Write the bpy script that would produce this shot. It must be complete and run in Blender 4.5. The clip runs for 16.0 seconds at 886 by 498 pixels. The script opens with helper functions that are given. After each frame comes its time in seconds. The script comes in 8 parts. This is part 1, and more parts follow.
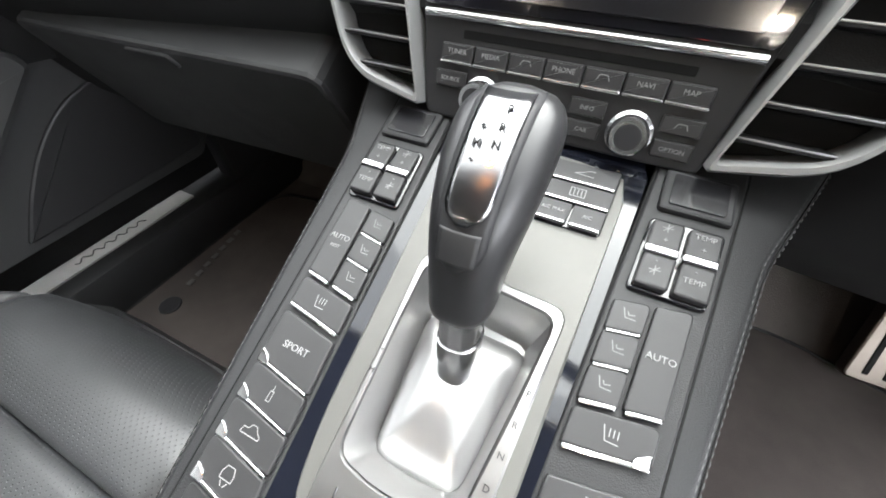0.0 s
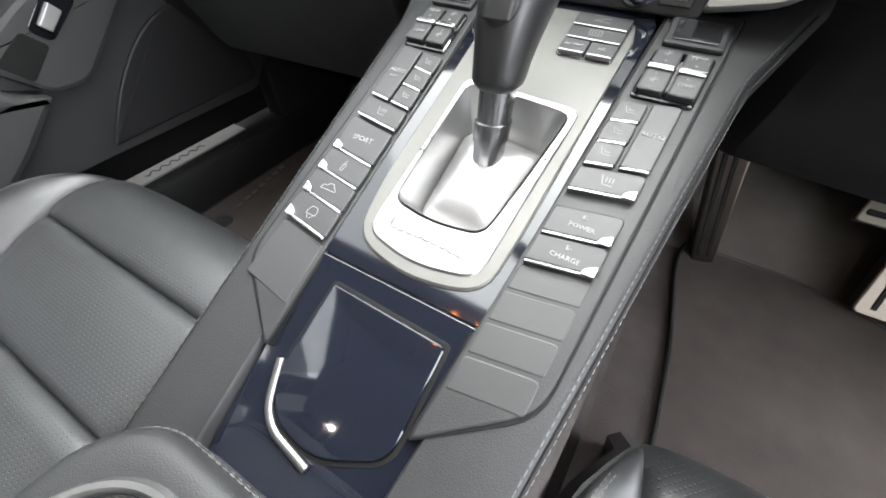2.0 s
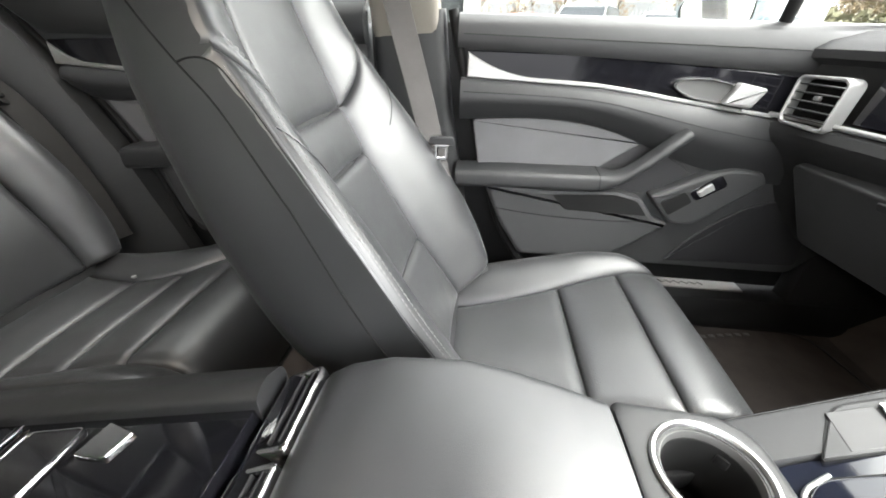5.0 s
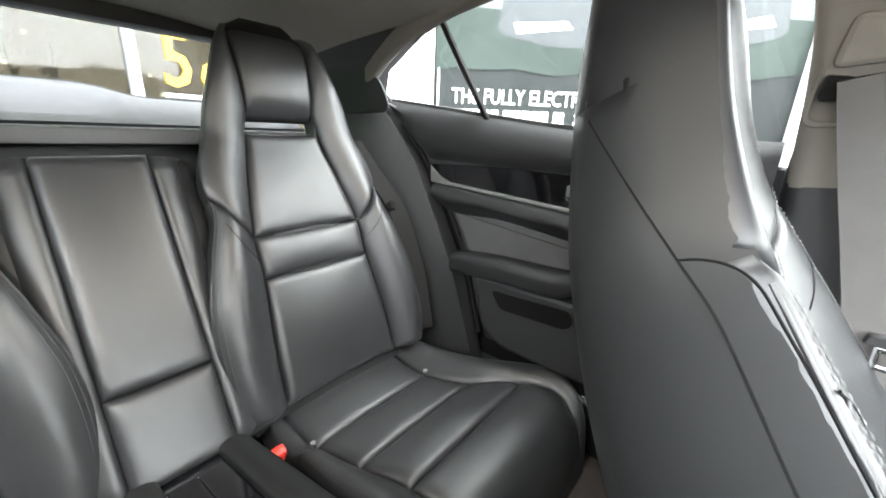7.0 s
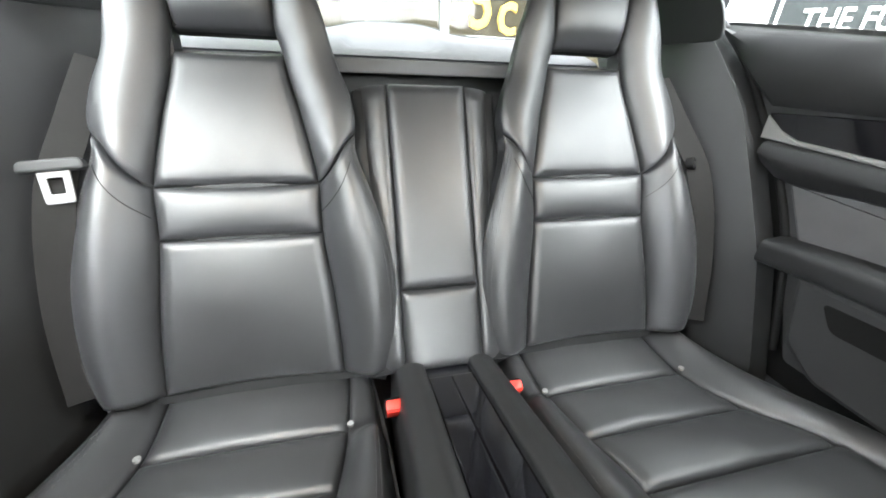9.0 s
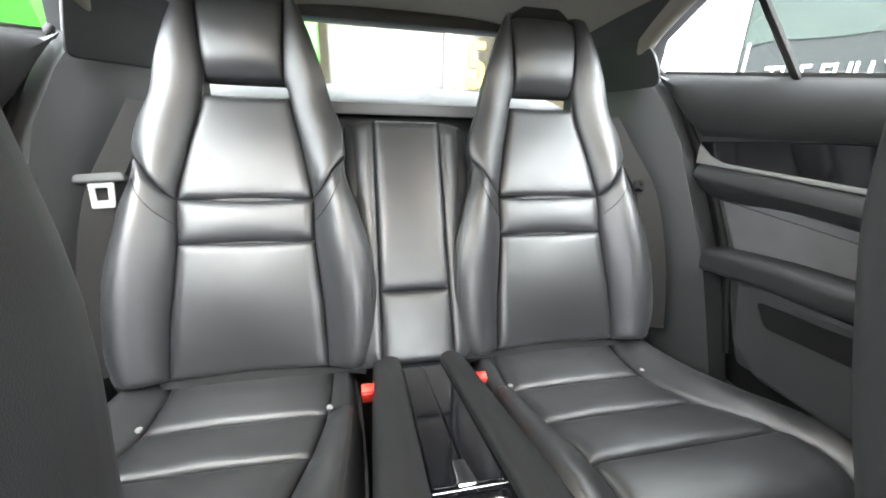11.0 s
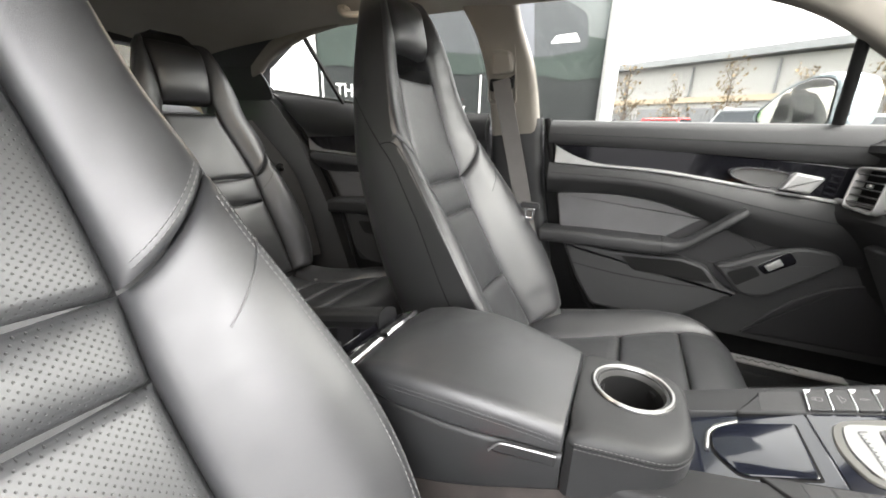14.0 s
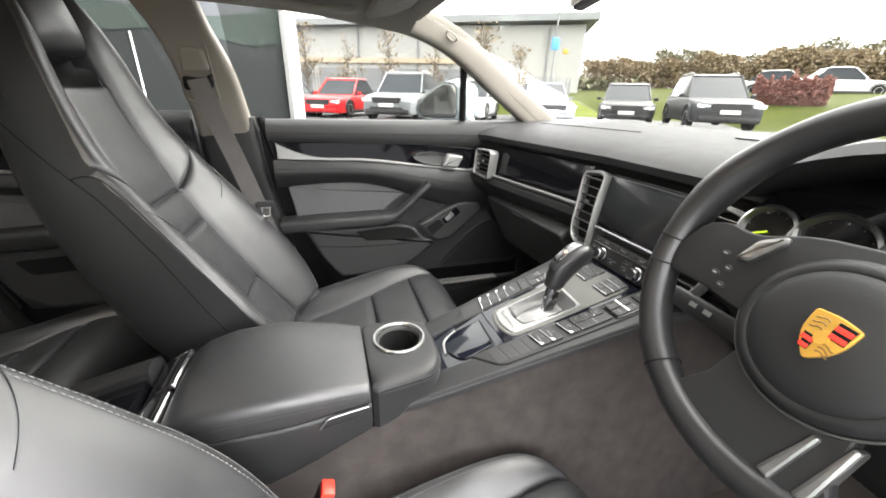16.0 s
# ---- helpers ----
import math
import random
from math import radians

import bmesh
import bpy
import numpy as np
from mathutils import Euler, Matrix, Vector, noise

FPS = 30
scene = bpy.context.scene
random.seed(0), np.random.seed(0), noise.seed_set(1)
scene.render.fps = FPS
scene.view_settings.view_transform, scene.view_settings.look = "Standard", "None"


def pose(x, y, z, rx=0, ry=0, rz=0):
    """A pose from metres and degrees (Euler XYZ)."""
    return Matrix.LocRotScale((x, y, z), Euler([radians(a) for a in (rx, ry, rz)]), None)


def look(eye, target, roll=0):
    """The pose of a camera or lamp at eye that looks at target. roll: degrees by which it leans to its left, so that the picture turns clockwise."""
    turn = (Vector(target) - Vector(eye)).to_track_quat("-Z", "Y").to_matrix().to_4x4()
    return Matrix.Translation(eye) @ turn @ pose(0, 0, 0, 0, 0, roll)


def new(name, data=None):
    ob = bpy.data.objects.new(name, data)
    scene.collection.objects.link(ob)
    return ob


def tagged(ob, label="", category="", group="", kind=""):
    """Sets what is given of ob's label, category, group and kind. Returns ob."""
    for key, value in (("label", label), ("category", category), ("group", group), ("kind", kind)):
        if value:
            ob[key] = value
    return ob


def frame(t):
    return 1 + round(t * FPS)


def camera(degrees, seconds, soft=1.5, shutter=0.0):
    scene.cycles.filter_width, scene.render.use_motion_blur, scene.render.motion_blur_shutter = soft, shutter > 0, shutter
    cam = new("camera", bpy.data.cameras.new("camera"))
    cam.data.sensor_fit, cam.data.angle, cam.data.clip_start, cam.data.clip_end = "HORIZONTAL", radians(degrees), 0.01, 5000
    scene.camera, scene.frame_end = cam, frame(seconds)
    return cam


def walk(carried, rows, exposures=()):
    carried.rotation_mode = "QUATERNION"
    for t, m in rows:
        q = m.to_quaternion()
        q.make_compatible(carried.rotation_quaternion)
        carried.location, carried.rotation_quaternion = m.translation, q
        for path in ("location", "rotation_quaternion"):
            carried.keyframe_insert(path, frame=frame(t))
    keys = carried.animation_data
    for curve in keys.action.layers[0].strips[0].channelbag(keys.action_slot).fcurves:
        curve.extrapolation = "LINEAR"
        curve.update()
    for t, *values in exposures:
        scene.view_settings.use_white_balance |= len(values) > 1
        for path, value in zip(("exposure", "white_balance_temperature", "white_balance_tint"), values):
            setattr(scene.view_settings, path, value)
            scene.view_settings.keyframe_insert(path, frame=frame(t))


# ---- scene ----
cam = camera(99.4, 16.0, soft=1.8)
PATH = [
    (0, (0.041, 0.121, 0.839), (-0.564, 1.357, -0.612), 0.2),
    (0.5, (0.05, 0.093, 0.817), (-0.556, 1.311, -0.649), 0.2),
    (1, (0.059, 0.063, 0.801), (-0.553, 1.277, -0.666), 0.1),
    (1.5, (0.069, 0.032, 0.793), (-0.559, 1.23, -0.681), 0.0),
    (2, (0.097, -0.006, 0.79), (-0.595, 1.156, -0.683), -0.0),
    (2.5, (0.135, -0.057, 0.786), (-0.76, 0.972, -0.677), 0.5),
    (3, (0.186, -0.131, 0.786), (-0.894, 0.72, -0.665), 0.9),
    (3.2, (0.202, -0.164, 0.798), (-0.923, 0.607, -0.664), 1.3),
    (5.3, (0.179, -0.34, 0.927), (-1.617, -0.654, 0.105), 1.8),
    (5.5, (0.163, -0.37, 0.932), (-1.671, -0.778, 0.247), 1.8),
    (6, (0.123, -0.452, 0.957), (-1.719, -1.081, 0.498), 2.1),
    (6.5, (0.117, -0.516, 0.971), (-1.574, -1.468, 0.487), 2.2),
    (7, (0.117, -0.574, 0.97), (-1.354, -1.79, 0.372), 2.4),
    (7.5, (0.121, -0.605, 0.972), (-1.093, -2.019, 0.246), 2.8),
    (8, (0.133, -0.628, 0.979), (-0.794, -2.185, 0.133), 2.7),
    (8.5, (0.148, -0.651, 0.952), (-0.479, -2.307, 0.022), 2.7),
    (8.7, (0.161, -0.661, 0.947), (-0.327, -2.367, 0.023), 2.5),
    (10.8, (0.116, -0.538, 0.908), (-0.276, -2.396, 0.282), 1.9),
    (11, (0.112, -0.506, 0.899), (-0.299, -2.361, 0.274), 1.8),
    (11.5, (0.111, -0.417, 0.879), (-0.41, -2.248, 0.265), 1.7),
    (12, (0.119, -0.297, 0.883), (-0.608, -2.054, 0.261), 1.7),
    (12.5, (0.146, -0.205, 0.873), (-0.842, -1.829, 0.252), 1.2),
    (13, (0.199, -0.132, 0.886), (-1.041, -1.558, 0.232), 1.1),
    (13.5, (0.359, -0.11, 0.864), (-1.178, -1.246, 0.276), 1.9),
    (14, (0.47, -0.135, 0.915), (-1.251, -0.961, 0.318), 1.7),
    (14.5, (0.535, -0.167, 0.982), (-1.304, -0.653, 0.364), 1.6),
    (15, (0.577, -0.168, 1.006), (-1.319, -0.302, 0.384), 1.6),
    (15.2, (0.583, -0.171, 1.018), (-1.312, -0.164, 0.378), 1.7),
    (15.5, (0.588, -0.178, 1.018), (-1.289, 0.034, 0.36), 1.5),
    (15.6, (0.584, -0.181, 1.022), (-1.275, 0.105, 0.343), 1.6),
    (16, (0.584, -0.188, 1.031), (-1.188, 0.356, 0.28), 1.5),
]
walk(cam, [(t, look(eye, target, roll)) for t, eye, target, roll in PATH], exposures=[(0, 4.55, 6150, 9), (3.2, 4.55, 6200, 9), (5.5, 5.05, 6350, 8), (6.5, 5.05, 6250, 8), (7, 5.3, 6100, 7), (7.5, 5.62, 6000, 6), (11.5, 5.77, 6050, 7), (12, 5.15, 6300, 9), (12.5, 4.75, 6450, 10), (13, 4.53, 6500, 10), (14, 4.24, 6500, 10), (16, 4.15, 6500, 10)])

# ---- world and sun: a bright overcast sky ----
world = bpy.data.worlds.new("sky")
scene.world = world
world.use_nodes = True
wn = world.node_tree
sky = wn.nodes.new("ShaderNodeTexSky")
sky.sky_type = "NISHITA"
sky.sun_disc = False
sky.sun_elevation = radians(58)
sky.sun_rotation = radians(8)
sky.air_density, sky.dust_density, sky.ozone_density = 1.2, 2.0, 0.6
cloud = wn.nodes.new("ShaderNodeHueSaturation")
cloud.inputs["Saturation"].default_value = 0.06
wn.links.new(sky.outputs[0], cloud.inputs["Color"])
warm = wn.nodes.new("ShaderNodeMix")
warm.data_type, warm.blend_type = "RGBA", "MULTIPLY"
warm.inputs["Factor"].default_value = 1.0
warm.inputs["B"].default_value = (1.0, 0.975, 0.965, 1)
wn.links.new(cloud.outputs[0], warm.inputs["A"])
wn.links.new(warm.outputs["Result"], wn.nodes["Background"].inputs[0])
wn.nodes["Background"].inputs[1].default_value = 0.15
sun = new("sun", bpy.data.lights.new("sun", "SUN"))
sun.data.energy, sun.data.angle, sun.data.color = 0.6, radians(80), (1.0, 0.98, 0.95)
sun.matrix_world = look((0.4, 3.0, 4.85), (0, 0, 0))


# ---- materials ----
def material(name, base, rough=0.5, metal=0.0, bump=0.0, scale=400.0, kind="noise", var=0.15, vscale=6.0,
             coat=0.0, spec=0.5, emit=None, wear=0.0):
    """Principled surface with fine relief and two scales of variation, in object metres."""
    m = bpy.data.materials.new(name)
    m.use_nodes = True
    nt = m.node_tree
    b = nt.nodes["Principled BSDF"]
    b.inputs["Roughness"].default_value = rough
    b.inputs["Metallic"].default_value = metal
    b.inputs["Specular IOR Level"].default_value = spec
    b.inputs["Coat Weight"].default_value = coat
    b.inputs["Coat Roughness"].default_value = 0.03
    tc = nt.nodes.new("ShaderNodeTexCoord")
    n1 = nt.nodes.new("ShaderNodeTexNoise")
    n1.inputs["Scale"].default_value = vscale
    n1.inputs["Detail"].default_value = 6
    nt.links.new(tc.outputs["Object"], n1.inputs["Vector"])
    ramp = nt.nodes.new("ShaderNodeMix")
    ramp.data_type = "RGBA"
    ramp.inputs["A"].default_value = (*[c * (1 - var) for c in base], 1)
    ramp.inputs["B"].default_value = (*[min(1, c * (1 + var)) for c in base], 1)
    nt.links.new(n1.outputs["Fac"], ramp.inputs["Factor"])
    nt.links.new(ramp.outputs["Result"], b.inputs["Base Color"])
    mr = nt.nodes.new("ShaderNodeMapRange")
    mr.inputs["To Min"].default_value = max(0.0, rough - 0.06 - wear)
    mr.inputs["To Max"].default_value = rough + 0.06 + wear
    n2 = nt.nodes.new("ShaderNodeTexNoise")
    n2.inputs["Scale"].default_value = vscale * 5
    n2.inputs["Detail"].default_value = 4
    nt.links.new(tc.outputs["Object"], n2.inputs["Vector"])
    nt.links.new(n2.outputs["Fac"], mr.inputs["Value"])
    if rough > 0.12:
        nt.links.new(mr.outputs["Result"], b.inputs["Roughness"])
    if bump:
        bp = nt.nodes.new("ShaderNodeBump")
        bp.inputs["Strength"].default_value = bump
        bp.inputs["Distance"].default_value = 0.001
        if kind == "voronoi":
            tx = nt.nodes.new("ShaderNodeTexVoronoi")
            tx.inputs["Scale"].default_value = scale
            nt.links.new(tc.outputs["Object"], tx.inputs["Vector"])
            nt.links.new(tx.outputs["Distance"], bp.inputs["Height"])
        elif kind in ("dots", "dots_upright"):
            # a regular field of small punched holes, over the plan or over an upright face
            tx = nt.nodes.new("ShaderNodeTexVoronoi")
            tx.voronoi_dimensions = "2D"
            tx.inputs["Scale"].default_value = scale
            tx.inputs["Randomness"].default_value = 0.0
            turn = nt.nodes.new("ShaderNodeMapping")
            turn.inputs["Rotation"].default_value = (radians(-90 if kind == "dots_upright" else 0), 0, 0)
            slant = nt.nodes.new("ShaderNodeMapping")
            slant.inputs["Rotation"].default_value = (0, 0, radians(45))
            nt.links.new(tc.outputs["Object"], turn.inputs["Vector"])
            nt.links.new(turn.outputs["Vector"], slant.inputs["Vector"])
            nt.links.new(slant.outputs["Vector"], tx.inputs["Vector"])
            hole = nt.nodes.new("ShaderNodeMapRange")
            hole.inputs["From Min"].default_value = 0.09
            hole.inputs["From Max"].default_value = 0.18
            nt.links.new(tx.outputs["Distance"], hole.inputs["Value"])
            nt.links.new(hole.outputs["Result"], bp.inputs["Height"])
            mul = nt.nodes.new("ShaderNodeMix")
            mul.data_type = "RGBA"
            mul.inputs["A"].default_value = (0.004, 0.004, 0.004, 1)
            nt.links.new(hole.outputs["Result"], mul.inputs["Factor"])
            nt.links.new(ramp.outputs["Result"], mul.inputs["B"])
            nt.links.new(mul.outputs["Result"], b.inputs["Base Color"])
        else:
            tx = nt.nodes.new("ShaderNodeTexNoise")
            tx.inputs["Scale"].default_value = scale
            tx.inputs["Detail"].default_value = 3
            nt.links.new(tc.outputs["Object"], tx.inputs["Vector"])
            nt.links.new(tx.outputs["Fac"], bp.inputs["Height"])
        nt.links.new(bp.outputs["Normal"], b.inputs["Normal"])
    if emit:
        b.inputs["Emission Color"].default_value = (*emit[0], 1)
        b.inputs["Emission Strength"].default_value = emit[1]
    return m


LEATHER = material("black_leather", (0.0215, 0.0220, 0.0232), 0.38, bump=0.16, scale=1500, kind="voronoi", var=0.3, vscale=7, wear=0.06, spec=0.8)
PERF = material("perforated_leather", (0.027, 0.028, 0.029), 0.40, bump=0.6, scale=185, kind="dots", var=0.2, vscale=9, spec=0.8)
PERFBACK = material("perforated_backrest_leather", (0.027, 0.028, 0.029), 0.40, bump=0.6, scale=185, kind="dots_upright", var=0.2, vscale=9, spec=0.8)
GRIP = material("smooth_leather", (0.012, 0.012, 0.0125), 0.36, bump=0.06, scale=3000, kind="voronoi", var=0.1)
SHELL = material("seat_side_leather", (0.0135, 0.0140, 0.0145), 0.42, bump=0.14, scale=1700, kind="voronoi", var=0.25, vscale=5, spec=0.45)
SOFT = material("soft_touch_trim", (0.0125, 0.0128, 0.0133), 0.50, bump=0.16, scale=1300, kind="voronoi", var=0.15, vscale=5, spec=0.38)
DASHTOP = material("matt_dash_leather", (0.0135, 0.0137, 0.0140), 0.62, bump=0.2, scale=1100, kind="voronoi", var=0.15, vscale=5, spec=0.20)
SOFTGREY = material("grey_soft_trim", (0.024, 0.0245, 0.025), 0.52, bump=0.2, scale=1300, kind="voronoi", var=0.15, vscale=5, spec=0.38)
ALCANTARA = material("grey_suede", (0.085, 0.085, 0.088), 0.9, bump=0.5, scale=2200, var=0.18, vscale=14, spec=0.2)
DARKPLAST = material("dark_plastic", (0.014, 0.014, 0.015), 0.5, bump=0.2, scale=1500, var=0.1, spec=0.35)
BUTTON = material("button_plastic", (0.0145, 0.0145, 0.015), 0.48, bump=0.15, scale=2500, var=0.08, vscale=30)
GLOSS = material("piano_black", (0.004, 0.004, 0.005), 0.05, coat=0.6, var=0.3, vscale=3)
DECOR = material("black_decor_lacquer", (0.004, 0.004, 0.005), 0.07, spec=0.3, var=0.3, vscale=3)
BLUE = material("dark_blue_lacquer", (0.0045, 0.0053, 0.0085), 0.07, coat=0.15, var=0.25, vscale=8)
CHROME = material("bright_chrome", (0.50, 0.50, 0.505), 0.16, metal=1.0, var=0.06, vscale=20)
GATEMETAL = material("bright_satin_aluminium", (0.38, 0.38, 0.375), 0.34, metal=0.85, bump=0.02, scale=900, var=0.03, vscale=140)
ALU = material("brushed_aluminium", (0.43, 0.43, 0.425), 0.34, metal=1.0, bump=0.02, scale=900, var=0.03, vscale=140)
SATIN = material("satin_champagne_plate", (0.098, 0.097, 0.090), 0.5, metal=0.5, var=0.05, vscale=30)
PILLAR = material("beige_grey_pillar_fabric", (0.158, 0.147, 0.128), 0.9, bump=0.5, scale=1600, var=0.08, vscale=10, spec=0.2)
LINER = material("headliner_fabric", (0.27, 0.253, 0.226), 0.95, bump=0.5, scale=1500, var=0.1, vscale=7, spec=0.2)
CARPET = material("grey_brown_carpet", (0.066, 0.057, 0.053), 0.95, bump=1.0, scale=420, var=0.45, vscale=14, spec=0.15)
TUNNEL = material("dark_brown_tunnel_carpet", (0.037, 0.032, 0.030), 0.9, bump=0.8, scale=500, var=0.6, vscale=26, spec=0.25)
MAT = material("black_floor_mat", (0.054, 0.046, 0.042), 0.95, bump=1.0, scale=600, var=0.35, vscale=18, spec=0.15)
BELT = material("grey_belt_webbing", (0.075, 0.071, 0.068), 0.75, bump=0.6, scale=900, var=0.12, vscale=30)
DARKBELT = material("dark_belt_webbing", (0.011, 0.0105, 0.010), 0.8, bump=0.6, scale=900, var=0.12, vscale=30, spec=0.15)
RED = material("red_buckle_plastic", (0.75, 0.035, 0.02), 0.4, var=0.06)
# rubber parts and seams; its black also paints the shade of door-bin openings
RUBBER = material("black_rubber_and_gap_shade", (0.006, 0.006, 0.006), 0.7, var=0.2, spec=0.15)
PEDALMETAL = material("worn_pedal_metal", (0.095, 0.080, 0.071), 0.34, metal=1.0, var=0.12, vscale=20)
RINGMETAL = material("satin_ring_metal", (0.30, 0.30, 0.295), 0.36, metal=1.0, var=0.06, vscale=30)
SILLMETAL = material("satin_sill_metal", (0.30, 0.295, 0.28), 0.45, metal=0.5, var=0.08, vscale=30)
STITCH = material("grey_thread", (0.075, 0.075, 0.075), 0.8, var=0.15, vscale=60)
THREAD = material("pale_grey_thread", (0.12, 0.12, 0.118), 0.8, var=0.2, vscale=60)
CAPMETAL = material("satin_chrome_cap", (0.22, 0.22, 0.225), 0.20, metal=1.0, var=0.1, vscale=30)
PRINT = material("white_print", (0.21, 0.21, 0.21), 0.6, var=0.05, vscale=40)
SATINDARK = material("satin_grey_plastic", (0.075, 0.075, 0.073), 0.42, metal=0.4, var=0.06, vscale=30)
TRIMMETAL = material("satin_trim_metal", (0.27, 0.27, 0.265), 0.40, metal=0.55, var=0.05, vscale=30)
DARKMETAL = material("dark_chrome", (0.09, 0.09, 0.095), 0.28, metal=1.0, var=0.06, vscale=20)
SCREEN = material("dark_screen", (0.008, 0.008, 0.009), 0.16, coat=0.3, var=0.2)
SILLGREY = material("grey_sill_plastic", (0.030, 0.031, 0.034), 0.6, bump=0.3, scale=1200, var=0.12, vscale=8, spec=0.3)
LIGHTGREY = material("light_grey_shelf", (0.095, 0.095, 0.099), 0.8, bump=0.4, scale=900, var=0.08)
GOLD = material("gold_enamel", (0.72, 0.42, 0.08), 0.35, metal=0.7, var=0.1, vscale=60)
ASPHALT = material("asphalt", (0.045, 0.045, 0.047), 0.9, bump=1.0, scale=120, var=0.3, vscale=0.8)
WHITEWALL = material("white_cladding", (0.29, 0.29, 0.28), 0.6, var=0.05, vscale=1.5)
GREYWALL = material("grey_cladding", (0.16, 0.165, 0.17), 0.6, var=0.08, vscale=1.0)
ROOFGREY = material("grey_roof_edge", (0.19, 0.20, 0.205), 0.6, var=0.1)
GRASS = material("grass", (0.034, 0.042, 0.003), 0.95, bump=1.0, scale=60, var=0.35, vscale=1.2, spec=0.1)
LEAF = material("autumn_leaves", (0.135, 0.098, 0.050), 0.8, var=0.3, vscale=0.5)
LEAFGREEN = material("green_leaves", (0.085, 0.082, 0.042), 0.8, var=0.3, vscale=0.5)
LEAFRED = material("copper_hedge_leaves", (0.15, 0.055, 0.042), 0.8, var=0.3, vscale=2)
BARK = material("bark", (0.12, 0.10, 0.08), 0.9, var=0.3)


def glass(name, tint=(1, 1, 1), gloss=0.06):
    m = bpy.data.materials.new(name)
    m.use_nodes = True
    nt = m.node_tree
    nt.nodes.clear()
    o = nt.nodes.new("ShaderNodeOutputMaterial")
    mix = nt.nodes.new("ShaderNodeMixShader")
    t = nt.nodes.new("ShaderNodeBsdfTransparent")
    g = nt.nodes.new("ShaderNodeBsdfGlossy")
    t.inputs[0].default_value = (*tint, 1)
    g.inputs["Roughness"].default_value = 0.02
    mix.inputs[0].default_value = gloss
    nt.links.new(t.outputs[0], mix.inputs[1])
    nt.links.new(g.outputs[0], mix.inputs[2])
    nt.links.new(mix.outputs[0], o.inputs[0])
    return m


GLASS = glass("clear_glass", (0.76, 0.765, 0.745))


def glow(name, colour, strength):
    return material(name, colour, 0.5, emit=(colour, strength), var=0.03)


AMBER = glow("amber_lamp", (1.0, 0.30, 0.04), 3.0)
DOME = glow("warm_lamp", (1.0, 0.72, 0.42), 6.0)


# ---- building helpers ----
def make(name, verts, faces, mat, parent=None, label="", smooth=True, angle=38):
    me = bpy.data.meshes.new(name)
    me.from_pydata([tuple(v) for v in verts], [], faces)
    me.materials.append(mat)
    bm = bmesh.new()
    bm.from_mesh(me)
    bmesh.ops.recalc_face_normals(bm, faces=bm.faces)
    bm.to_mesh(me)
    bm.free()
    if smooth:
        me.shade_smooth()
        me.set_sharp_from_angle(angle=radians(angle))
    ob = new(name, me)
    if parent is not None:
        ob.parent = parent
    if label:
        ob["label"] = label
    return ob


def part(name, bm, mat, parent=None, label="", angle=38):
    bmesh.ops.recalc_face_normals(bm, faces=bm.faces)
    me = bpy.data.meshes.new(name)
    bm.to_mesh(me)
    bm.free()
    me.materials.append(mat)
    me.shade_smooth()
    me.set_sharp_from_angle(angle=radians(angle))
    ob = new(name, me)
    if parent is not None:
        ob.parent = parent
    if label:
        ob["label"] = label
    return ob


def thing(name, label, category, group="", kind="", at=(0, 0, 0)):
    """An empty at the base of a thing; its parts are built in world metres and hang under it."""
    e = new(name)
    e.empty_display_size = 0.05
    e.location = at
    return tagged(e, label, category, group, kind)


def under(ob, parent):
    """Hang a part built in world metres under its thing, keeping its place."""
    ob.parent = parent
    ob.matrix_parent_inverse = Matrix.Translation(parent.location).inverted() if parent.parent is None else Matrix()
    return ob


def fr(origin, xd, yd):
    """A frame: x along xd, y along yd, z out of them."""
    x = Vector(xd).normalized()
    z = x.cross(Vector(yd)).normalized()
    y = z.cross(x)
    m = Matrix((x, y, z)).transposed().to_4x4()
    m.translation = Vector(origin)
    return m


def rounded(pts, r, n=4):
    """A closed outline with its corners rounded; r is a number or one for each corner."""
    out = []
    k = len(pts)
    rs = r if isinstance(r, (list, tuple)) else [r] * k
    for i in range(k):
        p0, p, p1 = (Vector(pts[(i + d) % k]) for d in (-1, 0, 1))
        a, b = (p0 - p), (p1 - p)
        rr = min(rs[i], a.length * 0.49, b.length * 0.49)
        if rr < 1e-5:
            out.append(p)
            continue
        a, b = p + a.normalized() * rr, p + b.normalized() * rr
        for j in range(n + 1):
            t = j / n
            out.append((1 - t) ** 2 * a + 2 * t * (1 - t) * p + t * t * b)
    return out


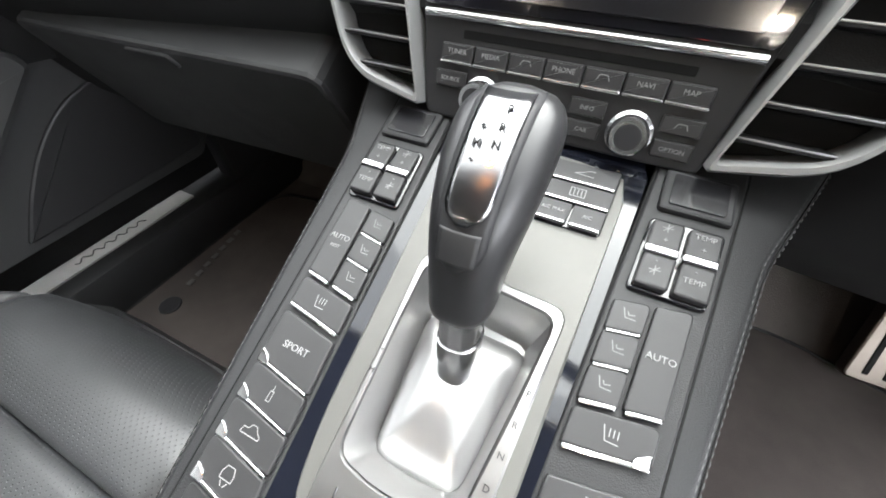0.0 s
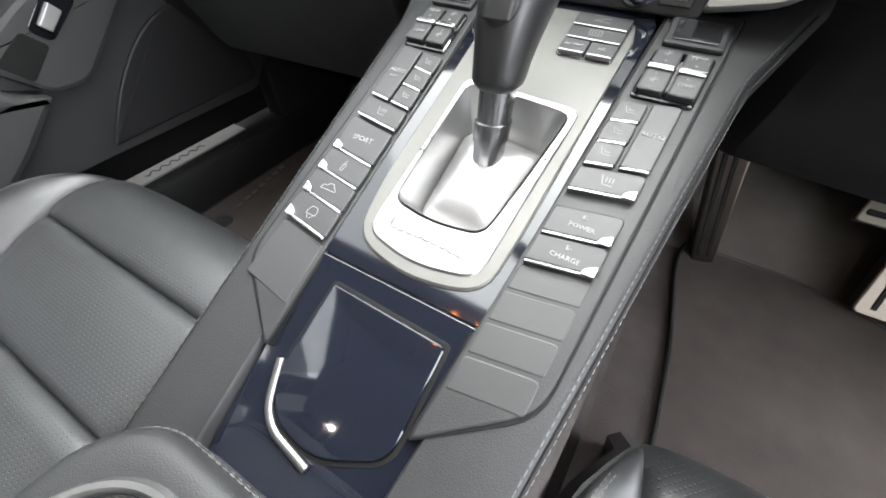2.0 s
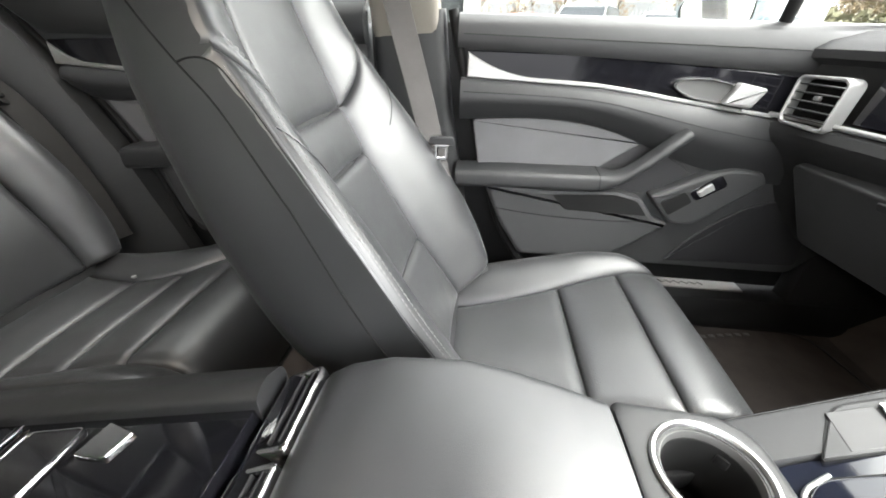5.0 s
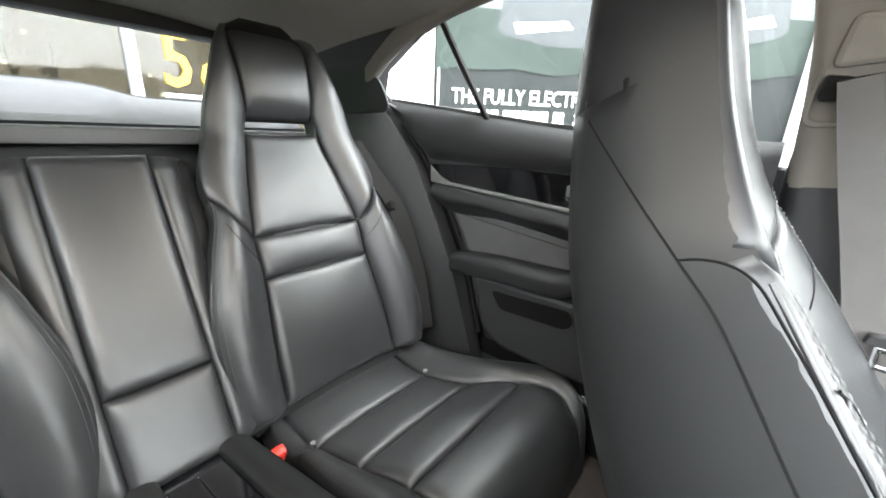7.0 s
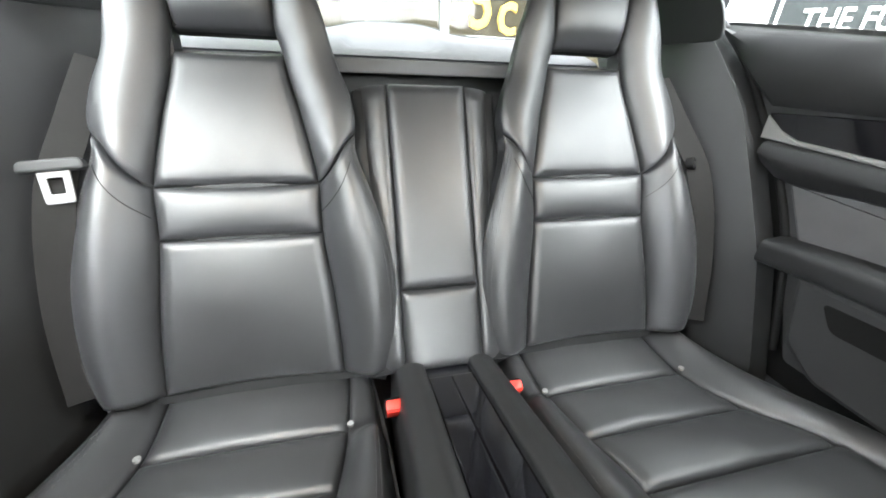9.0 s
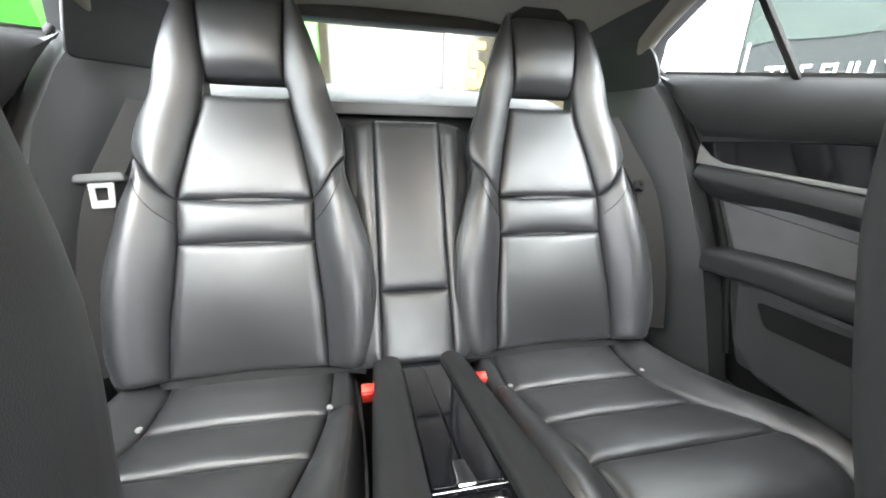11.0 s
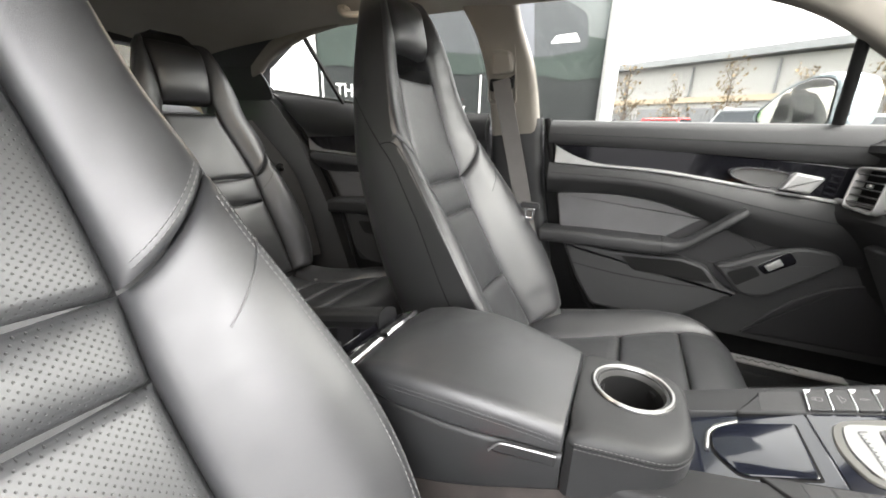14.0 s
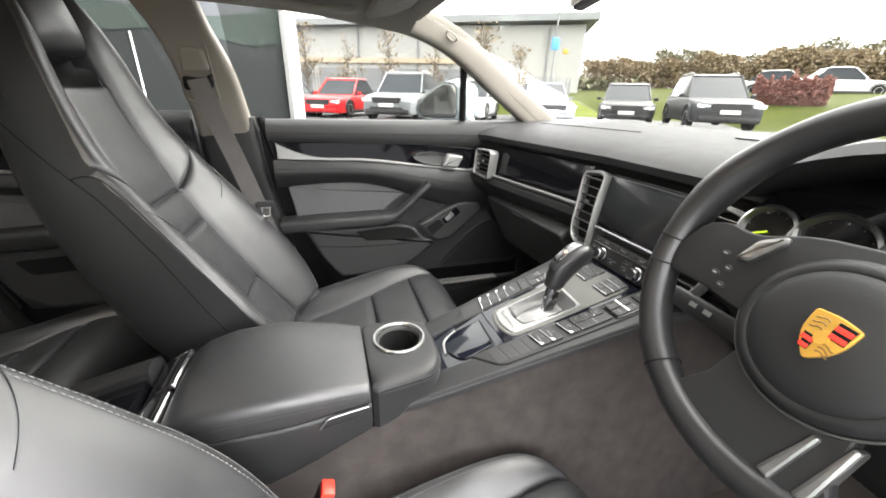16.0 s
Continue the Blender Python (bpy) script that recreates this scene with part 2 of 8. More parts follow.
def slab(name, pts, m, depth, mat, parent=None, bev=0.002, label="", seg=2, down=0.0):
    """An outline in a frame's x and y, from -down to depth along its z, with its upper rim rounded."""
    rings = [(0.0, -down)]
    for j in range(seg + 1):
        a = j / seg * math.pi / 2
        rings.append((bev * (1 - math.cos(a)), depth - bev + bev * math.sin(a)))
    pts = [Vector(p) for p in pts]
    k = len(pts)
    area = sum(pts[i].x * pts[(i + 1) % k].y - pts[(i + 1) % k].x * pts[i].y for i in range(k))
    sg = 1 if area > 0 else -1
    inward = []
    for i in range(k):
        e0, e1 = pts[i] - pts[i - 1], pts[(i + 1) % k] - pts[i]
        n0, n1 = (Vector((-e.y, e.x)).normalized() * sg if e.length > 1e-7 else Vector((0, 0)) for e in (e0, e1))
        d = n0 + n1
        d = d / max(d.length, 1e-6)
        c = max(0.45, d.dot(n1))
        inward.append(d / c)
    V, F = [], []
    for inset, h in rings:
        for p, d in zip(pts, inward):
            q = p + d * inset
            V.append(m @ Vector((q.x, q.y, h)))
    for r in range(len(rings) - 1):
        for i in range(k):
            j = (i + 1) % k
            F.append((r * k + i, r * k + j, (r + 1) * k + j, (r + 1) * k + i))
    F.append(tuple(range((len(rings) - 1) * k, len(rings) * k)))
    F.append(tuple(reversed(range(k))))
    return make(name, V, F, mat, parent, label, angle=20)


def ring_slab(name, outer, inner, m, depth, mat, parent=None, label="", down=0.0):
    """A flat frame between two outlines with the same number of points."""
    k = len(outer)
    V, F = [], []
    for pts, h in ((outer, -down), (outer, depth * 0.7), ([o.lerp(i, 0.25) for o, i in zip(outer, inner)], depth),
                   ([o.lerp(i, 0.75) for o, i in zip(outer, inner)], depth), (inner, depth * 0.7), (inner, -down)):
        V += [m @ Vector((p[0], p[1], h)) for p in pts]
    for r in range(6):
        s = (r + 1) % 6
        for i in range(k):
            j = (i + 1) % k
            F.append((r * k + i, r * k + j, s * k + j, s * k + i))
    return make(name, V, F, mat, parent, label, angle=50)


def radial(poly, c, n=72):
    """An outline resampled by angle about a point inside it."""
    poly, c, out = [Vector(p) for p in poly], Vector(c), []
    for k in range(n):
        d = Vector((math.cos(2 * math.pi * k / n), math.sin(2 * math.pi * k / n)))
        best = 9.0
        for i in range(len(poly)):
            p, e = poly[i], poly[(i + 1) % len(poly)] - poly[i]
            den = d.x * e.y - d.y * e.x
            if abs(den) > 1e-10:
                t = ((p.x - c.x) * e.y - (p.y - c.y) * e.x) / den
                u = ((p.x - c.x) * d.y - (p.y - c.y) * d.x) / den
                if t > 0 and -0.001 <= u <= 1.001:
                    best = min(best, t)
        out.append(c + d * best)
    return out


def holed(name, outer, inner, c, m, depth, mat, parent, label="", down=0.0, bev=0.0015, n=96):
    """A plate with a hole, its rims slightly rounded."""
    o, i = radial(outer, c, n), radial(inner, c, n)
    cc = Vector(c)
    V, F = [], []
    sh = lambda pts, d: [p + (cc - p).normalized() * d for p in pts]
    for pts, h in ((o, -down), (o, depth - bev), (sh(o, bev), depth), (sh(i, -bev), depth), (i, depth - bev), (i, -down)):
        V += [m @ Vector((p.x, p.y, h)) for p in pts]
    for r in range(6):
        s = (r + 1) % 6
        for k in range(n):
            j = (k + 1) % n
            F.append((r * n + k, r * n + j, s * n + j, s * n + k))
    return make(name, V, F, mat, parent, label, angle=35)


def box(name, c, d, mat, parent=None, bev=0.004, m=None, label="", seg=2):
    bm = bmesh.new()
    bmesh.ops.create_cube(bm, size=1)
    bmesh.ops.scale(bm, vec=d, verts=bm.verts)
    if bev:
        bmesh.ops.bevel(bm, geom=bm.edges, offset=min(bev, min(d) * 0.45), segments=seg, profile=0.5, affect="EDGES")
    bmesh.ops.translate(bm, vec=c, verts=bm.verts)
    if m is not None:
        bm.transform(m)
    return part(name, bm, mat, parent, label)


def sweep(name, pts, r, mat, parent=None, closed=False, seg=8, label="", flat=None, caps=True):
    """A tube along points; flat=(a, b) gives an oval section, b along the up hint."""
    pts = [Vector(p) for p in pts]
    k = len(pts)
    V, F = [], []
    up = None
    for i, p in enumerate(pts):
        t = pts[(i + 1) % k] - pts[i - 1] if closed else pts[min(i + 1, k - 1)] - pts[max(i - 1, 0)]
        t.normalize()
        if up is None:
            up = Vector((0, 0, 1)) if abs(t.z) < 0.9 else Vector((0, 1, 0))
        up = (up - t * up.dot(t)).normalized()
        sd = t.cross(up)
        rr = r(i / max(k - 1, 1)) if callable(r) else r
        a, b = (rr, rr) if flat is None else flat
        for j in range(seg):
            w = 2 * math.pi * j / seg
            V.append(p + sd * a * math.cos(w) + up * b * math.sin(w))
    for i in range(k if closed else k - 1):
        n = (i + 1) % k
        for j in range(seg):
            l = (j + 1) % seg
            F.append((i * seg + j, i * seg + l, n * seg + l, n * seg + j))
    if not closed and caps:
        F.append(tuple(range(seg)))
        F.append(tuple(range((k - 1) * seg, k * seg)))
    return make(name, V, F, mat, parent, label, angle=60)


def loft(name, rings, mat, parent=None, label="", caps=True, closed=True, angle=40):
    k = len(rings[0])
    V = [Vector(p) for ring in rings for p in ring]
    F = []
    for r in range(len(rings) - 1):
        for i in range(k if closed else k - 1):
            j = (i + 1) % k
            F.append((r * k + i, r * k + j, (r + 1) * k + j, (r + 1) * k + i))
    if caps and closed:
        F.append(tuple(reversed(range(k))))
        F.append(tuple(range((len(rings) - 1) * k, len(rings) * k)))
    return make(name, V, F, mat, parent, label, angle=angle)


def curve_pts(keys, n):
    """A smooth line through keys (Catmull-Rom), n points to a span."""
    keys = [Vector(k) for k in keys]
    out = []
    for i in range(len(keys) - 1):
        p0, p1, p2, p3 = keys[max(i - 1, 0)], keys[i], keys[i + 1], keys[min(i + 2, len(keys) - 1)]
        for j in range(n):
            t = j / n
            out.append(0.5 * ((2 * p1) + (p2 - p0) * t + (2 * p0 - 5 * p1 + 4 * p2 - p3) * t * t + (3 * p1 - p0 - 3 * p2 + p3) * t ** 3))
    out.append(keys[-1])
    return out


def table(keys):
    """A function that runs smoothly through (s, value) pairs."""
    ss, vs = [k[0] for k in keys], [k[1] for k in keys]

    def f(s):
        if s <= ss[0]:
            return vs[0]
        if s >= ss[-1]:
            return vs[-1]
        for i in range(len(ss) - 1):
            if s <= ss[i + 1]:
                t = (s - ss[i]) / (ss[i + 1] - ss[i])
                m0 = (vs[i + 1] - vs[max(i - 1, 0)]) / (ss[i + 1] - ss[max(i - 1, 0)])
                m1 = (vs[min(i + 2, len(vs) - 1)] - vs[i]) / (ss[min(i + 2, len(ss) - 1)] - ss[i])
                h = ss[i + 1] - ss[i]
                return ((2 * t ** 3 - 3 * t * t + 1) * vs[i] + (t ** 3 - 2 * t * t + t) * h * m0
                        + (-2 * t ** 3 + 3 * t * t) * vs[i + 1] + (t ** 3 - t * t) * h * m1)
    return f


def hem(d, r):
    """How far a padded edge has risen at distance d from its seam."""
    return 1.0 if d >= r else math.sqrt(max(0.0, 1 - (1 - d / r) ** 2))


def pad(name, m, xl, xr, sb, st, nf, mat, parent, puff=0.012, r=0.016, crown=0.0, nu=14, nv=16, back=0.03, label="",
        wrinkle=0.0, hems=(1, 1, 1, 1)):
    """A stitched cushion panel: between the side lines xl(s), xr(s) and the seams sb(a), st(a), on the form nf(x, s, a, b)."""
    V, F = [], []
    aa = [(1 - math.cos(math.pi * i / nu)) / 2 * 0.6 + 0.4 * i / nu for i in range(nu + 1)]
    bb = [(1 - math.cos(math.pi * i / nv)) / 2 * 0.6 + 0.4 * i / nv for i in range(nv + 1)]
    for a in aa:
        for b in bb:
            s0, s1 = sb(a), st(a)
            s = s0 + (s1 - s0) * b
            x0, x1 = xl(s), xr(s)
            x = x0 + (x1 - x0) * a
            w, h = abs(x1 - x0), abs(s1 - s0)
            e = 1.0
            for on, d in zip(hems, (a * w, (1 - a) * w, b * h, (1 - b) * h)):
                if on:
                    e *= 1 - on * (1 - hem(d, r))
            n = nf(x, s, a, b) + puff * (e - 1) + crown * (1 - (2 * a - 1) ** 2) * (1 - (2 * b - 1) ** 2)
            if wrinkle:
                n += wrinkle * e * noise.noise(Vector((x * 14, s * 5, 3.1))) + 0.5 * wrinkle * e * noise.noise(Vector((x * 30, s * 34, 7.7)))
            V.append(m @ Vector((x, s, n)))
    c = nv + 1
    for i in range(nu):
        for j in range(nv):
            F.append((i * c + j, (i + 1) * c + j, (i + 1) * c + j + 1, i * c + j + 1))
    loop = [i * c for i in range(nu + 1)] + [nu * c + j for j in range(1, c)] + [i * c + nv for i in range(nu - 1, -1, -1)] + [j for j in range(nv - 1, 0, -1)]
    zd = m.to_3x3() @ Vector((0, 0, 1))
    base = len(V)
    mid = sum((V[i] for i in loop), Vector()) / len(loop)
    for i in loop:
        # the hidden skirt tucks in under the panel
        d = mid - V[i]
        d -= zd * d.dot(zd)
        V.append(V[i] - zd * back + d.normalized() * min(0.012, d.length * 0.3))
    k = len(loop)
    for i in range(k):
        j = (i + 1) % k
        F.append((loop[i], loop[j], base + j, base + i))
    F.append(tuple(range(base, base + k)))
    return make(name, V, F, mat, parent, label, angle=70)


def stitches(name, pts, parent, up, length=0.005, gap=0.0035, r=0.00055, mat=None):
    """A row of thread stitches lying on a line of points."""
    pts = [Vector(p) for p in pts]
    V, F = [], []
    step, d = length + gap, 0.0
    total = sum((pts[i + 1] - pts[i]).length for i in range(len(pts) - 1))

    def at(d):
        for i in range(len(pts) - 1):
            l = (pts[i + 1] - pts[i]).length
            if d <= l or i == len(pts) - 2:
                return pts[i].lerp(pts[i + 1], min(d / max(l, 1e-9), 1.0))
            d -= l
    while d + length < total:
        a, b = at(d), at(d + length)
        t = (b - a).normalized()
        u = Vector(up)
        u = (u - t * u.dot(t)).normalized()
        sd = t.cross(u)
        k = len(V)
        for p, q in ((a, 0.4), (a.lerp(b, 0.5), 1.3), (b, 0.4)):
            V += [p + sd * r, p + u * r * q, p - sd * r]
        for i in (0, 3):
            F += [(k + i, k + i + 3, k + i + 4, k + i + 1), (k + i + 1, k + i + 4, k + i + 5, k + i + 2)]
        d += step
    return make(name, V, F, mat or STITCH, parent)


def words(name, text, m, size, mat, parent, depth=0.0004, align="CENTER", label="", squash=1.0, bold=True):
    """Raised or printed lettering in a frame, as a mesh."""
    cu = bpy.data.curves.new(name, "FONT")
    size *= 0.88
    cu.body, cu.size, cu.align_x, cu.align_y, cu.extrude = text, size, align, "CENTER", depth
    cu.resolution_u = 2
    cu.offset = 0.012 * size if bold and size > 0.02 else 0.0
    tmp = new("tmp", cu)
    dg = bpy.context.evaluated_depsgraph_get()
    me = bpy.data.meshes.new_from_object(tmp.evaluated_get(dg))
    bpy.data.objects.remove(tmp)
    me.name = name
    me.transform(m @ Matrix.Diagonal((squash, 1, 1, 1)))
    me.materials.clear()
    me.materials.append(mat)
    ob = new(name, me)
    if parent is not None:
        ob.parent = parent
    if label:
        ob["label"] = label
    return ob


def mirrored(ob_list):
    """Flip meshes to the other side of the car, in place."""
    for o in ob_list:
        if o.type == "MESH":
            o.data.transform(Matrix.Diagonal((-1, 1, 1, 1)))
            o.data.flip_normals()


# ---- seats ----
def const(v):
    return lambda *_: v


def side_shell(name, m, W, n0, D, s0, s1, mat, parent, rim, label="", nb=26):
    """The leather-covered rear and sides of a backrest: rounded sections up its height."""
    rings = []
    for i in range(nb + 1):
        s = s0 + (s1 - s0) * i / nb
        w, d, f, lip = W(s), D(s), n0(s), rim(s) - 0.002
        ring = []
        for j in range(25):
            a = math.pi * j / 24
            ca, sa = math.cos(a), math.sin(a)
            e = 0.42
            x = w * (abs(ca) ** e) * (1 if ca >= 0 else -1)
            n = f + lip - (d + lip) * (abs(sa) ** 0.55)
            ring.append(m @ Vector((x, s, n)))
        ring.append(m @ Vector((-w * 0.8, s, f - 0.006)))
        ring.append(m @ Vector((w * 0.8, s, f - 0.006)))
        rings.append(ring)
    return loft(name, rings, mat, parent, label, angle=75)


RIDGE = table([(-0.48, 0.080), (-0.35, 0.097), (-0.2, 0.097), (-0.08, 0.084), (0.0, 0.071), (0.05, 0.061), (0.09, 0.052), (0.125, 0.046), (0.2, 0.038), (0.3, 0.035), (0.4, 0.026), (0.475, 0.010)])


def ridge_form(a):
    """A front bolster's rise from the centre panel to the ridge at its outer edge."""
    return math.sin(math.pi / 2 * min(1.0, a / 0.90)) ** 1.15 - 0.06 * max(0.0, (a - 0.92) / 0.08) ** 2


def seatback(t, m, P, W, n0, D, hb, seams, s_bot, s_top, slot, mat_mid, rear=False, thread=True):
    """Backrest of a sports seat with fixed headrest: panels, bolsters, wings, headrest and shell."""
    s1, s2, s3 = seams

    def flat(x, s, a, b):
        return n0(s) + 0.012 * (abs(x) / 0.13) ** 2
    lP, rP = (lambda s: -P(s)), (lambda s: P(s))
    pad("upper_panel", m, lP, rP, const(s1), const(slot), flat, mat_mid, t, crown=0.006)
    pad("middle_band", m, lP, rP, const(s2), const(s1), flat, mat_mid, t, crown=0.008, nv=10)
    if s3 is not None:
        pad("lower_panel", m, lP, rP, const(s3), const(s2), flat, mat_mid, t, crown=0.006)
        pad("lumbar_panel", m, lP, rP, const(s_bot), const(s3), flat, mat_mid, t, crown=0.008)
    else:
        pad("lower_panel", m, lP, rP, const(s_bot), const(s2), flat, mat_mid, t, crown=0.012, nv=22, wrinkle=0.0022)
    hs = slot + (0.034 if rear else 0.058)
    H = lambda s: min(P(slot) * 0.88 + 0.055 * (s - hs), W(s) - 0.018)
    pad("headrest_panel", m, lambda s: -H(s), H, const(hs), const(s_top - 0.012), lambda x, s, a, b: n0(s) + (0.015 if rear else 0.014) - (0.040 if rear else 0.034) * max(0, (b - 0.65) / 0.35) ** 2 - (0.018 if rear else 0.010) * max(0, (0.25 - b) / 0.25) ** 2, LEATHER, t, crown=0.007, nv=20, back=0.035)
    for sd in (-1, 1):
        inner = (lambda s: sd * (P(s) if s < slot else P(slot) + (H(hs) - P(slot)) * min(1, (s - slot) / (hs - slot)) if s < hs else H(s)))
        outer = lambda s: sd * W(s)
        # wing beside the headrest, its lower seam rising to the shoulder
        def wing(x, s, a, b):
            k = a
            if not rear:
                return n0(s) + 0.012 + (RIDGE(s) - 0.012) * ridge_form(a) - 0.02 * max(0, (b - 0.93) / 0.07) ** 2
            return n0(s) + 0.012 + (0.030 if rear else 0.035) * math.sin(math.pi * min(1, k * 0.85)) * (1 - 0.5 * b) + 0.003 * max(0, (k - 0.72) / 0.28) ** 2 - 0.05 * max(0, (b - 0.9) / 0.1) ** 2
        pad("wing", m, inner, outer, lambda a: s1 + 0.004 + (0.085 if rear else 0.10) * a ** 1.3, const(s_top - 0.012), wing, LEATHER, t, nv=30, nu=14, back=0.04, hems=(1, 0.3, 0.55, 1))
        def bol(x, s, a, b):
            if not rear:
                return n0(s) + 0.012 + (RIDGE(s) - 0.012) * ridge_form(a)
            lift = hb * (0.5 + 0.5 * math.sin(math.pi * min(1, max(0.0, (b * 1.05)))) if not rear else 0.75 + 0.25 * math.sin(math.pi * b))
            return n0(s) + 0.012 + lift * math.sin(math.pi * min(1, a * 0.8)) ** 1.0 - 0.10 * lift * max(0, (a - 0.6) / 0.4) ** 2
        pad("bolster", m, inner, outer, const(s_bot), lambda a: s1 + (0.085 if rear else 0.10) * a ** 1.3, bol, LEATHER, t, nv=28, nu=16, puff=0.012, back=0.05, wrinkle=0.0018, hems=(1, 0.3, 1, 0.55))
        def rim(s):
            # height of the outer edge above the seat's form
            top_s = s1 + (0.085 if rear else 0.10)
            if s <= top_s:
                return bol(0, s, 1.0, (s - s_bot) / (top_s - s_bot)) - n0(s) - 0.0036
            return wing(0, s, 1.0, (s - top_s) / (s_top - 0.012 - top_s)) - n0(s) - 0.0036
        cross = []
        for i in range(17):
            a = (0.02 + 0.80 * i / 16) if rear else (0.42 + 0.56 * i / 16)
            b = (0.86 + 0.07 * (i / 16) ** 0.8) if rear else (0.80 + 0.05 * (i / 16) ** 0.9)
            sA = s_bot + (s1 + (0.085 if rear else 0.10) * a ** 1.3 - s_bot) * b
            x = inner(sA) + (outer(sA) - inner(sA)) * a
            cross.append(m @ Vector((x, sA, bol(x, sA, a, b) + 0.0002)))
        sweep("cross_seam", cross, 0.0008 if rear else 0.0012, RUBBER if rear else LEATHER, t, seg=5)
        # piping along the outer edge of the bolster and the seam across it
        edge = [m @ Vector((sd * (W(s) - 0.001), s, n0(s) + rim(s) - 0.001)) for s in [s_bot + (s1 + 0.08 - s_bot) * i / 24 for i in range(25)]]
        sweep("piping", edge, 0.0022, LEATHER, t, seg=6)
        if thread:
            up_n = m.to_3x3() @ Vector((0, 0, 1))
            for off in (0.89, 0.95):
                row = []
                for i in range(40):
                    b = 0.03 + 0.94 * i / 39
                    sA = s_bot + (s1 + (0.085 if rear else 0.10) * off ** 1.3 - s_bot) * b
                    x = inner(sA) + (outer(sA) - inner(sA)) * off
                    row.append(m @ Vector((x, sA, bol(x, sA, off, b) - 0.012 * 0.3 * (1 - hem((1 - off) * abs(outer(sA) - inner(sA)), 0.016)) + 0.0008)))
                if rear:
                    stitches("stitching", row, t, up_n, length=0.004, gap=0.002, r=0.0005)
                else:
                    stitches("stitching", row, t, up_n, length=0.0050, gap=0.0028, r=0.0008, mat=THREAD)
            for dz in (0.010, 0.017):
                row = []
                for i in range(24):
                    a = 0.10 + 0.82 * i / 23
                    sb0 = s1 + 0.004 + (0.085 if rear else 0.10) * a ** 1.3
                    b = dz / (s_top - 0.012 - sb0)
                    sA = sb0 + dz
                    x = inner(sA) + (outer(sA) - inner(sA)) * a
                    row.append(m @ Vector((x, sA, wing(x, sA, a, b) - 0.012 * 0.55 * (1 - hem(dz, 0.016)) + 0.0012)))
                if rear:
                    stitches("stitching", row, t, up_n, length=0.004, gap=0.002, r=0.0005)
                else:
                    stitches("stitching", row, t, up_n, length=0.0050, gap=0.0028, r=0.0008, mat=THREAD)
        if not rear:
            def on_side(s, off):
                """A place on the shell's side, off metres before the seat's form."""
                lip = rim(s) - 0.002
                q = min(1.0, max(0.0, (lip - off) / (D(s) + lip))) ** (1 / 0.55)
                return m @ Vector((sd * ((W(s) - 0.0006) * math.sqrt(1 - q * q) ** 0.42 + 0.0002), s, n0(s) + off))
            for nm, keys in (("side_seam", ((0.234, -0.071), (0.16, -0.032), (0.103, -0.004), (0.048, 0.017), (-0.045, 0.032), (-0.10, 0.036), (-0.30, 0.036), (-0.46, 0.028))),
                             ("shoulder_seam", ((0.103, -0.004), (0.101, 0.012), (0.094, 0.028), (0.080, 0.040), (0.055, 0.048), (0.0, 0.061), (-0.10, 0.077), (-0.20, 0.088), (-0.32, 0.090), (-0.45, 0.076)))):
                sweep(nm, [on_side(p.x, p.y) for p in curve_pts([(a, b, 0) for a, b in keys], 6)], 0.0011, RUBBER, t, seg=5)
    Wm = lambda s: W(s) - 0.0006
    side_shell("back_shell", m, Wm, n0, D, s_bot - 0.02, slot - 0.004, SHELL, t, rim, "smooth black leather back shell")
    side_shell("headrest_shell", m, Wm, n0, D, hs + 0.004, s_top, SHELL, t, rim, nb=14)
    pin = P(slot) - 0.004
    for sd in (-1, 1):
        rings = []
        for s in (slot - 0.012, slot, slot + 0.014, hs, hs + 0.012):
            w, d, f, lip = Wm(s), D(s), n0(s), rim(s) - 0.002
            o = []
            for j in range(17):
                a = math.pi / 2 * j / 16
                o.append((max(pin, w * math.cos(a) ** 0.42 if j < 16 else 0), f + lip - (d + lip) * math.sin(a) ** 0.55))
            o.append((pin, f - 0.006))
            o.append(((pin + w) / 2, f + lip * 0.5))
            rings.append([m @ Vector((sd * p[0], s, p[1])) for p in o])
        loft("slot_cheek", rings, SHELL, t, angle=60)


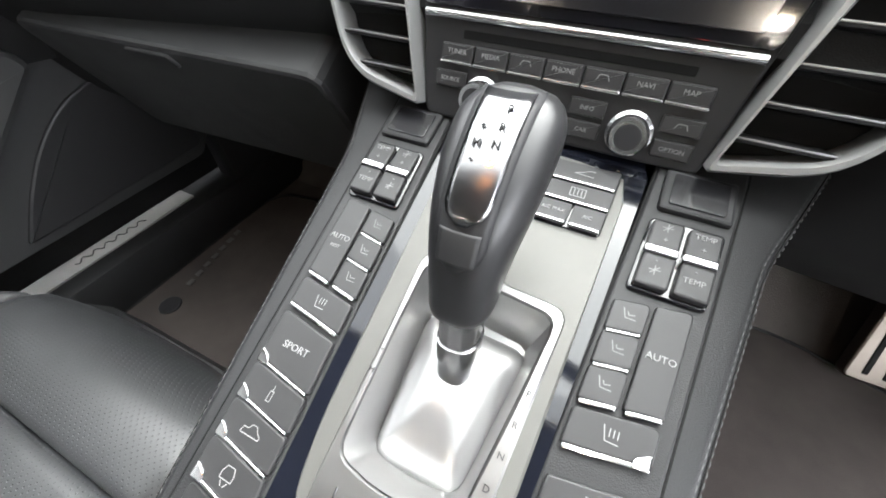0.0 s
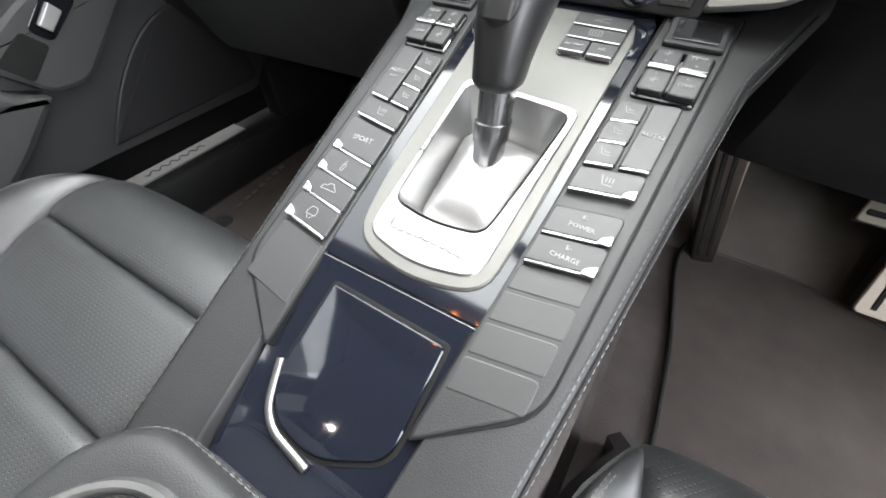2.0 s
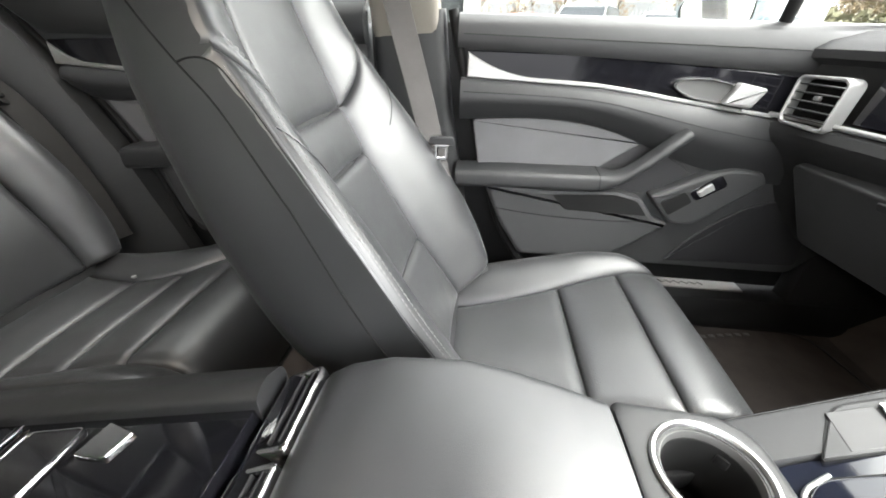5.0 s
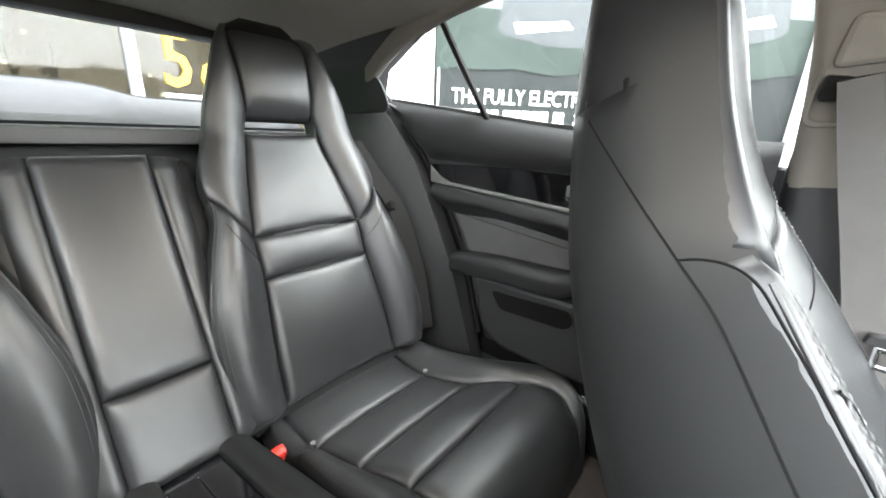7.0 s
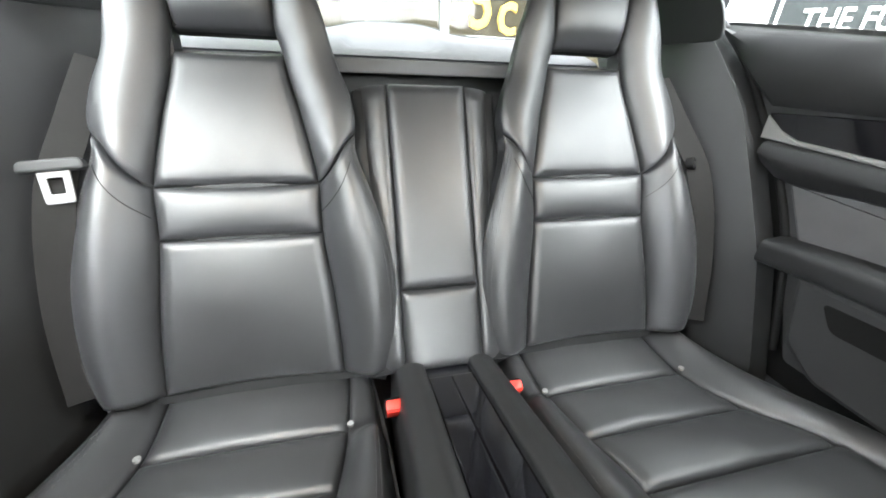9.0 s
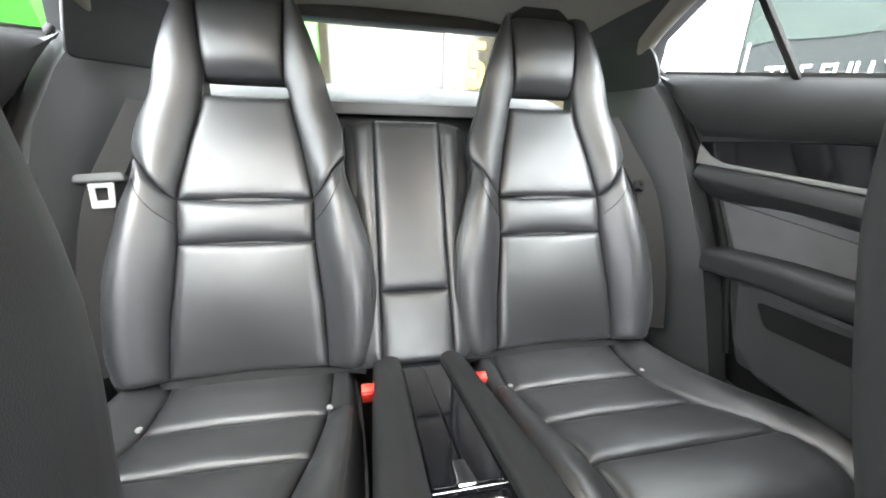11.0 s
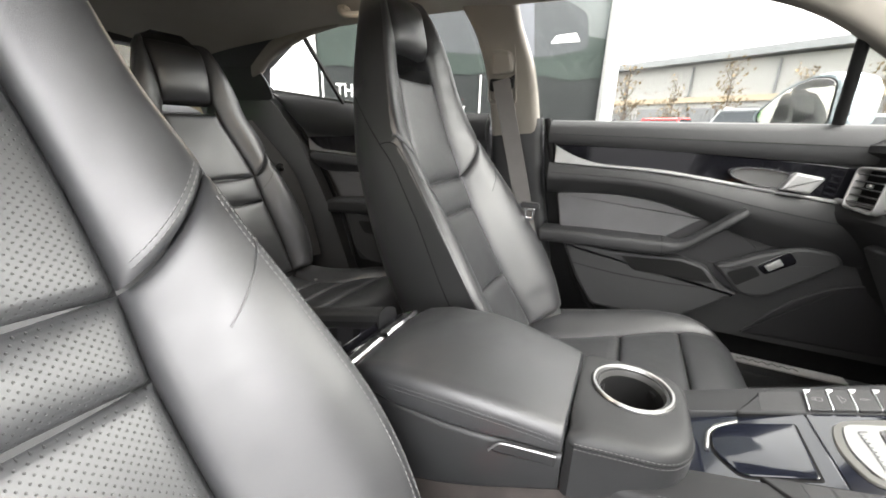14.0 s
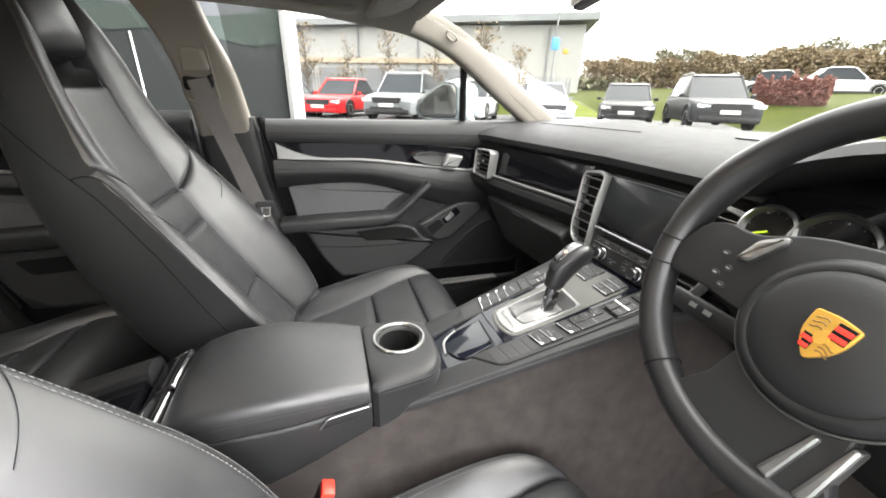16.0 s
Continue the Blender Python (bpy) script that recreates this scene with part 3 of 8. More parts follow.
def cushion(t, m, P, W, n0, seams, s0, s1, hb, mat_mid, front_drop=0.2, front=False, inner=0):
    """Seat cushion: cross-stitched centre and raised side bolsters; P and W are (left, right) half-width lines."""
    edges = [s0, *seams, s1]
    lP, rP = (lambda s: -P[0](s)), P[1]
    for i in range(len(edges) - 1):
        last = i == len(edges) - 2
        end = (lambda a: s1 - 0.024 * abs(2 * a - 1) ** 3) if last and front else const(edges[i + 1])
        pad("cushion_panel", m, lP, rP, const(edges[i]), end, lambda x, s, a, b: n0(s), mat_mid, t, crown=0.008, nv=18 if last else 12, back=0.05, wrinkle=0.0022, hems=(1, 1, 1, 0 if last else 1))
    for sd, Pq, Wq in ((-1, P[0], W[0]), (1, P[1], W[1])):
        def bol(x, s, a, b):
            lift = hb * (0.6 + 0.4 * (1 - b))
            if front:
                # a ridge along the outer edge that dies away to the front corner
                lift *= max(0.0, 1 - (max(0.0, s - 0.02) / 0.215) ** 2)
                return n0(s) + lift * ridge_form(a)
            if sd == inner:
                # the bolster beside the console swells up in front of the rear seam
                k = min(1.0, max(0.0, (s + 0.004) / 0.045))
                lift = 0.043 * k * k * (3 - 2 * k)
            return n0(s) + lift * math.sin(math.pi * min(1, a * 0.8)) - (lift * 0.6 + 0.05) * max(0, (a - 0.6) / 0.4) ** 2
        s_end = 0.236 if front else s1
        pad("cushion_bolster", m, lambda s: sd * Pq(s), lambda s: sd * Wq(s), const(s0), const(s_end), bol, LEATHER, t, nv=34, nu=14, back=0.06, wrinkle=0.0022, hems=(1, 0.35, 1, 0.3) if front else (1, 1, 1, 0))
        b1 = 0.93 if front else 0.84
        for off in ((0.80, 0.90) if front else (0.66, 0.73) if sd == inner else (0.50, 0.56)):
            row = []
            for i in range(40):
                b = (0.30 if sd == inner else 0.04) + (b1 - (0.30 if sd == inner else 0.04)) * i / 39
                s = s0 + (s_end - s0) * b
                x = sd * (Pq(s) + (Wq(s) - Pq(s)) * off)
                drop = 0.012 * 0.35 * (1 - hem((1 - off) * abs(Wq(s) - Pq(s)), 0.016)) if front else 0.0
                row.append(m @ Vector((x, s, bol(x, s, off, b) - drop + (0.0010 if front else 0.0022))))
            if front:
                stitches("stitching", row, t, (0, 0, 1), length=0.0042, gap=0.0024, r=0.0006, mat=THREAD)
            else:
                stitches("stitching", row, t, (0, 0, 1))
    # the upholstered sides and front below
    rings = []
    for k, (g, dn) in enumerate(((0.0, 0.0), (0.003, -0.05), (-0.01, -front_drop))):
        ring = []
        for i in range(20):
            s = s0 + (s1 - s0) * i / 19
            ring.append(m @ Vector((-(W[0](s) + g), s, n0(s) - 0.03 + dn)))
        for i in range(12):
            x = -(W[0](s1) + g) + (W[0](s1) + W[1](s1) + 2 * g) * (i + 1) / 13
            ring.append(m @ Vector((x, s1 + g, n0(s1) - 0.03 + dn)))
        for i in range(20):
            s = s1 - (s1 - s0) * i / 19
            ring.append(m @ Vector((W[1](s) + g, s, n0(s) - 0.03 + dn)))
        rings.append(ring)
    loft("cushion_base", rings, SHELL, t)


def front_seat(xc, name, label, mid, seat_mid, dz=0.0, dy=0.0, recline=(0.0, 0.0, 0.0)):
    t = thing(name, label, "seat", "front seats")
    r = radians(24)
    m = fr((xc + recline[0], -0.559 + recline[1], 0.795 + recline[2]), (-1, 0, 0), (0, -math.sin(r), math.cos(r)))
    # frame z must point to the sitter
    n0 = table([(-0.48, 0.045), (-0.3, 0.018), (-0.15, 0.002), (0.0, -0.008), (0.12, -0.004), (0.24, 0.012), (0.36, 0.035), (0.48, 0.05)])
    W = table([(-0.48, 0.215), (-0.38, 0.252), (-0.25, 0.268), (-0.1, 0.25), (0.03, 0.226), (0.11, 0.213), (0.2, 0.185), (0.3, 0.158), (0.4, 0.118), (0.455, 0.085), (0.475, 0.055)])
    P = table([(-0.48, 0.118), (-0.3, 0.112), (-0.09, 0.108), (0.0, 0.113), (0.12, 0.108), (0.26, 0.092), (0.5, 0.09)])
    D = table([(-0.5, 0.13), (-0.2, 0.15), (0.1, 0.125), (0.3, 0.10), (0.48, 0.06)])
    seatback(t, m, P, W, n0, D, 0.080, (0.0, -0.09, -0.30), -0.47, 0.475, 0.258, mid)
    c = radians(12)
    mc = fr((xc, -0.088 + dy, 0.392 + dz), (1, 0, 0), (0, math.cos(c), math.sin(c)))
    n0c = table([(-0.28, -0.01), (-0.15, -0.008), (0.0, 0.0), (0.12, 0.008), (0.19, 0.004), (0.235, -0.02), (0.262, -0.07), (0.268, -0.11)])
    Wc = table([(-0.28, 0.24), (-0.1, 0.260), (0.11, 0.259), (0.16, 0.254), (0.195, 0.240), (0.22, 0.224), (0.236, 0.212), (0.27, 0.205)])
    Pc = table([(-0.28, 0.135), (-0.1, 0.158), (0.05, 0.184), (0.115, 0.195), (0.16, 0.201), (0.22, 0.206), (0.27, 0.203)])
    cushion(t, mc, (Pc, Pc), (Wc, Wc), n0c, (0.0, 0.14), -0.275, 0.268, 0.05, seat_mid, 0.12, front=True)
    box("seat_base", (xc, -0.12 + dy, 0.255 + dz), (0.40, 0.44, 0.15), DARKPLAST, t, 0.02)
    for sx in (-0.17, 0.17):
        box("seat_rail", (xc + sx, -0.1, 0.2), (0.04, 0.56, 0.035), DARKPLAST, t, 0.006)
    return t


front_seat(-0.413, "passenger_seat", "black leather passenger seat with integral headrest, smooth backrest and perforated cushion", LEATHER, PERF)
driver = front_seat(0.413, "driver_seat", "black leather driver seat with perforated centre and grey stitching", PERFBACK, PERF, dz=-0.005, dy=0.025, recline=(0.008, 0.008, -0.036))


def rear_seat(xc, sign, name, label):
    t = thing(name, label, "seat", "rear seats")
    r = radians(20)
    m = fr((xc, -1.388, 0.732), (-1, 0, 0), (0, -math.sin(r), math.cos(r)))
    n0 = table([(-0.4, 0.0), (-0.2, 0.004), (0.0, 0.004), (0.10, -0.003), (0.20, -0.010), (0.24, -0.008), (0.30, 0.006), (0.36, 0.016), (0.49, 0.02)])
    W = table([(-0.4, 0.235), (-0.3, 0.262), (-0.15, 0.262), (-0.03, 0.232), (0.06, 0.205), (0.11, 0.210), (0.16, 0.203), (0.22, 0.182), (0.3, 0.162), (0.42, 0.118), (0.465, 0.09), (0.485, 0.06)])
    P = table([(-0.4, 0.158), (-0.25, 0.152), (-0.093, 0.137), (0.0, 0.136), (0.12, 0.115), (0.235, 0.091), (0.5, 0.085)])
    D = table([(-0.4, 0.10), (0.1, 0.08), (0.2, 0.05), (0.3, 0.048), (0.48, 0.045)])
    seatback(t, m, P, W, n0, D, 0.05, (0.0, -0.093, None), -0.375, 0.485, 0.235, LEATHER, rear=True)
    c = radians(1)
    mc = fr((xc, -1.144, 0.352), (1, 0, 0), (0, math.cos(c), math.sin(c)))
    n0c = table([(-0.16, 0.012), (-0.09, 0.005), (0.0, 0.002), (0.1, 0.012), (0.2, 0.026), (0.28, 0.03), (0.335, 0.012), (0.375, -0.04), (0.39, -0.1), (0.392, -0.14)])
    Pi = table([(-0.16, 0.165), (0.0, 0.160), (0.12, 0.142), (0.225, 0.118), (0.39, 0.105)])
    Wi = table([(-0.16, 0.21), (0.0, 0.228), (0.2, 0.236), (0.3, 0.228), (0.36, 0.205), (0.4, 0.18)])
    Po = table([(-0.16, 0.17), (0.0, 0.168), (0.12, 0.205), (0.225, 0.275), (0.30, 0.30), (0.39, 0.28)])
    Wo = table([(-0.16, 0.24), (0.0, 0.30), (0.12, 0.335), (0.225, 0.362), (0.30, 0.365), (0.36, 0.345), (0.392, 0.31)])
    P2, W2 = ((Po, Pi), (Wo, Wi)) if sign < 0 else ((Pi, Po), (Wi, Wo))
    cushion(t, mc, P2, W2, n0c, (0.0, 0.115, 0.225), -0.14, 0.392, 0.032, LEATHER, 0.06, inner=-sign)
    # child-seat anchor caps in the seam
    for sx in (-0.165, 0.165):
        q = mc @ Matrix.Translation((sx, 0.0, 0.008))
        slab("anchor_cap", [(0.006 * math.cos(a), 0.006 * math.sin(a)) for a in [i * math.pi / 6 for i in range(12)]], q, 0.005, PRINT, t, 0.001, "small pale grey cap")
    return t


rear_seat(-0.355, -1, "bucket_seat", "black leather rear bucket seat with tall headrest, passenger side")
rear_seat(0.355, 1, "bucket_seat", "black leather rear bucket seat with tall headrest, driver side")

# ---- centre console ----
TILT = radians(17.6)
CF = fr((0, 0.10, 0.603), (1, 0, 0), (0, math.cos(TILT), math.sin(TILT)))


def cs(y):
    """Distance along the console's slope for a place y."""
    return (y - 0.10) / math.cos(TILT)


console = thing("centre_console", "front centre console with two rows of buttons and dark blue lacquer", "console")


def edge_x(y):
    """Half width of the console at its stitched upper edge."""
    return 0.105 + 0.125 * y + 0.22 * max(0.0, y - 0.33)


def console_body():
    # a stitched leather border round the sloping deck, carpet below it
    rings = []
    for y in [-0.16 + 0.6 * i / 24 for i in range(25)]:
        z = 0.603 + (y - 0.10) * math.tan(TILT) - 0.0005
        w = edge_x(y)
        if y < 0.10:
            inner = [(0.0538 + 0.1048 * y, z - 0.022), (0.0538 + 0.1048 * y, z - 0.001), (0.0552 + 0.1048 * y, z + 0.001)]
        else:
            inner = [(min(w - 0.008, 0.104 + 0.068 * (y - 0.10)), z - 0.006), (min(w - 0.008, 0.104 + 0.068 * (y - 0.10)), z), (min(w - 0.007, 0.105 + 0.068 * (y - 0.10)), z + 0.001)]
        side = [*inner, (w - 0.005, z + 0.001), (w - 0.0015, z - 0.0004), (w + 0.0008, z - 0.003), (w + 0.0022, z - 0.007), (w + 0.0030, z - 0.016), (w - 0.005, z - 0.018)]
        # from one upper edge down, across and up to the other; the deck parts close it above
        rings.append([Vector((-a, y, b)) for a, b in side] + [Vector((a, y, b)) for a, b in reversed(side)])
    cut_at = len(rings[0]) // 2
    for half in (slice(0, cut_at), slice(cut_at, None)):
        loft("leather_flank", [r[half] for r in rings], SOFT, console, caps=False, closed=False)
    for sx in (-1, 1):
        sheet = []
        for y in [-0.50 + 1.2 * i / 36 for i in range(37)]:
            z = 0.603 + (min(y, 0.44) - 0.10) * math.tan(TILT) - 0.012
            w = min(max(edge_x(y), 0.096), 0.117 + 0.05 * (min(y, 0.45) - 0.10) + max(0.0, -y - 0.15) * 0.06)
            sheet.append([Vector((sx * a, y, b)) for a, b in ((w - 0.02, z), (w + 0.0008, z - 0.001), (w + 0.005, z - 0.04), (w + 0.010, z - 0.09), (w + 0.020, z - 0.16), (w + 0.040, 0.24), (w + 0.06, 0.196), (w + 0.06, 0.18), (w - 0.02, 0.18))])
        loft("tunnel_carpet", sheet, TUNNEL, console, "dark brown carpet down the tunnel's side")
        for du, dz in ((-0.0022, 0.0006), (0.0026, -0.0060)):
            row = []
            for i in range(60):
                y = -0.055 + 0.47 * i / 59
                row.append((sx * (edge_x(y) + du), y, 0.603 + (y - 0.10) * math.tan(TILT) + dz))
            stitches("stitching", row, console, (sx, 0, 0.8), length=0.0034, gap=0.0018, r=0.00040)
        sweep("edge_seam", [(sx * (edge_x(y) + 0.0006), y, 0.603 + (y - 0.10) * math.tan(TILT) - 0.0028) for y in [-0.055 + 0.47 * i / 20 for i in range(21)]], 0.0006, RUBBER, console, seg=5)


console_body()
# lacquered middle deck
GATE = rounded([(-0.033, cs(0.150)), (0.0, cs(0.145)), (0.034, cs(0.150)), (0.047, cs(0.256)), (-0.037, cs(0.262))], [0.01, 0.04, 0.01, 0.01, 0.01], 6)
GC = (0.003, cs(0.205))
DECK = rounded([(-0.0605, cs(0.0985)), (0.0605, cs(0.0985)), (0.062, cs(0.12)), (0.074, cs(0.385)), (-0.074, cs(0.385)), (-0.062, cs(0.12))], 0.0005)
holed("lacquer_deck", DECK, GATE, GC, CF, 0.002, BLUE, console, "dark blue high-gloss lacquer panel", down=0.01)


def xo(y):
    return 0.1015 + 0.068 * (y - 0.10)


def xi(y):
    return 0.0585 + 0.075 * (y - 0.10)


for sx in (-1, 1):
    col = [(sx * (xi(0.03) - 0.001), cs(0.035)), (sx * (xo(0.06) + 0.006), cs(0.075)), (sx * (xo(0.39) + 0.009), cs(0.39)), (sx * (xi(0.39) - 0.002), cs(0.39))]
    mid_c = sum((Vector(p) for p in col), Vector((0, 0))) / 4
    seam_c = [Vector(p) + Vector((math.copysign(0.0016, p[0] - mid_c.x), math.copysign(0.002, p[1] - mid_c.y))) for p in col]
    slab("carrier_gap", rounded(seam_c, [0.006, 0.016, 0.006, 0.006]), CF, 0.0016, RUBBER, console, 0.0003, down=0.01)
    slab("button_carrier", rounded(col, [0.005, 0.015, 0.005, 0.005]), CF, 0.0030, SOFT, console, 0.0014, down=0.01)


def key(sx, y0, y1, f0=0.0, f1=1.0, parent=console, name="button", strip=True, mat=None, h=0.0066, ds=0.006, tab=False):
    """A push button between two places along the deck and two shares of the row's width, with its chrome lower edge."""
    def X(f, y):
        return sx * (xi(y) + (xo(y) - xi(y)) * f)
    # the rear edge slants: its outer end lies further forward
    c = [(X(f0, y0) + sx * 0.0006, cs(y0 - ds * (0.5 - f0))), (X(f1, y0) - sx * 0.0006, cs(y0 + ds * (f1 - 0.5))),
         (X(f1, y1) - sx * 0.0006, cs(y1 + ds * (f1 - 0.5))), (X(f0, y1) + sx * 0.0006, cs(y1 - ds * (0.5 - f0)))]
    b = slab(name, rounded(c, [0.002, 0.002, 0.005, 0.002]), CF, h, mat or BUTTON, parent, 0.0011)
    if strip:
        p0, p1 = Vector(c[0]), Vector(c[1])
        d = (c[0][0] + sx * 0.001, c[0][1] - 0.0022), (c[1][0] - sx * 0.001, c[1][1] - 0.0022)
        pts = rounded([d[0], d[1], (d[1][0], d[1][1] + 0.0024), (d[0][0], d[0][1] + 0.0024)], 0.0009, 3)
        slab("chrome_strip", pts, CF, h + 0.0006, CHROME, b, 0.0008)
        if tab:
            # the strip's outer end swells into a small bright lever
            ox, oy = c[1][0] - sx * 0.0008, d[1][1]
            slab("chrome_tab", rounded([(ox, oy - 0.0004), (ox - sx * 0.0085, oy - 0.0008), (ox - sx * 0.0075, oy + 0.0036), (ox - sx * 0.0035, oy + 0.0062), (ox, oy + 0.0078)], 0.0016, 3), CF, h + 0.0014, CHROME, b, 0.0008)
    mid = ((c[0][0] + c[2][0]) / 2, (c[0][1] + c[2][1]) / 2)
    return b, mid, h


def mark(b, mid, h, text, size=0.006, dy=0.0):
    words("lettering", text, CF @ Matrix.Translation((mid[0], mid[1] + dy, h + 0.0002)), size, PRINT, b, 0.0002)


def icon(b, mid, h, kind):
    """Small printed pictograms: seat, waves, damper, car."""
    x, y = mid
    strokes = {
        "seat": [((-0.004, 0.005), (-0.002, -0.002), (0.005, -0.002)), ((-0.001, 0.003), (0.0, 0.0005), (0.004, 0.0015))],
        "heat": [((-0.005, 0.005), (-0.003, -0.004), (0.005, -0.004)), ((-0.001, 0.004), (-0.001, -0.001)), ((0.0015, 0.004), (0.0015, -0.001)), ((0.004, 0.004), (0.004, -0.001))],
        "damper": [((-0.0, 0.006), (0.0, 0.002)), ((-0.0015, 0.002), (0.0015, 0.002), (0.0015, -0.005), (-0.0015, -0.005), (-0.0015, 0.002))],
        "car": [((-0.008, -0.002), (-0.007, 0.002), (-0.003, 0.002), (-0.001, 0.005), (0.003, 0.005), (0.005, 0.002), (0.008, 0.0), (0.008, -0.002), (-0.008, -0.002))],
        "skid": [((-0.005, 0.001), (-0.003, 0.005), (0.003, 0.005), (0.005, 0.001), (0.005, -0.003), (-0.005, -0.003), (-0.005, 0.001)), ((-0.003, -0.004), (-0.001, -0.007)), ((0.003, -0.004), (0.001, -0.007))],
        "fan": [((-0.004, 0), (0.004, 0)), ((0, -0.004), (0, 0.004)), ((-0.003, -0.003), (0.003, 0.003))],
        "defrost": [((-0.006, -0.004), (0.006, -0.004), (0.006, 0.004), (-0.006, 0.004), (-0.006, -0.004)), ((-0.003, -0.003), (-0.003, 0.003)), ((0, -0.003), (0, 0.003)), ((0.003, -0.003), (0.003, 0.003))],
        "spoiler": [((-0.008, -0.002), (-0.002, 0.0), (0.004, 0.003), (0.008, 0.003)), ((-0.008, -0.002), (0.008, -0.003))],
        "phone": [((-0.005, -0.002), (-0.003, 0.002), (0.003, 0.002), (0.005, -0.002))],
    }[kind]
    V, F = [], []
    for line in strokes:
        for p, q in zip(line, line[1:]):
            p, q = Vector(p), Vector(q)
            n = (q - p).normalized() * 0.00032
            n = Vector((-n.y, n.x))
            k = len(V)
            V += [b[0] @ Vector((x + 0.8 * r.x, y + 0.8 * r.y, h + 0.0003)) for r in (p + n, q + n, q - n, p - n)]
            F.append((k, k + 1, k + 2, k + 3))
    return make("pictogram", V, F, PRINT, b[1], smooth=False)


for sx in (-1, 1):
    # displays at the front of each row
    d = [(sx * 0.082, cs(0.345)), (sx * 0.124, cs(0.345)), (sx * 0.124, cs(0.376)), (sx * 0.082, cs(0.376))]
    slab("display_bezel", rounded(d, 0.003), CF, 0.007, DARKPLAST, console, 0.002)
    d = [(sx * 0.087, cs(0.349)), (sx * 0.119, cs(0.349)), (sx * 0.119, cs(0.372)), (sx * 0.087, cs(0.372))]
    slab("display", rounded(d, 0.002), CF, 0.0082, SCREEN, console, 0.0005, "small grey temperature display")
    # temperature and fan rockers
    d = [(sx * 0.0765, cs(0.288)), (sx * 0.1185, cs(0.288)), (sx * 0.122, cs(0.338)), (sx * 0.080, cs(0.338))]
    slab("rocker_bezel", rounded(d, 0.004), CF, 0.0055, GLOSS, console, 0.0015)
    for half, tx in ((0, 0.088), (1, 0.1085)):
        rk = slab("rocker", rounded([(sx * (tx - 0.009), cs(0.291)), (sx * (tx + 0.009), cs(0.291)), (sx * (tx + 0.0105), cs(0.312)), (sx * (tx - 0.0075), cs(0.312))], 0.0025), CF, 0.010, BUTTON, console, 0.0015)
        slab("rocker_top", rounded([(sx * (tx - 0.0075), cs(0.3135)), (sx * (tx + 0.0105), cs(0.3135)), (sx * (tx + 0.0115), cs(0.335)), (sx * (tx - 0.0065), cs(0.335))], 0.0025), CF, 0.009, BUTTON, console, 0.0015)
        slab("chrome_strip", rounded([(sx * (tx - 0.008), cs(0.311)), (sx * (tx + 0.010), cs(0.311)), (sx * (tx + 0.010), cs(0.316)), (sx * (tx - 0.008), cs(0.316))], 0.0012), CF, 0.012, CHROME, console, 0.001)
        inner_temp = (half == 1) if sx == 1 else (half == 1)
        if inner_temp:
            words("lettering", "TEMP", CF @ Matrix.Translation((sx * tx, cs(0.301), 0.0102)), 0.0055, PRINT, rk, 0.0002)
            words("lettering", "TEMP", CF @ Matrix.Translation((sx * (tx + 0.002), cs(0.330), 0.0092)), 0.0055, PRINT, rk, 0.0002)
        else:
            icon((CF, rk), (sx * tx, cs(0.301)), 0.0102, "fan")
            icon((CF, rk), (sx * (tx + 0.002), cs(0.330)), 0.0092, "fan")
        words("lettering", "-", CF @ Matrix.Translation((sx * tx, cs(0.3075), 0.0102)), 0.006, PRINT, rk, 0.0002)
        words("lettering", "+", CF @ Matrix.Translation((sx * (tx + 0.002), cs(0.322), 0.0092)), 0.006, PRINT, rk, 0.0002)
    # air-flow keys and AUTO
    for i in range(3):
        b, mid, h = key(sx, 0.2255 + 0.0195 * i, 0.2435 + 0.0195 * i, 0.0, 0.5)
        icon((CF, b), mid, h, "seat")
    b, mid, h = key(sx, 0.2255, 0.283, 0.52, 1.0)
    mark(b, mid, h, "AUTO", 0.0062)
    if sx == -1:
        words("lettering", "REST", CF @ Matrix.Translation((mid[0], mid[1] - 0.007, h + 0.0002)), 0.004, PRINT, b, 0.0002)
    # heated seat
    b, mid, h = key(sx, 0.2035, 0.2215, tab=sx > 0)
    icon((CF, b), mid, h, "heat")
for i, (tx, y0, y1) in enumerate((("SPORT", 0.169, 0.1985), ("damper", 0.149, 0.167), ("car", 0.129, 0.147), ("skid", 0.1085, 0.127))):
    b, mid, h = key(-1, y0, y1, tab=True)
    if tx == "SPORT":
        mark(b, mid, h, tx, 0.007)
    else:
        icon((CF, b), mid, h, tx)
key(-1, 0.062, 0.1045, strip=False, name="blank_pad", h=0.0034)
for tx, y0, y1 in (("POWER", 0.1695, 0.189), ("CHARGE", 0.1485, 0.1665)):
    b, mid, h = key(1, y0, y1, tab=True)
    mark(b, mid, h, tx, 0.0052, -0.003)
    words("lettering", "E-", CF @ Matrix.Translation((mid[0], mid[1] + 0.004, h + 0.0002)), 0.005, PRINT, b, 0.0002)
for y0, y1 in ((0.129, 0.1465), (0.1085, 0.1275), (0.088, 0.107), (0.067, 0.0865)):
    key(1, y0, y1, strip=False, name="blank_pad", h=0.0034)
# satin plate round the selector
PLATE = rounded([(-0.043, cs(0.116)), (0.004, cs(0.105)), (0.052, cs(0.116)), (0.056, cs(0.16)), (0.0635, cs(0.362)), (0.0, cs(0.370)), (-0.0625, cs(0.362)), (-0.052, cs(0.16))], [0.018, 0.08, 0.018, 0.08, 0.012, 0.08, 0.012, 0.08], 6)
plate = holed("selector_plate", PLATE, GATE, GC, CF, 0.0045, SATIN, console, "champagne satin metal plate")
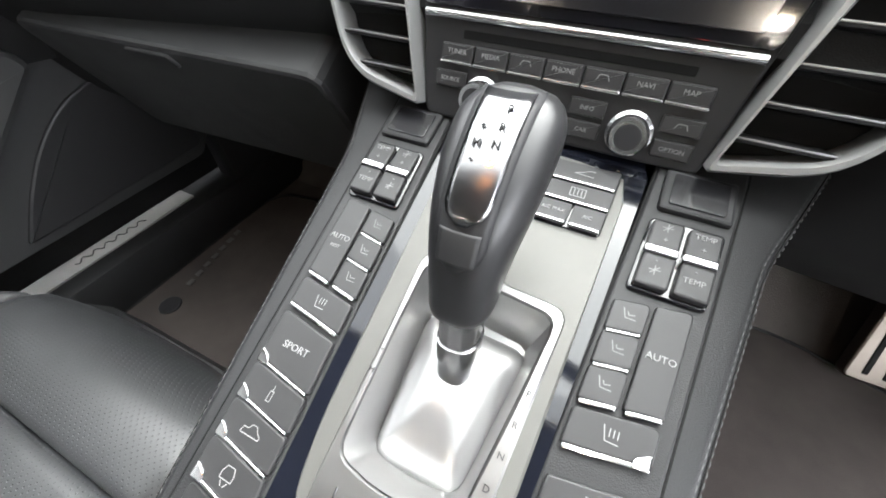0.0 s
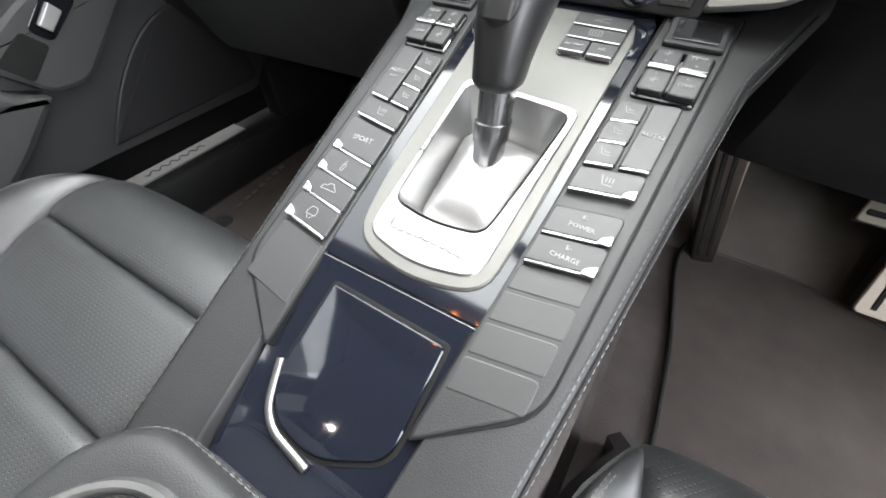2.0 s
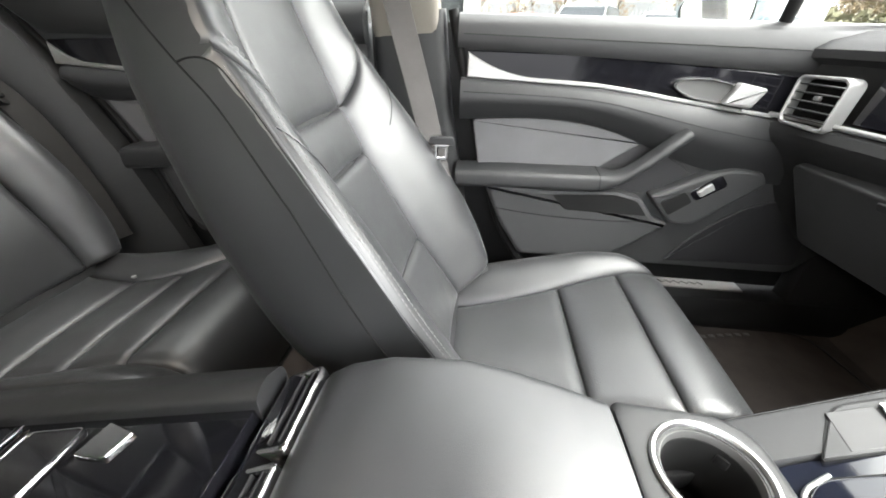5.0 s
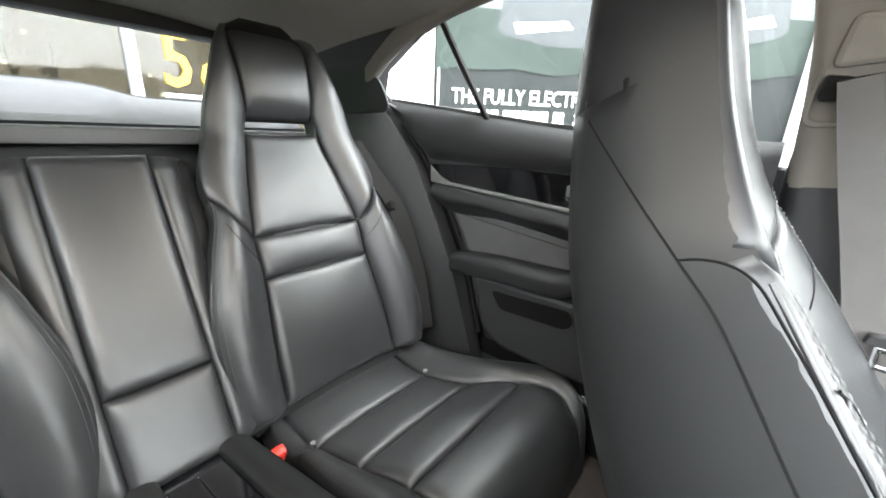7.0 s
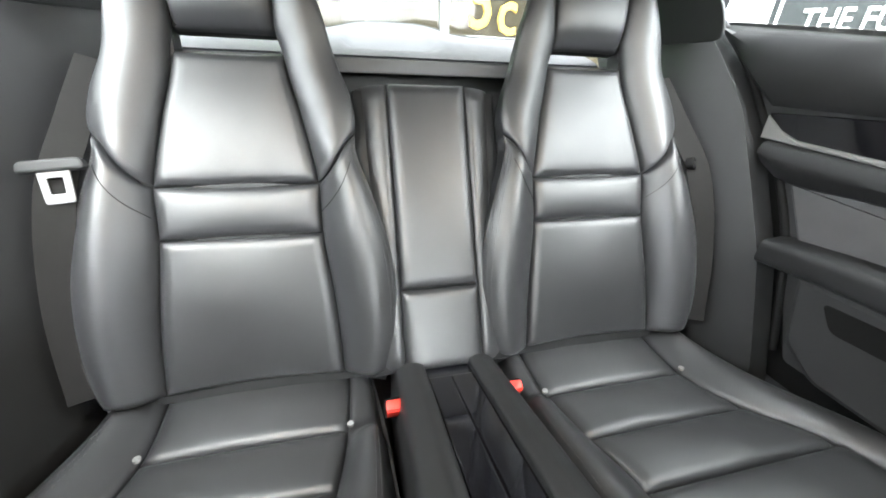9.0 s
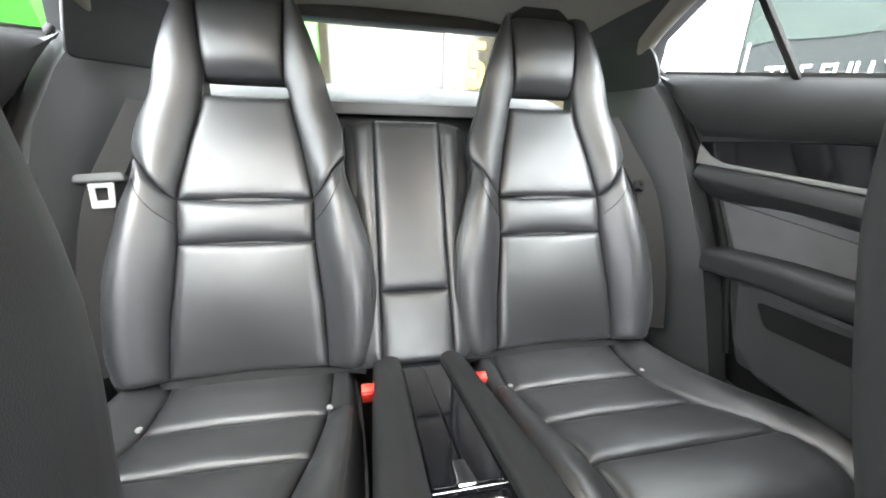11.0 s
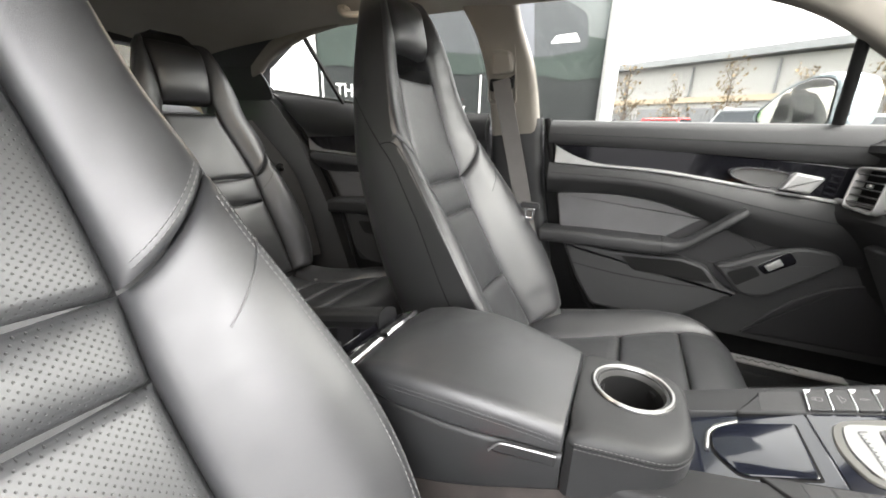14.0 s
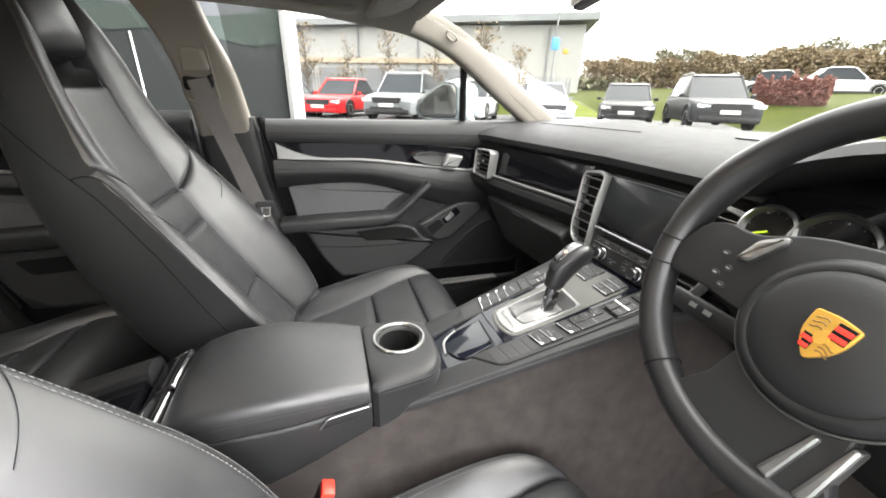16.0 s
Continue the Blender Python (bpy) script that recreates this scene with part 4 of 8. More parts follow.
# bright inner tray with the name script round the opening
TRAY = rounded([(-0.038, cs(0.122)), (0.003, cs(0.113)), (0.045, cs(0.122)), (0.053, cs(0.264)), (-0.043, cs(0.269))], [0.012, 0.05, 0.012, 0.01, 0.01], 6)
holed("gate_surround", TRAY, GATE, GC, CF, 0.006, RINGMETAL, plate, "bright brushed metal gate surround", bev=0.002)
# sloping walls of the well, its dark floor and the domed sliding cover
go = radial(GATE, GC, 72)
gi = [Vector(GC) + (p - Vector(GC)) * 0.80 + Vector((0.0, -0.003)) for p in go]
loft("gate_wall", [[CF @ Vector((p.x, p.y, h)) for p in q] for q, h in ((go, 0.0062), ([a.lerp(b, 0.12) for a, b in zip(go, gi)], 0.002), (gi, -0.026))], GATEMETAL, plate, "polished sloping well walls", caps=False)
slab("gate_floor", gi, CF, -0.0255, GATEMETAL, plate, 0.0005, down=0.03)
dome_rings = []
for k in range(7):
    q = math.cos(k / 6 * math.pi / 2)
    dome_rings.append([CF @ Vector((0.003 + p[0] * q, cs(0.199) + p[1] * q, -0.0255 + 0.019 * math.sin(k / 6 * math.pi / 2))) for p in rounded([(-0.028, -0.049), (0.029, -0.049), (0.0375, 0.042), (-0.033, 0.044)], [0.012, 0.012, 0.012, 0.012], 5)])
loft("gate_cover", dome_rings, GATEMETAL, plate, "domed brushed aluminium cover")
for i, y in enumerate((0.170, 0.185, 0.200, 0.216)):
    words("lettering", "DNRP"[i], CF @ Matrix.Translation((0.0421 + 0.09 * (y - 0.17), cs(y) - 0.002, 0.0062)), 0.0055, DARKMETAL, plate, 0.0006)
words("lettering", "+", CF @ Matrix.Translation((-0.0378, cs(0.204), 0.0062)), 0.005, DARKMETAL, plate, 0.0006)
words("lettering", "M", CF @ Matrix.Translation((-0.0375, cs(0.192), 0.0062)), 0.005, DARKMETAL, plate, 0.0006)
# the name script on the tray, as a plain wavy stroke
sc = []
for i in range(220):
    u = i / 219
    w = u * 2 * math.pi * 9
    tall = 2.4 * math.exp(-((u - 0.045) / 0.035) ** 2)
    sc.append(CF @ Vector((-0.026 + 0.056 * u + 0.0013 * math.cos(w), cs(0.1325) - 0.006 * (u - 0.5) ** 2 + (0.0013 + 0.0013 * tall) * math.sin(w) + 0.0016 * tall, 0.0070)))
sweep("script_stroke", sc, 0.00038, DARKMETAL, plate, seg=5)
# key groups on the front of the plate
for sx in (-1, 1):
    g = [(sx * 0.011, cs(0.3125)), (sx * 0.055, cs(0.3125)), (sx * 0.057, cs(0.360)), (sx * 0.012, cs(0.3635))]
    slab("key_well", rounded(g, 0.004), CF, 0.0055, GLOSS, plate, 0.001)
    for j, (ya, yb) in enumerate(((0.3465, 0.361), (0.331, 0.3445), (0.315, 0.329))):
        for hf in ((0, 1) if j == 2 else (2,)):
            xa, xb = ((0.0125, 0.033), (0.0345, 0.0545), (0.0125, 0.0555))[hf]
            b = slab("small_key", rounded([(sx * xa, cs(ya)), (sx * xb, cs(ya)), (sx * (xb + 0.0008), cs(yb)), (sx * xa, cs(yb))], 0.0016), CF, 0.0085, BUTTON, plate, 0.0008)
            slab("chrome_strip", rounded([(sx * (xa + 0.0006), cs(ya) - 0.0014), (sx * (xb - 0.0006), cs(ya) - 0.0014), (sx * (xb - 0.0006), cs(ya) + 0.0006), (sx * (xa + 0.0006), cs(ya) + 0.0006)], 0.0006), CF, 0.0092, CHROME, b, 0.0005)
            mx, my = sx * (xa + xb) / 2, cs((ya + yb) / 2)
            if j == 2 and sx == 1:
                words("lettering", ("A/C MAX", "A/C")[hf], CF @ Matrix.Translation((mx, my, 0.0087)), 0.0042, PRINT, b, 0.0002)
            elif sx == 1:
                icon((CF, b), (mx, my), 0.0087, ("spoiler", "defrost")[j])

# ---- gear selector ----
sel = thing("gear_selector", "black leather gear selector with chrome neck and top cap", "gear lever")
base = CF @ Vector((0.003, cs(0.212), -0.016))
LF = fr(base, (1, 0, 0.035), (0, 1, -0.14))


def lever(h, dx, dy, w, d):
    return [LF @ Vector((dx + w * math.copysign(abs(math.cos(a)) ** 0.8, math.cos(a)), dy + d * math.copysign(abs(math.sin(a)) ** 0.8, math.sin(a)), h)) for a in [2 * math.pi * i / 28 for i in range(28)]]


loft("neck_collar", [lever(-0.006, 0, 0, 0.0135, 0.0155), lever(0.001, 0, 0, 0.0135, 0.0155), lever(0.002, 0, 0, 0.011, 0.013)], DARKMETAL, sel)
loft("neck", [lever(0.0, 0, 0, 0.0106, 0.0125), lever(0.020, 0, 0.001, 0.0106, 0.0125), lever(0.0205, 0, 0.001, 0.0118, 0.0137), lever(0.034, 0, 0.002, 0.0122, 0.0142), lever(0.0345, 0, 0.002, 0.0112, 0.0131), lever(0.06, 0, 0.003, 0.0116, 0.0135)], CAPMETAL, sel, "stepped chrome neck")
GRIP_H = (0.056, 0.060, 0.072, 0.086, 0.100, 0.112, 0.124, 0.134, 0.143, 0.150, 0.154)
grip_r = table(list(zip(GRIP_H, (-0.0125, -0.0165, -0.0168, -0.0158, -0.0130, -0.0080, 0.0010, 0.0110, 0.0220, 0.0330, 0.0410))))
grip_f = table(list(zip(GRIP_H, (0.0150, 0.0200, 0.0260, 0.0350, 0.0460, 0.0550, 0.0615, 0.0645, 0.0630, 0.0570, 0.0490))))
grip_w = table(list(zip(GRIP_H, (0.0120, 0.0158, 0.0170, 0.0190, 0.0214, 0.0236, 0.0252, 0.0255, 0.0238, 0.0185, 0.0080))))
hs_ = [0.056 + 0.098 * i / 26 for i in range(27)]
loft("grip", [lever(h, 0, (grip_r(h) + grip_f(h)) / 2, grip_w(h), (grip_f(h) - grip_r(h)) / 2) for h in hs_], GRIP, sel)


def grip_patch(name, h0, h1, half, out, mat, parent, label="", thick=0.0016):
    """A plate that follows the rear face of the grip between two heights."""
    rows, n_u = [], 9
    for i in range(13):
        q = i / 12
        h = h0 + (h1 - h0) * q
        w, r, f = grip_w(h), grip_r(h), grip_f(h)
        hw = half(q)
        row = []
        for j in range(n_u):
            x = hw * (2 * j / (n_u - 1) - 1)
            y = (r + f) / 2 - (f - r) / 2 * max(0.0, 1 - min(1.0, abs(x) / w) ** 2.5) ** 0.4
            row.append(LF @ Vector((x, y - out * 0.75, h + out * 0.6)))
        rows.append(row)
    V = [p for r in rows for p in r]
    F = [(i * n_u + j, i * n_u + j + 1, (i + 1) * n_u + j + 1, (i + 1) * n_u + j) for i in range(12) for j in range(n_u - 1)]
    ob = make(name, V, F, mat, parent, label)
    sol = ob.modifiers.new("thick", "SOLIDIFY")
    sol.thickness, sol.offset = thick, 0
    return ob


round_end = lambda q: math.sqrt(max(0.02, 1 - max(0.0, (0.16 - q) / 0.16) ** 2))
grip_patch("cap_surround", 0.0925, 0.1525, lambda q: (0.0112 + 0.0028 * q) * round_end(q), 0.0008, DARKPLAST, sel, "dark frame round cap and button")
cap = grip_patch("top_cap", 0.1115, 0.1522, lambda q: (0.0098 + 0.0012 * q) * math.sqrt(max(0.05, 1 - max(0.0, (0.2 - q) / 0.2) ** 2)), 0.0020, CAPMETAL, sel, "polished chrome cap with shift pattern")
grip_patch("release_button", 0.0955, 0.1095, lambda q: 0.0086 + 0.0006 * q, 0.0013, BUTTON, sel)
for tx, px, h in (("P", 0.0035, 0.1475), ("R", 0.0035, 0.1425), ("N", 0.0035, 0.1375), ("D", 0.0035, 0.1325), ("M", -0.0045, 0.1370), ("+", -0.0045, 0.1420), ("-", -0.0045, 0.1325)):
    words("lettering", tx, LF @ Matrix.Translation((px, grip_r(h) - 0.0028, h + 0.0022)) @ Matrix.Rotation(radians(42), 4, "X"), 0.0056, AMBER if tx == "D" else DARKPLAST, cap, 0.0004)

# ---- tray lid, cup holder and armrest ----
tray = thing("ashtray_lid", "dark blue glossy ashtray lid with silver pull bracket", "tray lid")
LT = TILT + radians(5)
CFL = fr(CF @ Vector((0, cs(0.10), 0)), (1, 0, 0), (0, math.cos(LT), math.sin(LT)))
cl = lambda y: (y - 0.10) / math.cos(LT)
rear_deck = slab("lacquer_rear_deck", [(-0.046, cl(-0.05)), (0.050, cl(-0.05)), (0.0585, cl(0.03)), (0.0605, cl(0.0985)), (-0.0605, cl(0.0985)), (-0.0555, cl(0.03))], CFL, 0.002, BLUE, console, 0.0008, "dark blue high-gloss lacquer panel", down=0.012)
lid_o = rounded([(-0.036, -0.016), (0.047, -0.018), (0.048, -0.083), (0.010, -0.104), (-0.022, -0.099), (-0.037, -0.080)], [0.004, 0.004, 0.012, 0.02, 0.016, 0.014], 6)
mid_l = Vector((0.002, cl(0.05)))
slab("lid_gap", [mid_l + (Vector(p) - mid_l) * 1.055 for p in lid_o], CFL, 0.0026, RUBBER, tray, 0.0005)
slab("lid", lid_o, CFL, 0.0050, BLUE, tray, 0.0022, seg=3)
br = [CFL @ Vector((p[0], p[1], 0.0042)) for p in rounded([(-0.0400, -0.070), (-0.0275, -0.1020), (0.010, -0.1085)], [0, 0.016, 0], 8)]
sweep("pull_bracket", br, 0.0022, RINGMETAL, tray, seg=8, flat=(0.0026, 0.0020))

cup = thing("cup_holder", "black leather cup holder block with bright metal ring", "cup holder")
CX, CY, CZ = -0.016, -0.0875, 0.601


def cup_block():
    outer = rounded([(-0.088, -0.152), (0.104, -0.152), (0.087, -0.045), (0.055, -0.0215), (-0.056, -0.0215), (-0.080, -0.045)], [0.004, 0.004, 0.03, 0.03, 0.03, 0.03], 6)
    k = 72
    circ = [Vector((CX + 0.041 * math.cos(2 * math.pi * i / k), CY + 0.041 * math.sin(2 * math.pi * i / k))) for i in range(k)]
    # resample the outline by angle about the cup
    poly = [Vector(p) for p in outer]
    def reach(a):
        d = Vector((math.cos(a), math.sin(a)))
        best = 0.2
        o = Vector((CX, CY))
        for i in range(len(poly)):
            p, q = poly[i], poly[(i + 1) % len(poly)]
            e = q - p
            den = d.x * e.y - d.y * e.x
            if abs(den) < 1e-9:
                continue
            t = ((p.x - o.x) * e.y - (p.y - o.y) * e.x) / den
            u = ((p.x - o.x) * d.y - (p.y - o.y) * d.x) / den
            if t > 0 and -0.001 <= u <= 1.001:
                best = min(best, t)
        return o + d * best
    out = [reach(2 * math.pi * i / k) for i in range(k)]
    # the upper edge rolls over to the seam, but stays crisp along the gap to the lid
    roll = [1.0 if abs(p.x) > 0.075 or p.y > -0.14 else 0.1 for p in out]
    top = [[tuple(p.lerp(c, k)) + (CZ - d * f,) for p, c, f in zip(out, circ, roll)] for k, d in ((0.0, 0.020), (0.0, 0.014), (0.04, 0.008), (0.11, 0.0038), (0.22, 0.0012), (0.38, 0.0), (0.6, 0.0), (0.8, 0.0), (1.0, 0.0))]
    loft("block", top, SOFT, cup, caps=False)
    loft("side", [[(p.x, p.y, 0.588 + (p.y - 0.10) * math.tan(TILT)) for p in out], [(p.x, p.y, CZ - 0.020 * f) for p, f in zip(out, roll)]], SHELL, cup, "dark leather sides below a stitched edge", caps=False)
    near = [p for p in out if p.y > -0.150]
    start = next(i for i in range(len(near)) if (near[i] - near[i - 1]).length > 0.1)
    near = near[start:] + near[:start]
    for g, dz in ((1.002, -0.0125), (1.006, -0.0195)):
        stitches("stitching", [(CX + (p.x - CX) * g, CY + (p.y - CY) * g, CZ + dz) for p in near], cup, (0.6, 0.3, 0.7), length=0.0034, gap=0.0018, r=0.00040)
    sweep("edge_seam", [(CX + (p.x - CX) * 1.001, CY + (p.y - CY) * 1.001, CZ - 0.0160) for p in near], 0.0006, RUBBER, cup, seg=5)


cup_block()


def revolve(name, prof, c, mat, parent, n=56, label=""):
    rings = [[(c[0] + r * math.cos(2 * math.pi * i / n), c[1] + r * math.sin(2 * math.pi * i / n), c[2] + h) for i in range(n)] for r, h in prof]
    return loft(name, rings, mat, parent, label, caps=False, angle=35)


revolve("ring", [(0.0500, -0.002), (0.0498, 0.0022), (0.0480, 0.0042), (0.0455, 0.0040), (0.0440, 0.0022), (0.0435, -0.0005)], (CX, CY, CZ), RINGMETAL, cup, label="bright metal ring")
revolve("ring_groove", [(0.0438, 0.0002), (0.0425, -0.0030), (0.0415, -0.0030)], (CX, CY, CZ), DARKPLAST, cup)
revolve("inner_ring", [(0.0418, -0.0034), (0.0412, -0.0012), (0.0400, -0.0012), (0.0388, -0.0045), (0.0384, -0.0085), (0.0378, -0.0090)], (CX, CY, CZ), SATINDARK, cup, label="satin grey inner ring")
revolve("cup_well", [(0.0380, -0.008), (0.0372, -0.014), (0.0350, -0.07), (0.033, -0.078), (0.0, -0.078)], (CX, CY, CZ), RUBBER, cup)
for a in (0.2, 2.3, 4.4):
    box("retainer", (0.0372, 0, -0.020), (0.005, 0.012, 0.012), RUBBER, cup, 0.002, Matrix.Translation((CX, CY, CZ)) @ Matrix.Rotation(a, 4, "Z"))

arm = thing("armrest", "black leather centre armrest lid, closed, with grip recess", "armrest")


def armrest_ring(y, wl, wr, zt, zb, r=0.022):
    pts = rounded([(-wl, zb), (wr, zb), (wr + 0.002, zt - 0.004), (0.0, zt + 0.003), (-wl - 0.002, zt - 0.004)], [0.006, 0.006, r, 0.1, r], 6)
    return [Vector((p[0], y, p[1])) for p in pts]


arm_r = []
for y, wl, wr, zt in ((-0.1545, 0.080, 0.099, 0.600), (-0.157, 0.084, 0.102, 0.604), (-0.2, 0.094, 0.108, 0.612), (-0.25, 0.103, 0.116, 0.619), (-0.3, 0.109, 0.121, 0.623), (-0.38, 0.108, 0.120, 0.618), (-0.425, 0.102, 0.112, 0.606), (-0.447, 0.096, 0.104, 0.592), (-0.455, 0.091, 0.098, 0.582)):
    arm_r.append(armrest_ring(y, wl, wr, zt, 0.566))
loft("lid", arm_r, LEATHER, arm, "soft padded leather lid")
loft("bin", [[Vector((x, y, z)) for x, z in rounded([(-wl, 0.588 + (y - 0.10) * math.tan(TILT)), (wr, 0.588 + (y - 0.10) * math.tan(TILT)), (wr, 0.563), (-wl, 0.563)], 0.008, 3)] for y, wl, wr in ((-0.154, 0.081, 0.099), (-0.2, 0.092, 0.106), (-0.25, 0.101, 0.114), (-0.3, 0.106, 0.118), (-0.45, 0.104, 0.116))], SHELL, arm)
grip = rounded([(-0.237, 0.549), (-0.162, 0.549), (-0.162, 0.565), (-0.227, 0.565)], [0.003, 0.003, 0.003, 0.012])
GF = fr((0.0775, 0, 0), (-0.155, 1, 0), (0, 0, 1))
slab("grip_recess", grip, GF, 0.004, SOFT, arm, 0.002)
sweep("grip_trim", [GF @ Vector((p[0], p[1], 0.0045)) for p in rounded([(-0.239, 0.550), (-0.227, 0.566), (-0.162, 0.566)], [0, 0.008, 0])], 0.0013, ALU, arm, seg=6)
arm_edge = curve_pts([(0.1045, -0.157, 0.586), (0.1105, -0.2, 0.592), (0.1185, -0.25, 0.598), (0.1235, -0.3, 0.601), (0.1225, -0.38, 0.597)], 8)
for dz in (0.0, -0.006):
    stitches("stitching", [p + Vector((0, 0, dz)) for p in arm_edge], arm, (1, 0, 0.2), length=0.0034, gap=0.0018, r=0.00040)
# rear end of the armrest: vents in bright frames
vent_c = thing("rear_console_vents", "rear air vents in bright frames behind the armrest", "air vent")
box("body", (0.001, -0.475, 0.50), (0.220, 0.06, 0.14), GLOSS, vent_c, 0.012)
for sx in (-1, 1):
    VF = fr((sx * 0.056 + 0.001, -0.478, 0.571), (1, 0, 0), (0, math.cos(0.5), math.sin(0.5)))
    o = rounded([(-0.05, -0.03), (0.05, -0.03), (0.052, 0.022), (-0.05, 0.022)], 0.008, 4)
    ring_slab("frame", [Vector(p) for p in o], [Vector((p[0] * 0.86, p[1] * 0.78)) for p in o], VF, 0.006, CHROME, vent_c, down=0.006)
    slab("cavity", [(p[0] * 0.86, p[1] * 0.78) for p in o], VF, 0.001, GLOSS, vent_c, 0.0003)
    for k in range(3):
        box("slat", (0, -0.018 + 0.014 * k, 0.003), (0.084, 0.0018, 0.006), DARKPLAST, vent_c, 0.0006, VF)

# ---- rear console between the seats ----
rc = thing("rear_console", "rear centre console with piano-black storage lids", "console")
RT = math.atan2(0.545 - 0.40, 0.60)
RF = fr((0, -1.20, 0.398), (1, 0, 0), (0, math.cos(RT), math.sin(RT)))
slab("gloss_deck", [(-0.046, -0.08), (0.046, -0.08), (0.055, 0.70), (-0.055, 0.70)], RF, 0.004, GLOSS, rc, 0.001, "piano-black deck", down=0.05)
for x0, x1, y0, y1, nm in ((-0.042, -0.0015, 0.03, 0.388, "storage_lid"), (0.0015, 0.042, 0.03, 0.388, "storage_lid")):
    slab(nm, rounded([(x0, y0), (x1, y0), (x1 + 0.003 * (x1 > 0), y1), (x0 - 0.003 * (x0 < -0.01), y1)], 0.002), RF, 0.009, GLOSS, rc, 0.002)
sweep("lid_trim", [RF @ Vector((x, 0.394, 0.008)) for x in (-0.046, 0.046)], 0.0012, CHROME, rc, seg=6)
sweep("lid_trim", [RF @ Vector((x, 0.028, 0.0065)) for x in (-0.043, 0.043)], 0.0009, CHROME, rc, seg=6)
slab("lid_pull", rounded([(-0.004, 0.345), (0.012, 0.345), (0.016, 0.392), (-0.010, 0.392)], 0.004), RF, 0.013, CHROME, rc, 0.003, "chrome lid pull")
scr = rounded([(-0.037, 0.415), (0.037, 0.415), (0.040, 0.495), (-0.040, 0.495)], 0.008)
ring_slab("screen_frame", [Vector(p) for p in scr], [Vector((p[0] * 0.94, (p[1] - 0.455) * 0.94 + 0.455)) for p in scr], RF, 0.0085, CHROME, rc)
slab("screen", [(p[0] * 0.94, (p[1] - 0.455) * 0.94 + 0.455) for p in scr], RF, 0.007, SCREEN, rc, 0.0005)
slab("ashtray_tab", rounded([(-0.045, 0.525), (-0.005, 0.515), (0.0, 0.56), (-0.03, 0.57)], 0.004), RF, 0.009, CHROME, rc, 0.002)
for sx in (-1, 1):
    rr = []
    for y in [-1.29 + 0.775 * i / 18 for i in range(19)]:
        z = 0.398 + (y + 1.20) * math.tan(RT)
        w = 0.0445 + 0.010 * (y + 1.29)
        wo = 0.098 + 0.012 * min(1, (y + 1.29) / 0.5)
        ring = rounded([(w, z - 0.05), (w, z + 0.020), (w + 0.02, z + 0.028), (wo, z + 0.012), (wo + 0.006, z - 0.06), (wo + 0.008, 0.19), (w, 0.19)], [0, 0.006, 0.01, 0.014, 0.02, 0, 0], 4)
        rr.append([Vector((sx * p[0], y, p[1])) for p in ring])
    loft("side_rail", rr, SOFT, rc)


def red_buckle(x, name="seat_belt_buckle"):
    t = thing(name, "red and black seat belt buckle between rear cushion and console", "buckle", "rear buckles")
    M = pose(x, -1.150, 0.378, -28, 0, 0)
    box("body", (0, 0, 0), (0.034, 0.022, 0.066), RUBBER, t, 0.004, M)
    box("release_button", (0, 0.004, 0.034), (0.030, 0.018, 0.014), RED, t, 0.003, M, "red release button")
    box("button_face", (0, 0.0130, 0.016), (0.028, 0.004, 0.040), RED, t, 0.0015, M)


for x in (-0.112, 0.112):
    red_buckle(x)
d_b = thing("seat_belt_buckle", "red release button of the driver's seat belt buckle", "buckle")
MB = pose(0.165, -0.262, 0.40, -20, 0, 0)
box("body", (0, 0, 0), (0.03, 0.02, 0.16), RUBBER, d_b, 0.004, MB)
box("release_button", (0, 0.002, 0.083), (0.026, 0.02, 0.014), RED, d_b, 0.003, MB)

# ---- fold-down middle of the rear backrest ----
midb = thing("rear_middle_backrest", "narrow black leather middle backrest between the rear seats", "backrest")
ang = math.atan2(1.469 - 1.276, 0.915 - 0.545)
MF = fr((0, -1.276, 0.545), (-1, 0, 0), (0, -math.sin(ang), math.cos(ang)))
pad("upper_panel", MF, const(-0.079), const(0.079), const(0.0), const(0.412), lambda x, s, a, b: 0.0, LEATHER, midb, crown=0.004, nv=20)
pad("lower_panel", MF, const(-0.079), const(0.079), const(-0.16), const(0.0), lambda x, s, a, b: 0.0, LEATHER, midb, crown=0.003)
for sx in (-1, 1):
    pad("side_strip", MF, lambda s: sx * 0.079, lambda s: sx * (0.128 + 0.03 * max(0, s - 0.1)), const(-0.16), const(0.412), lambda x, s, a, b: -0.004 - 0.02 * a * a, LEATHER, midb, nv=18, nu=8)
box("core", (0, 0.12, -0.05), (0.30, 0.57, 0.06), SHELL, midb, 0.01, MF)

# ---- shell of the cabin ----
def structure(ob, label, category="structure"):
    return tagged(ob, label, category, kind="structure")


structure(box("floor", (0, -0.38, 0.165), (1.5, 2.72, 0.05), CARPET, None, 0.0), "grey-brown carpeted car floor", "floor")
for sx, nm in ((-1, "left"), (1, "right")):
    s = structure(box("door_sill_" + nm, (sx * 0.785, -0.38, 0.245), (0.13, 2.3, 0.11), SOFT, None, 0.015), "dark plastic door sill", "door sill")
for y0, y1 in ((0.13, 0.476), (-0.95, -0.58)):
    sp = thing("sill_plate", "brushed metal sill plate with dark script on the door sill", "sill plate")
    box("plate", (-0.783, (y0 + y1) / 2, 0.3025), (0.046, y1 - y0, 0.005), SILLMETAL, sp, 0.002)
    sweep("script_stroke", [(-0.783 + 0.006 * math.sin(i * 1.3), (y0 + y1) / 2 - 0.07 + 0.14 * i / 30, 0.3055) for i in range(31)], 0.0012, DARKPLAST, sp, seg=5)
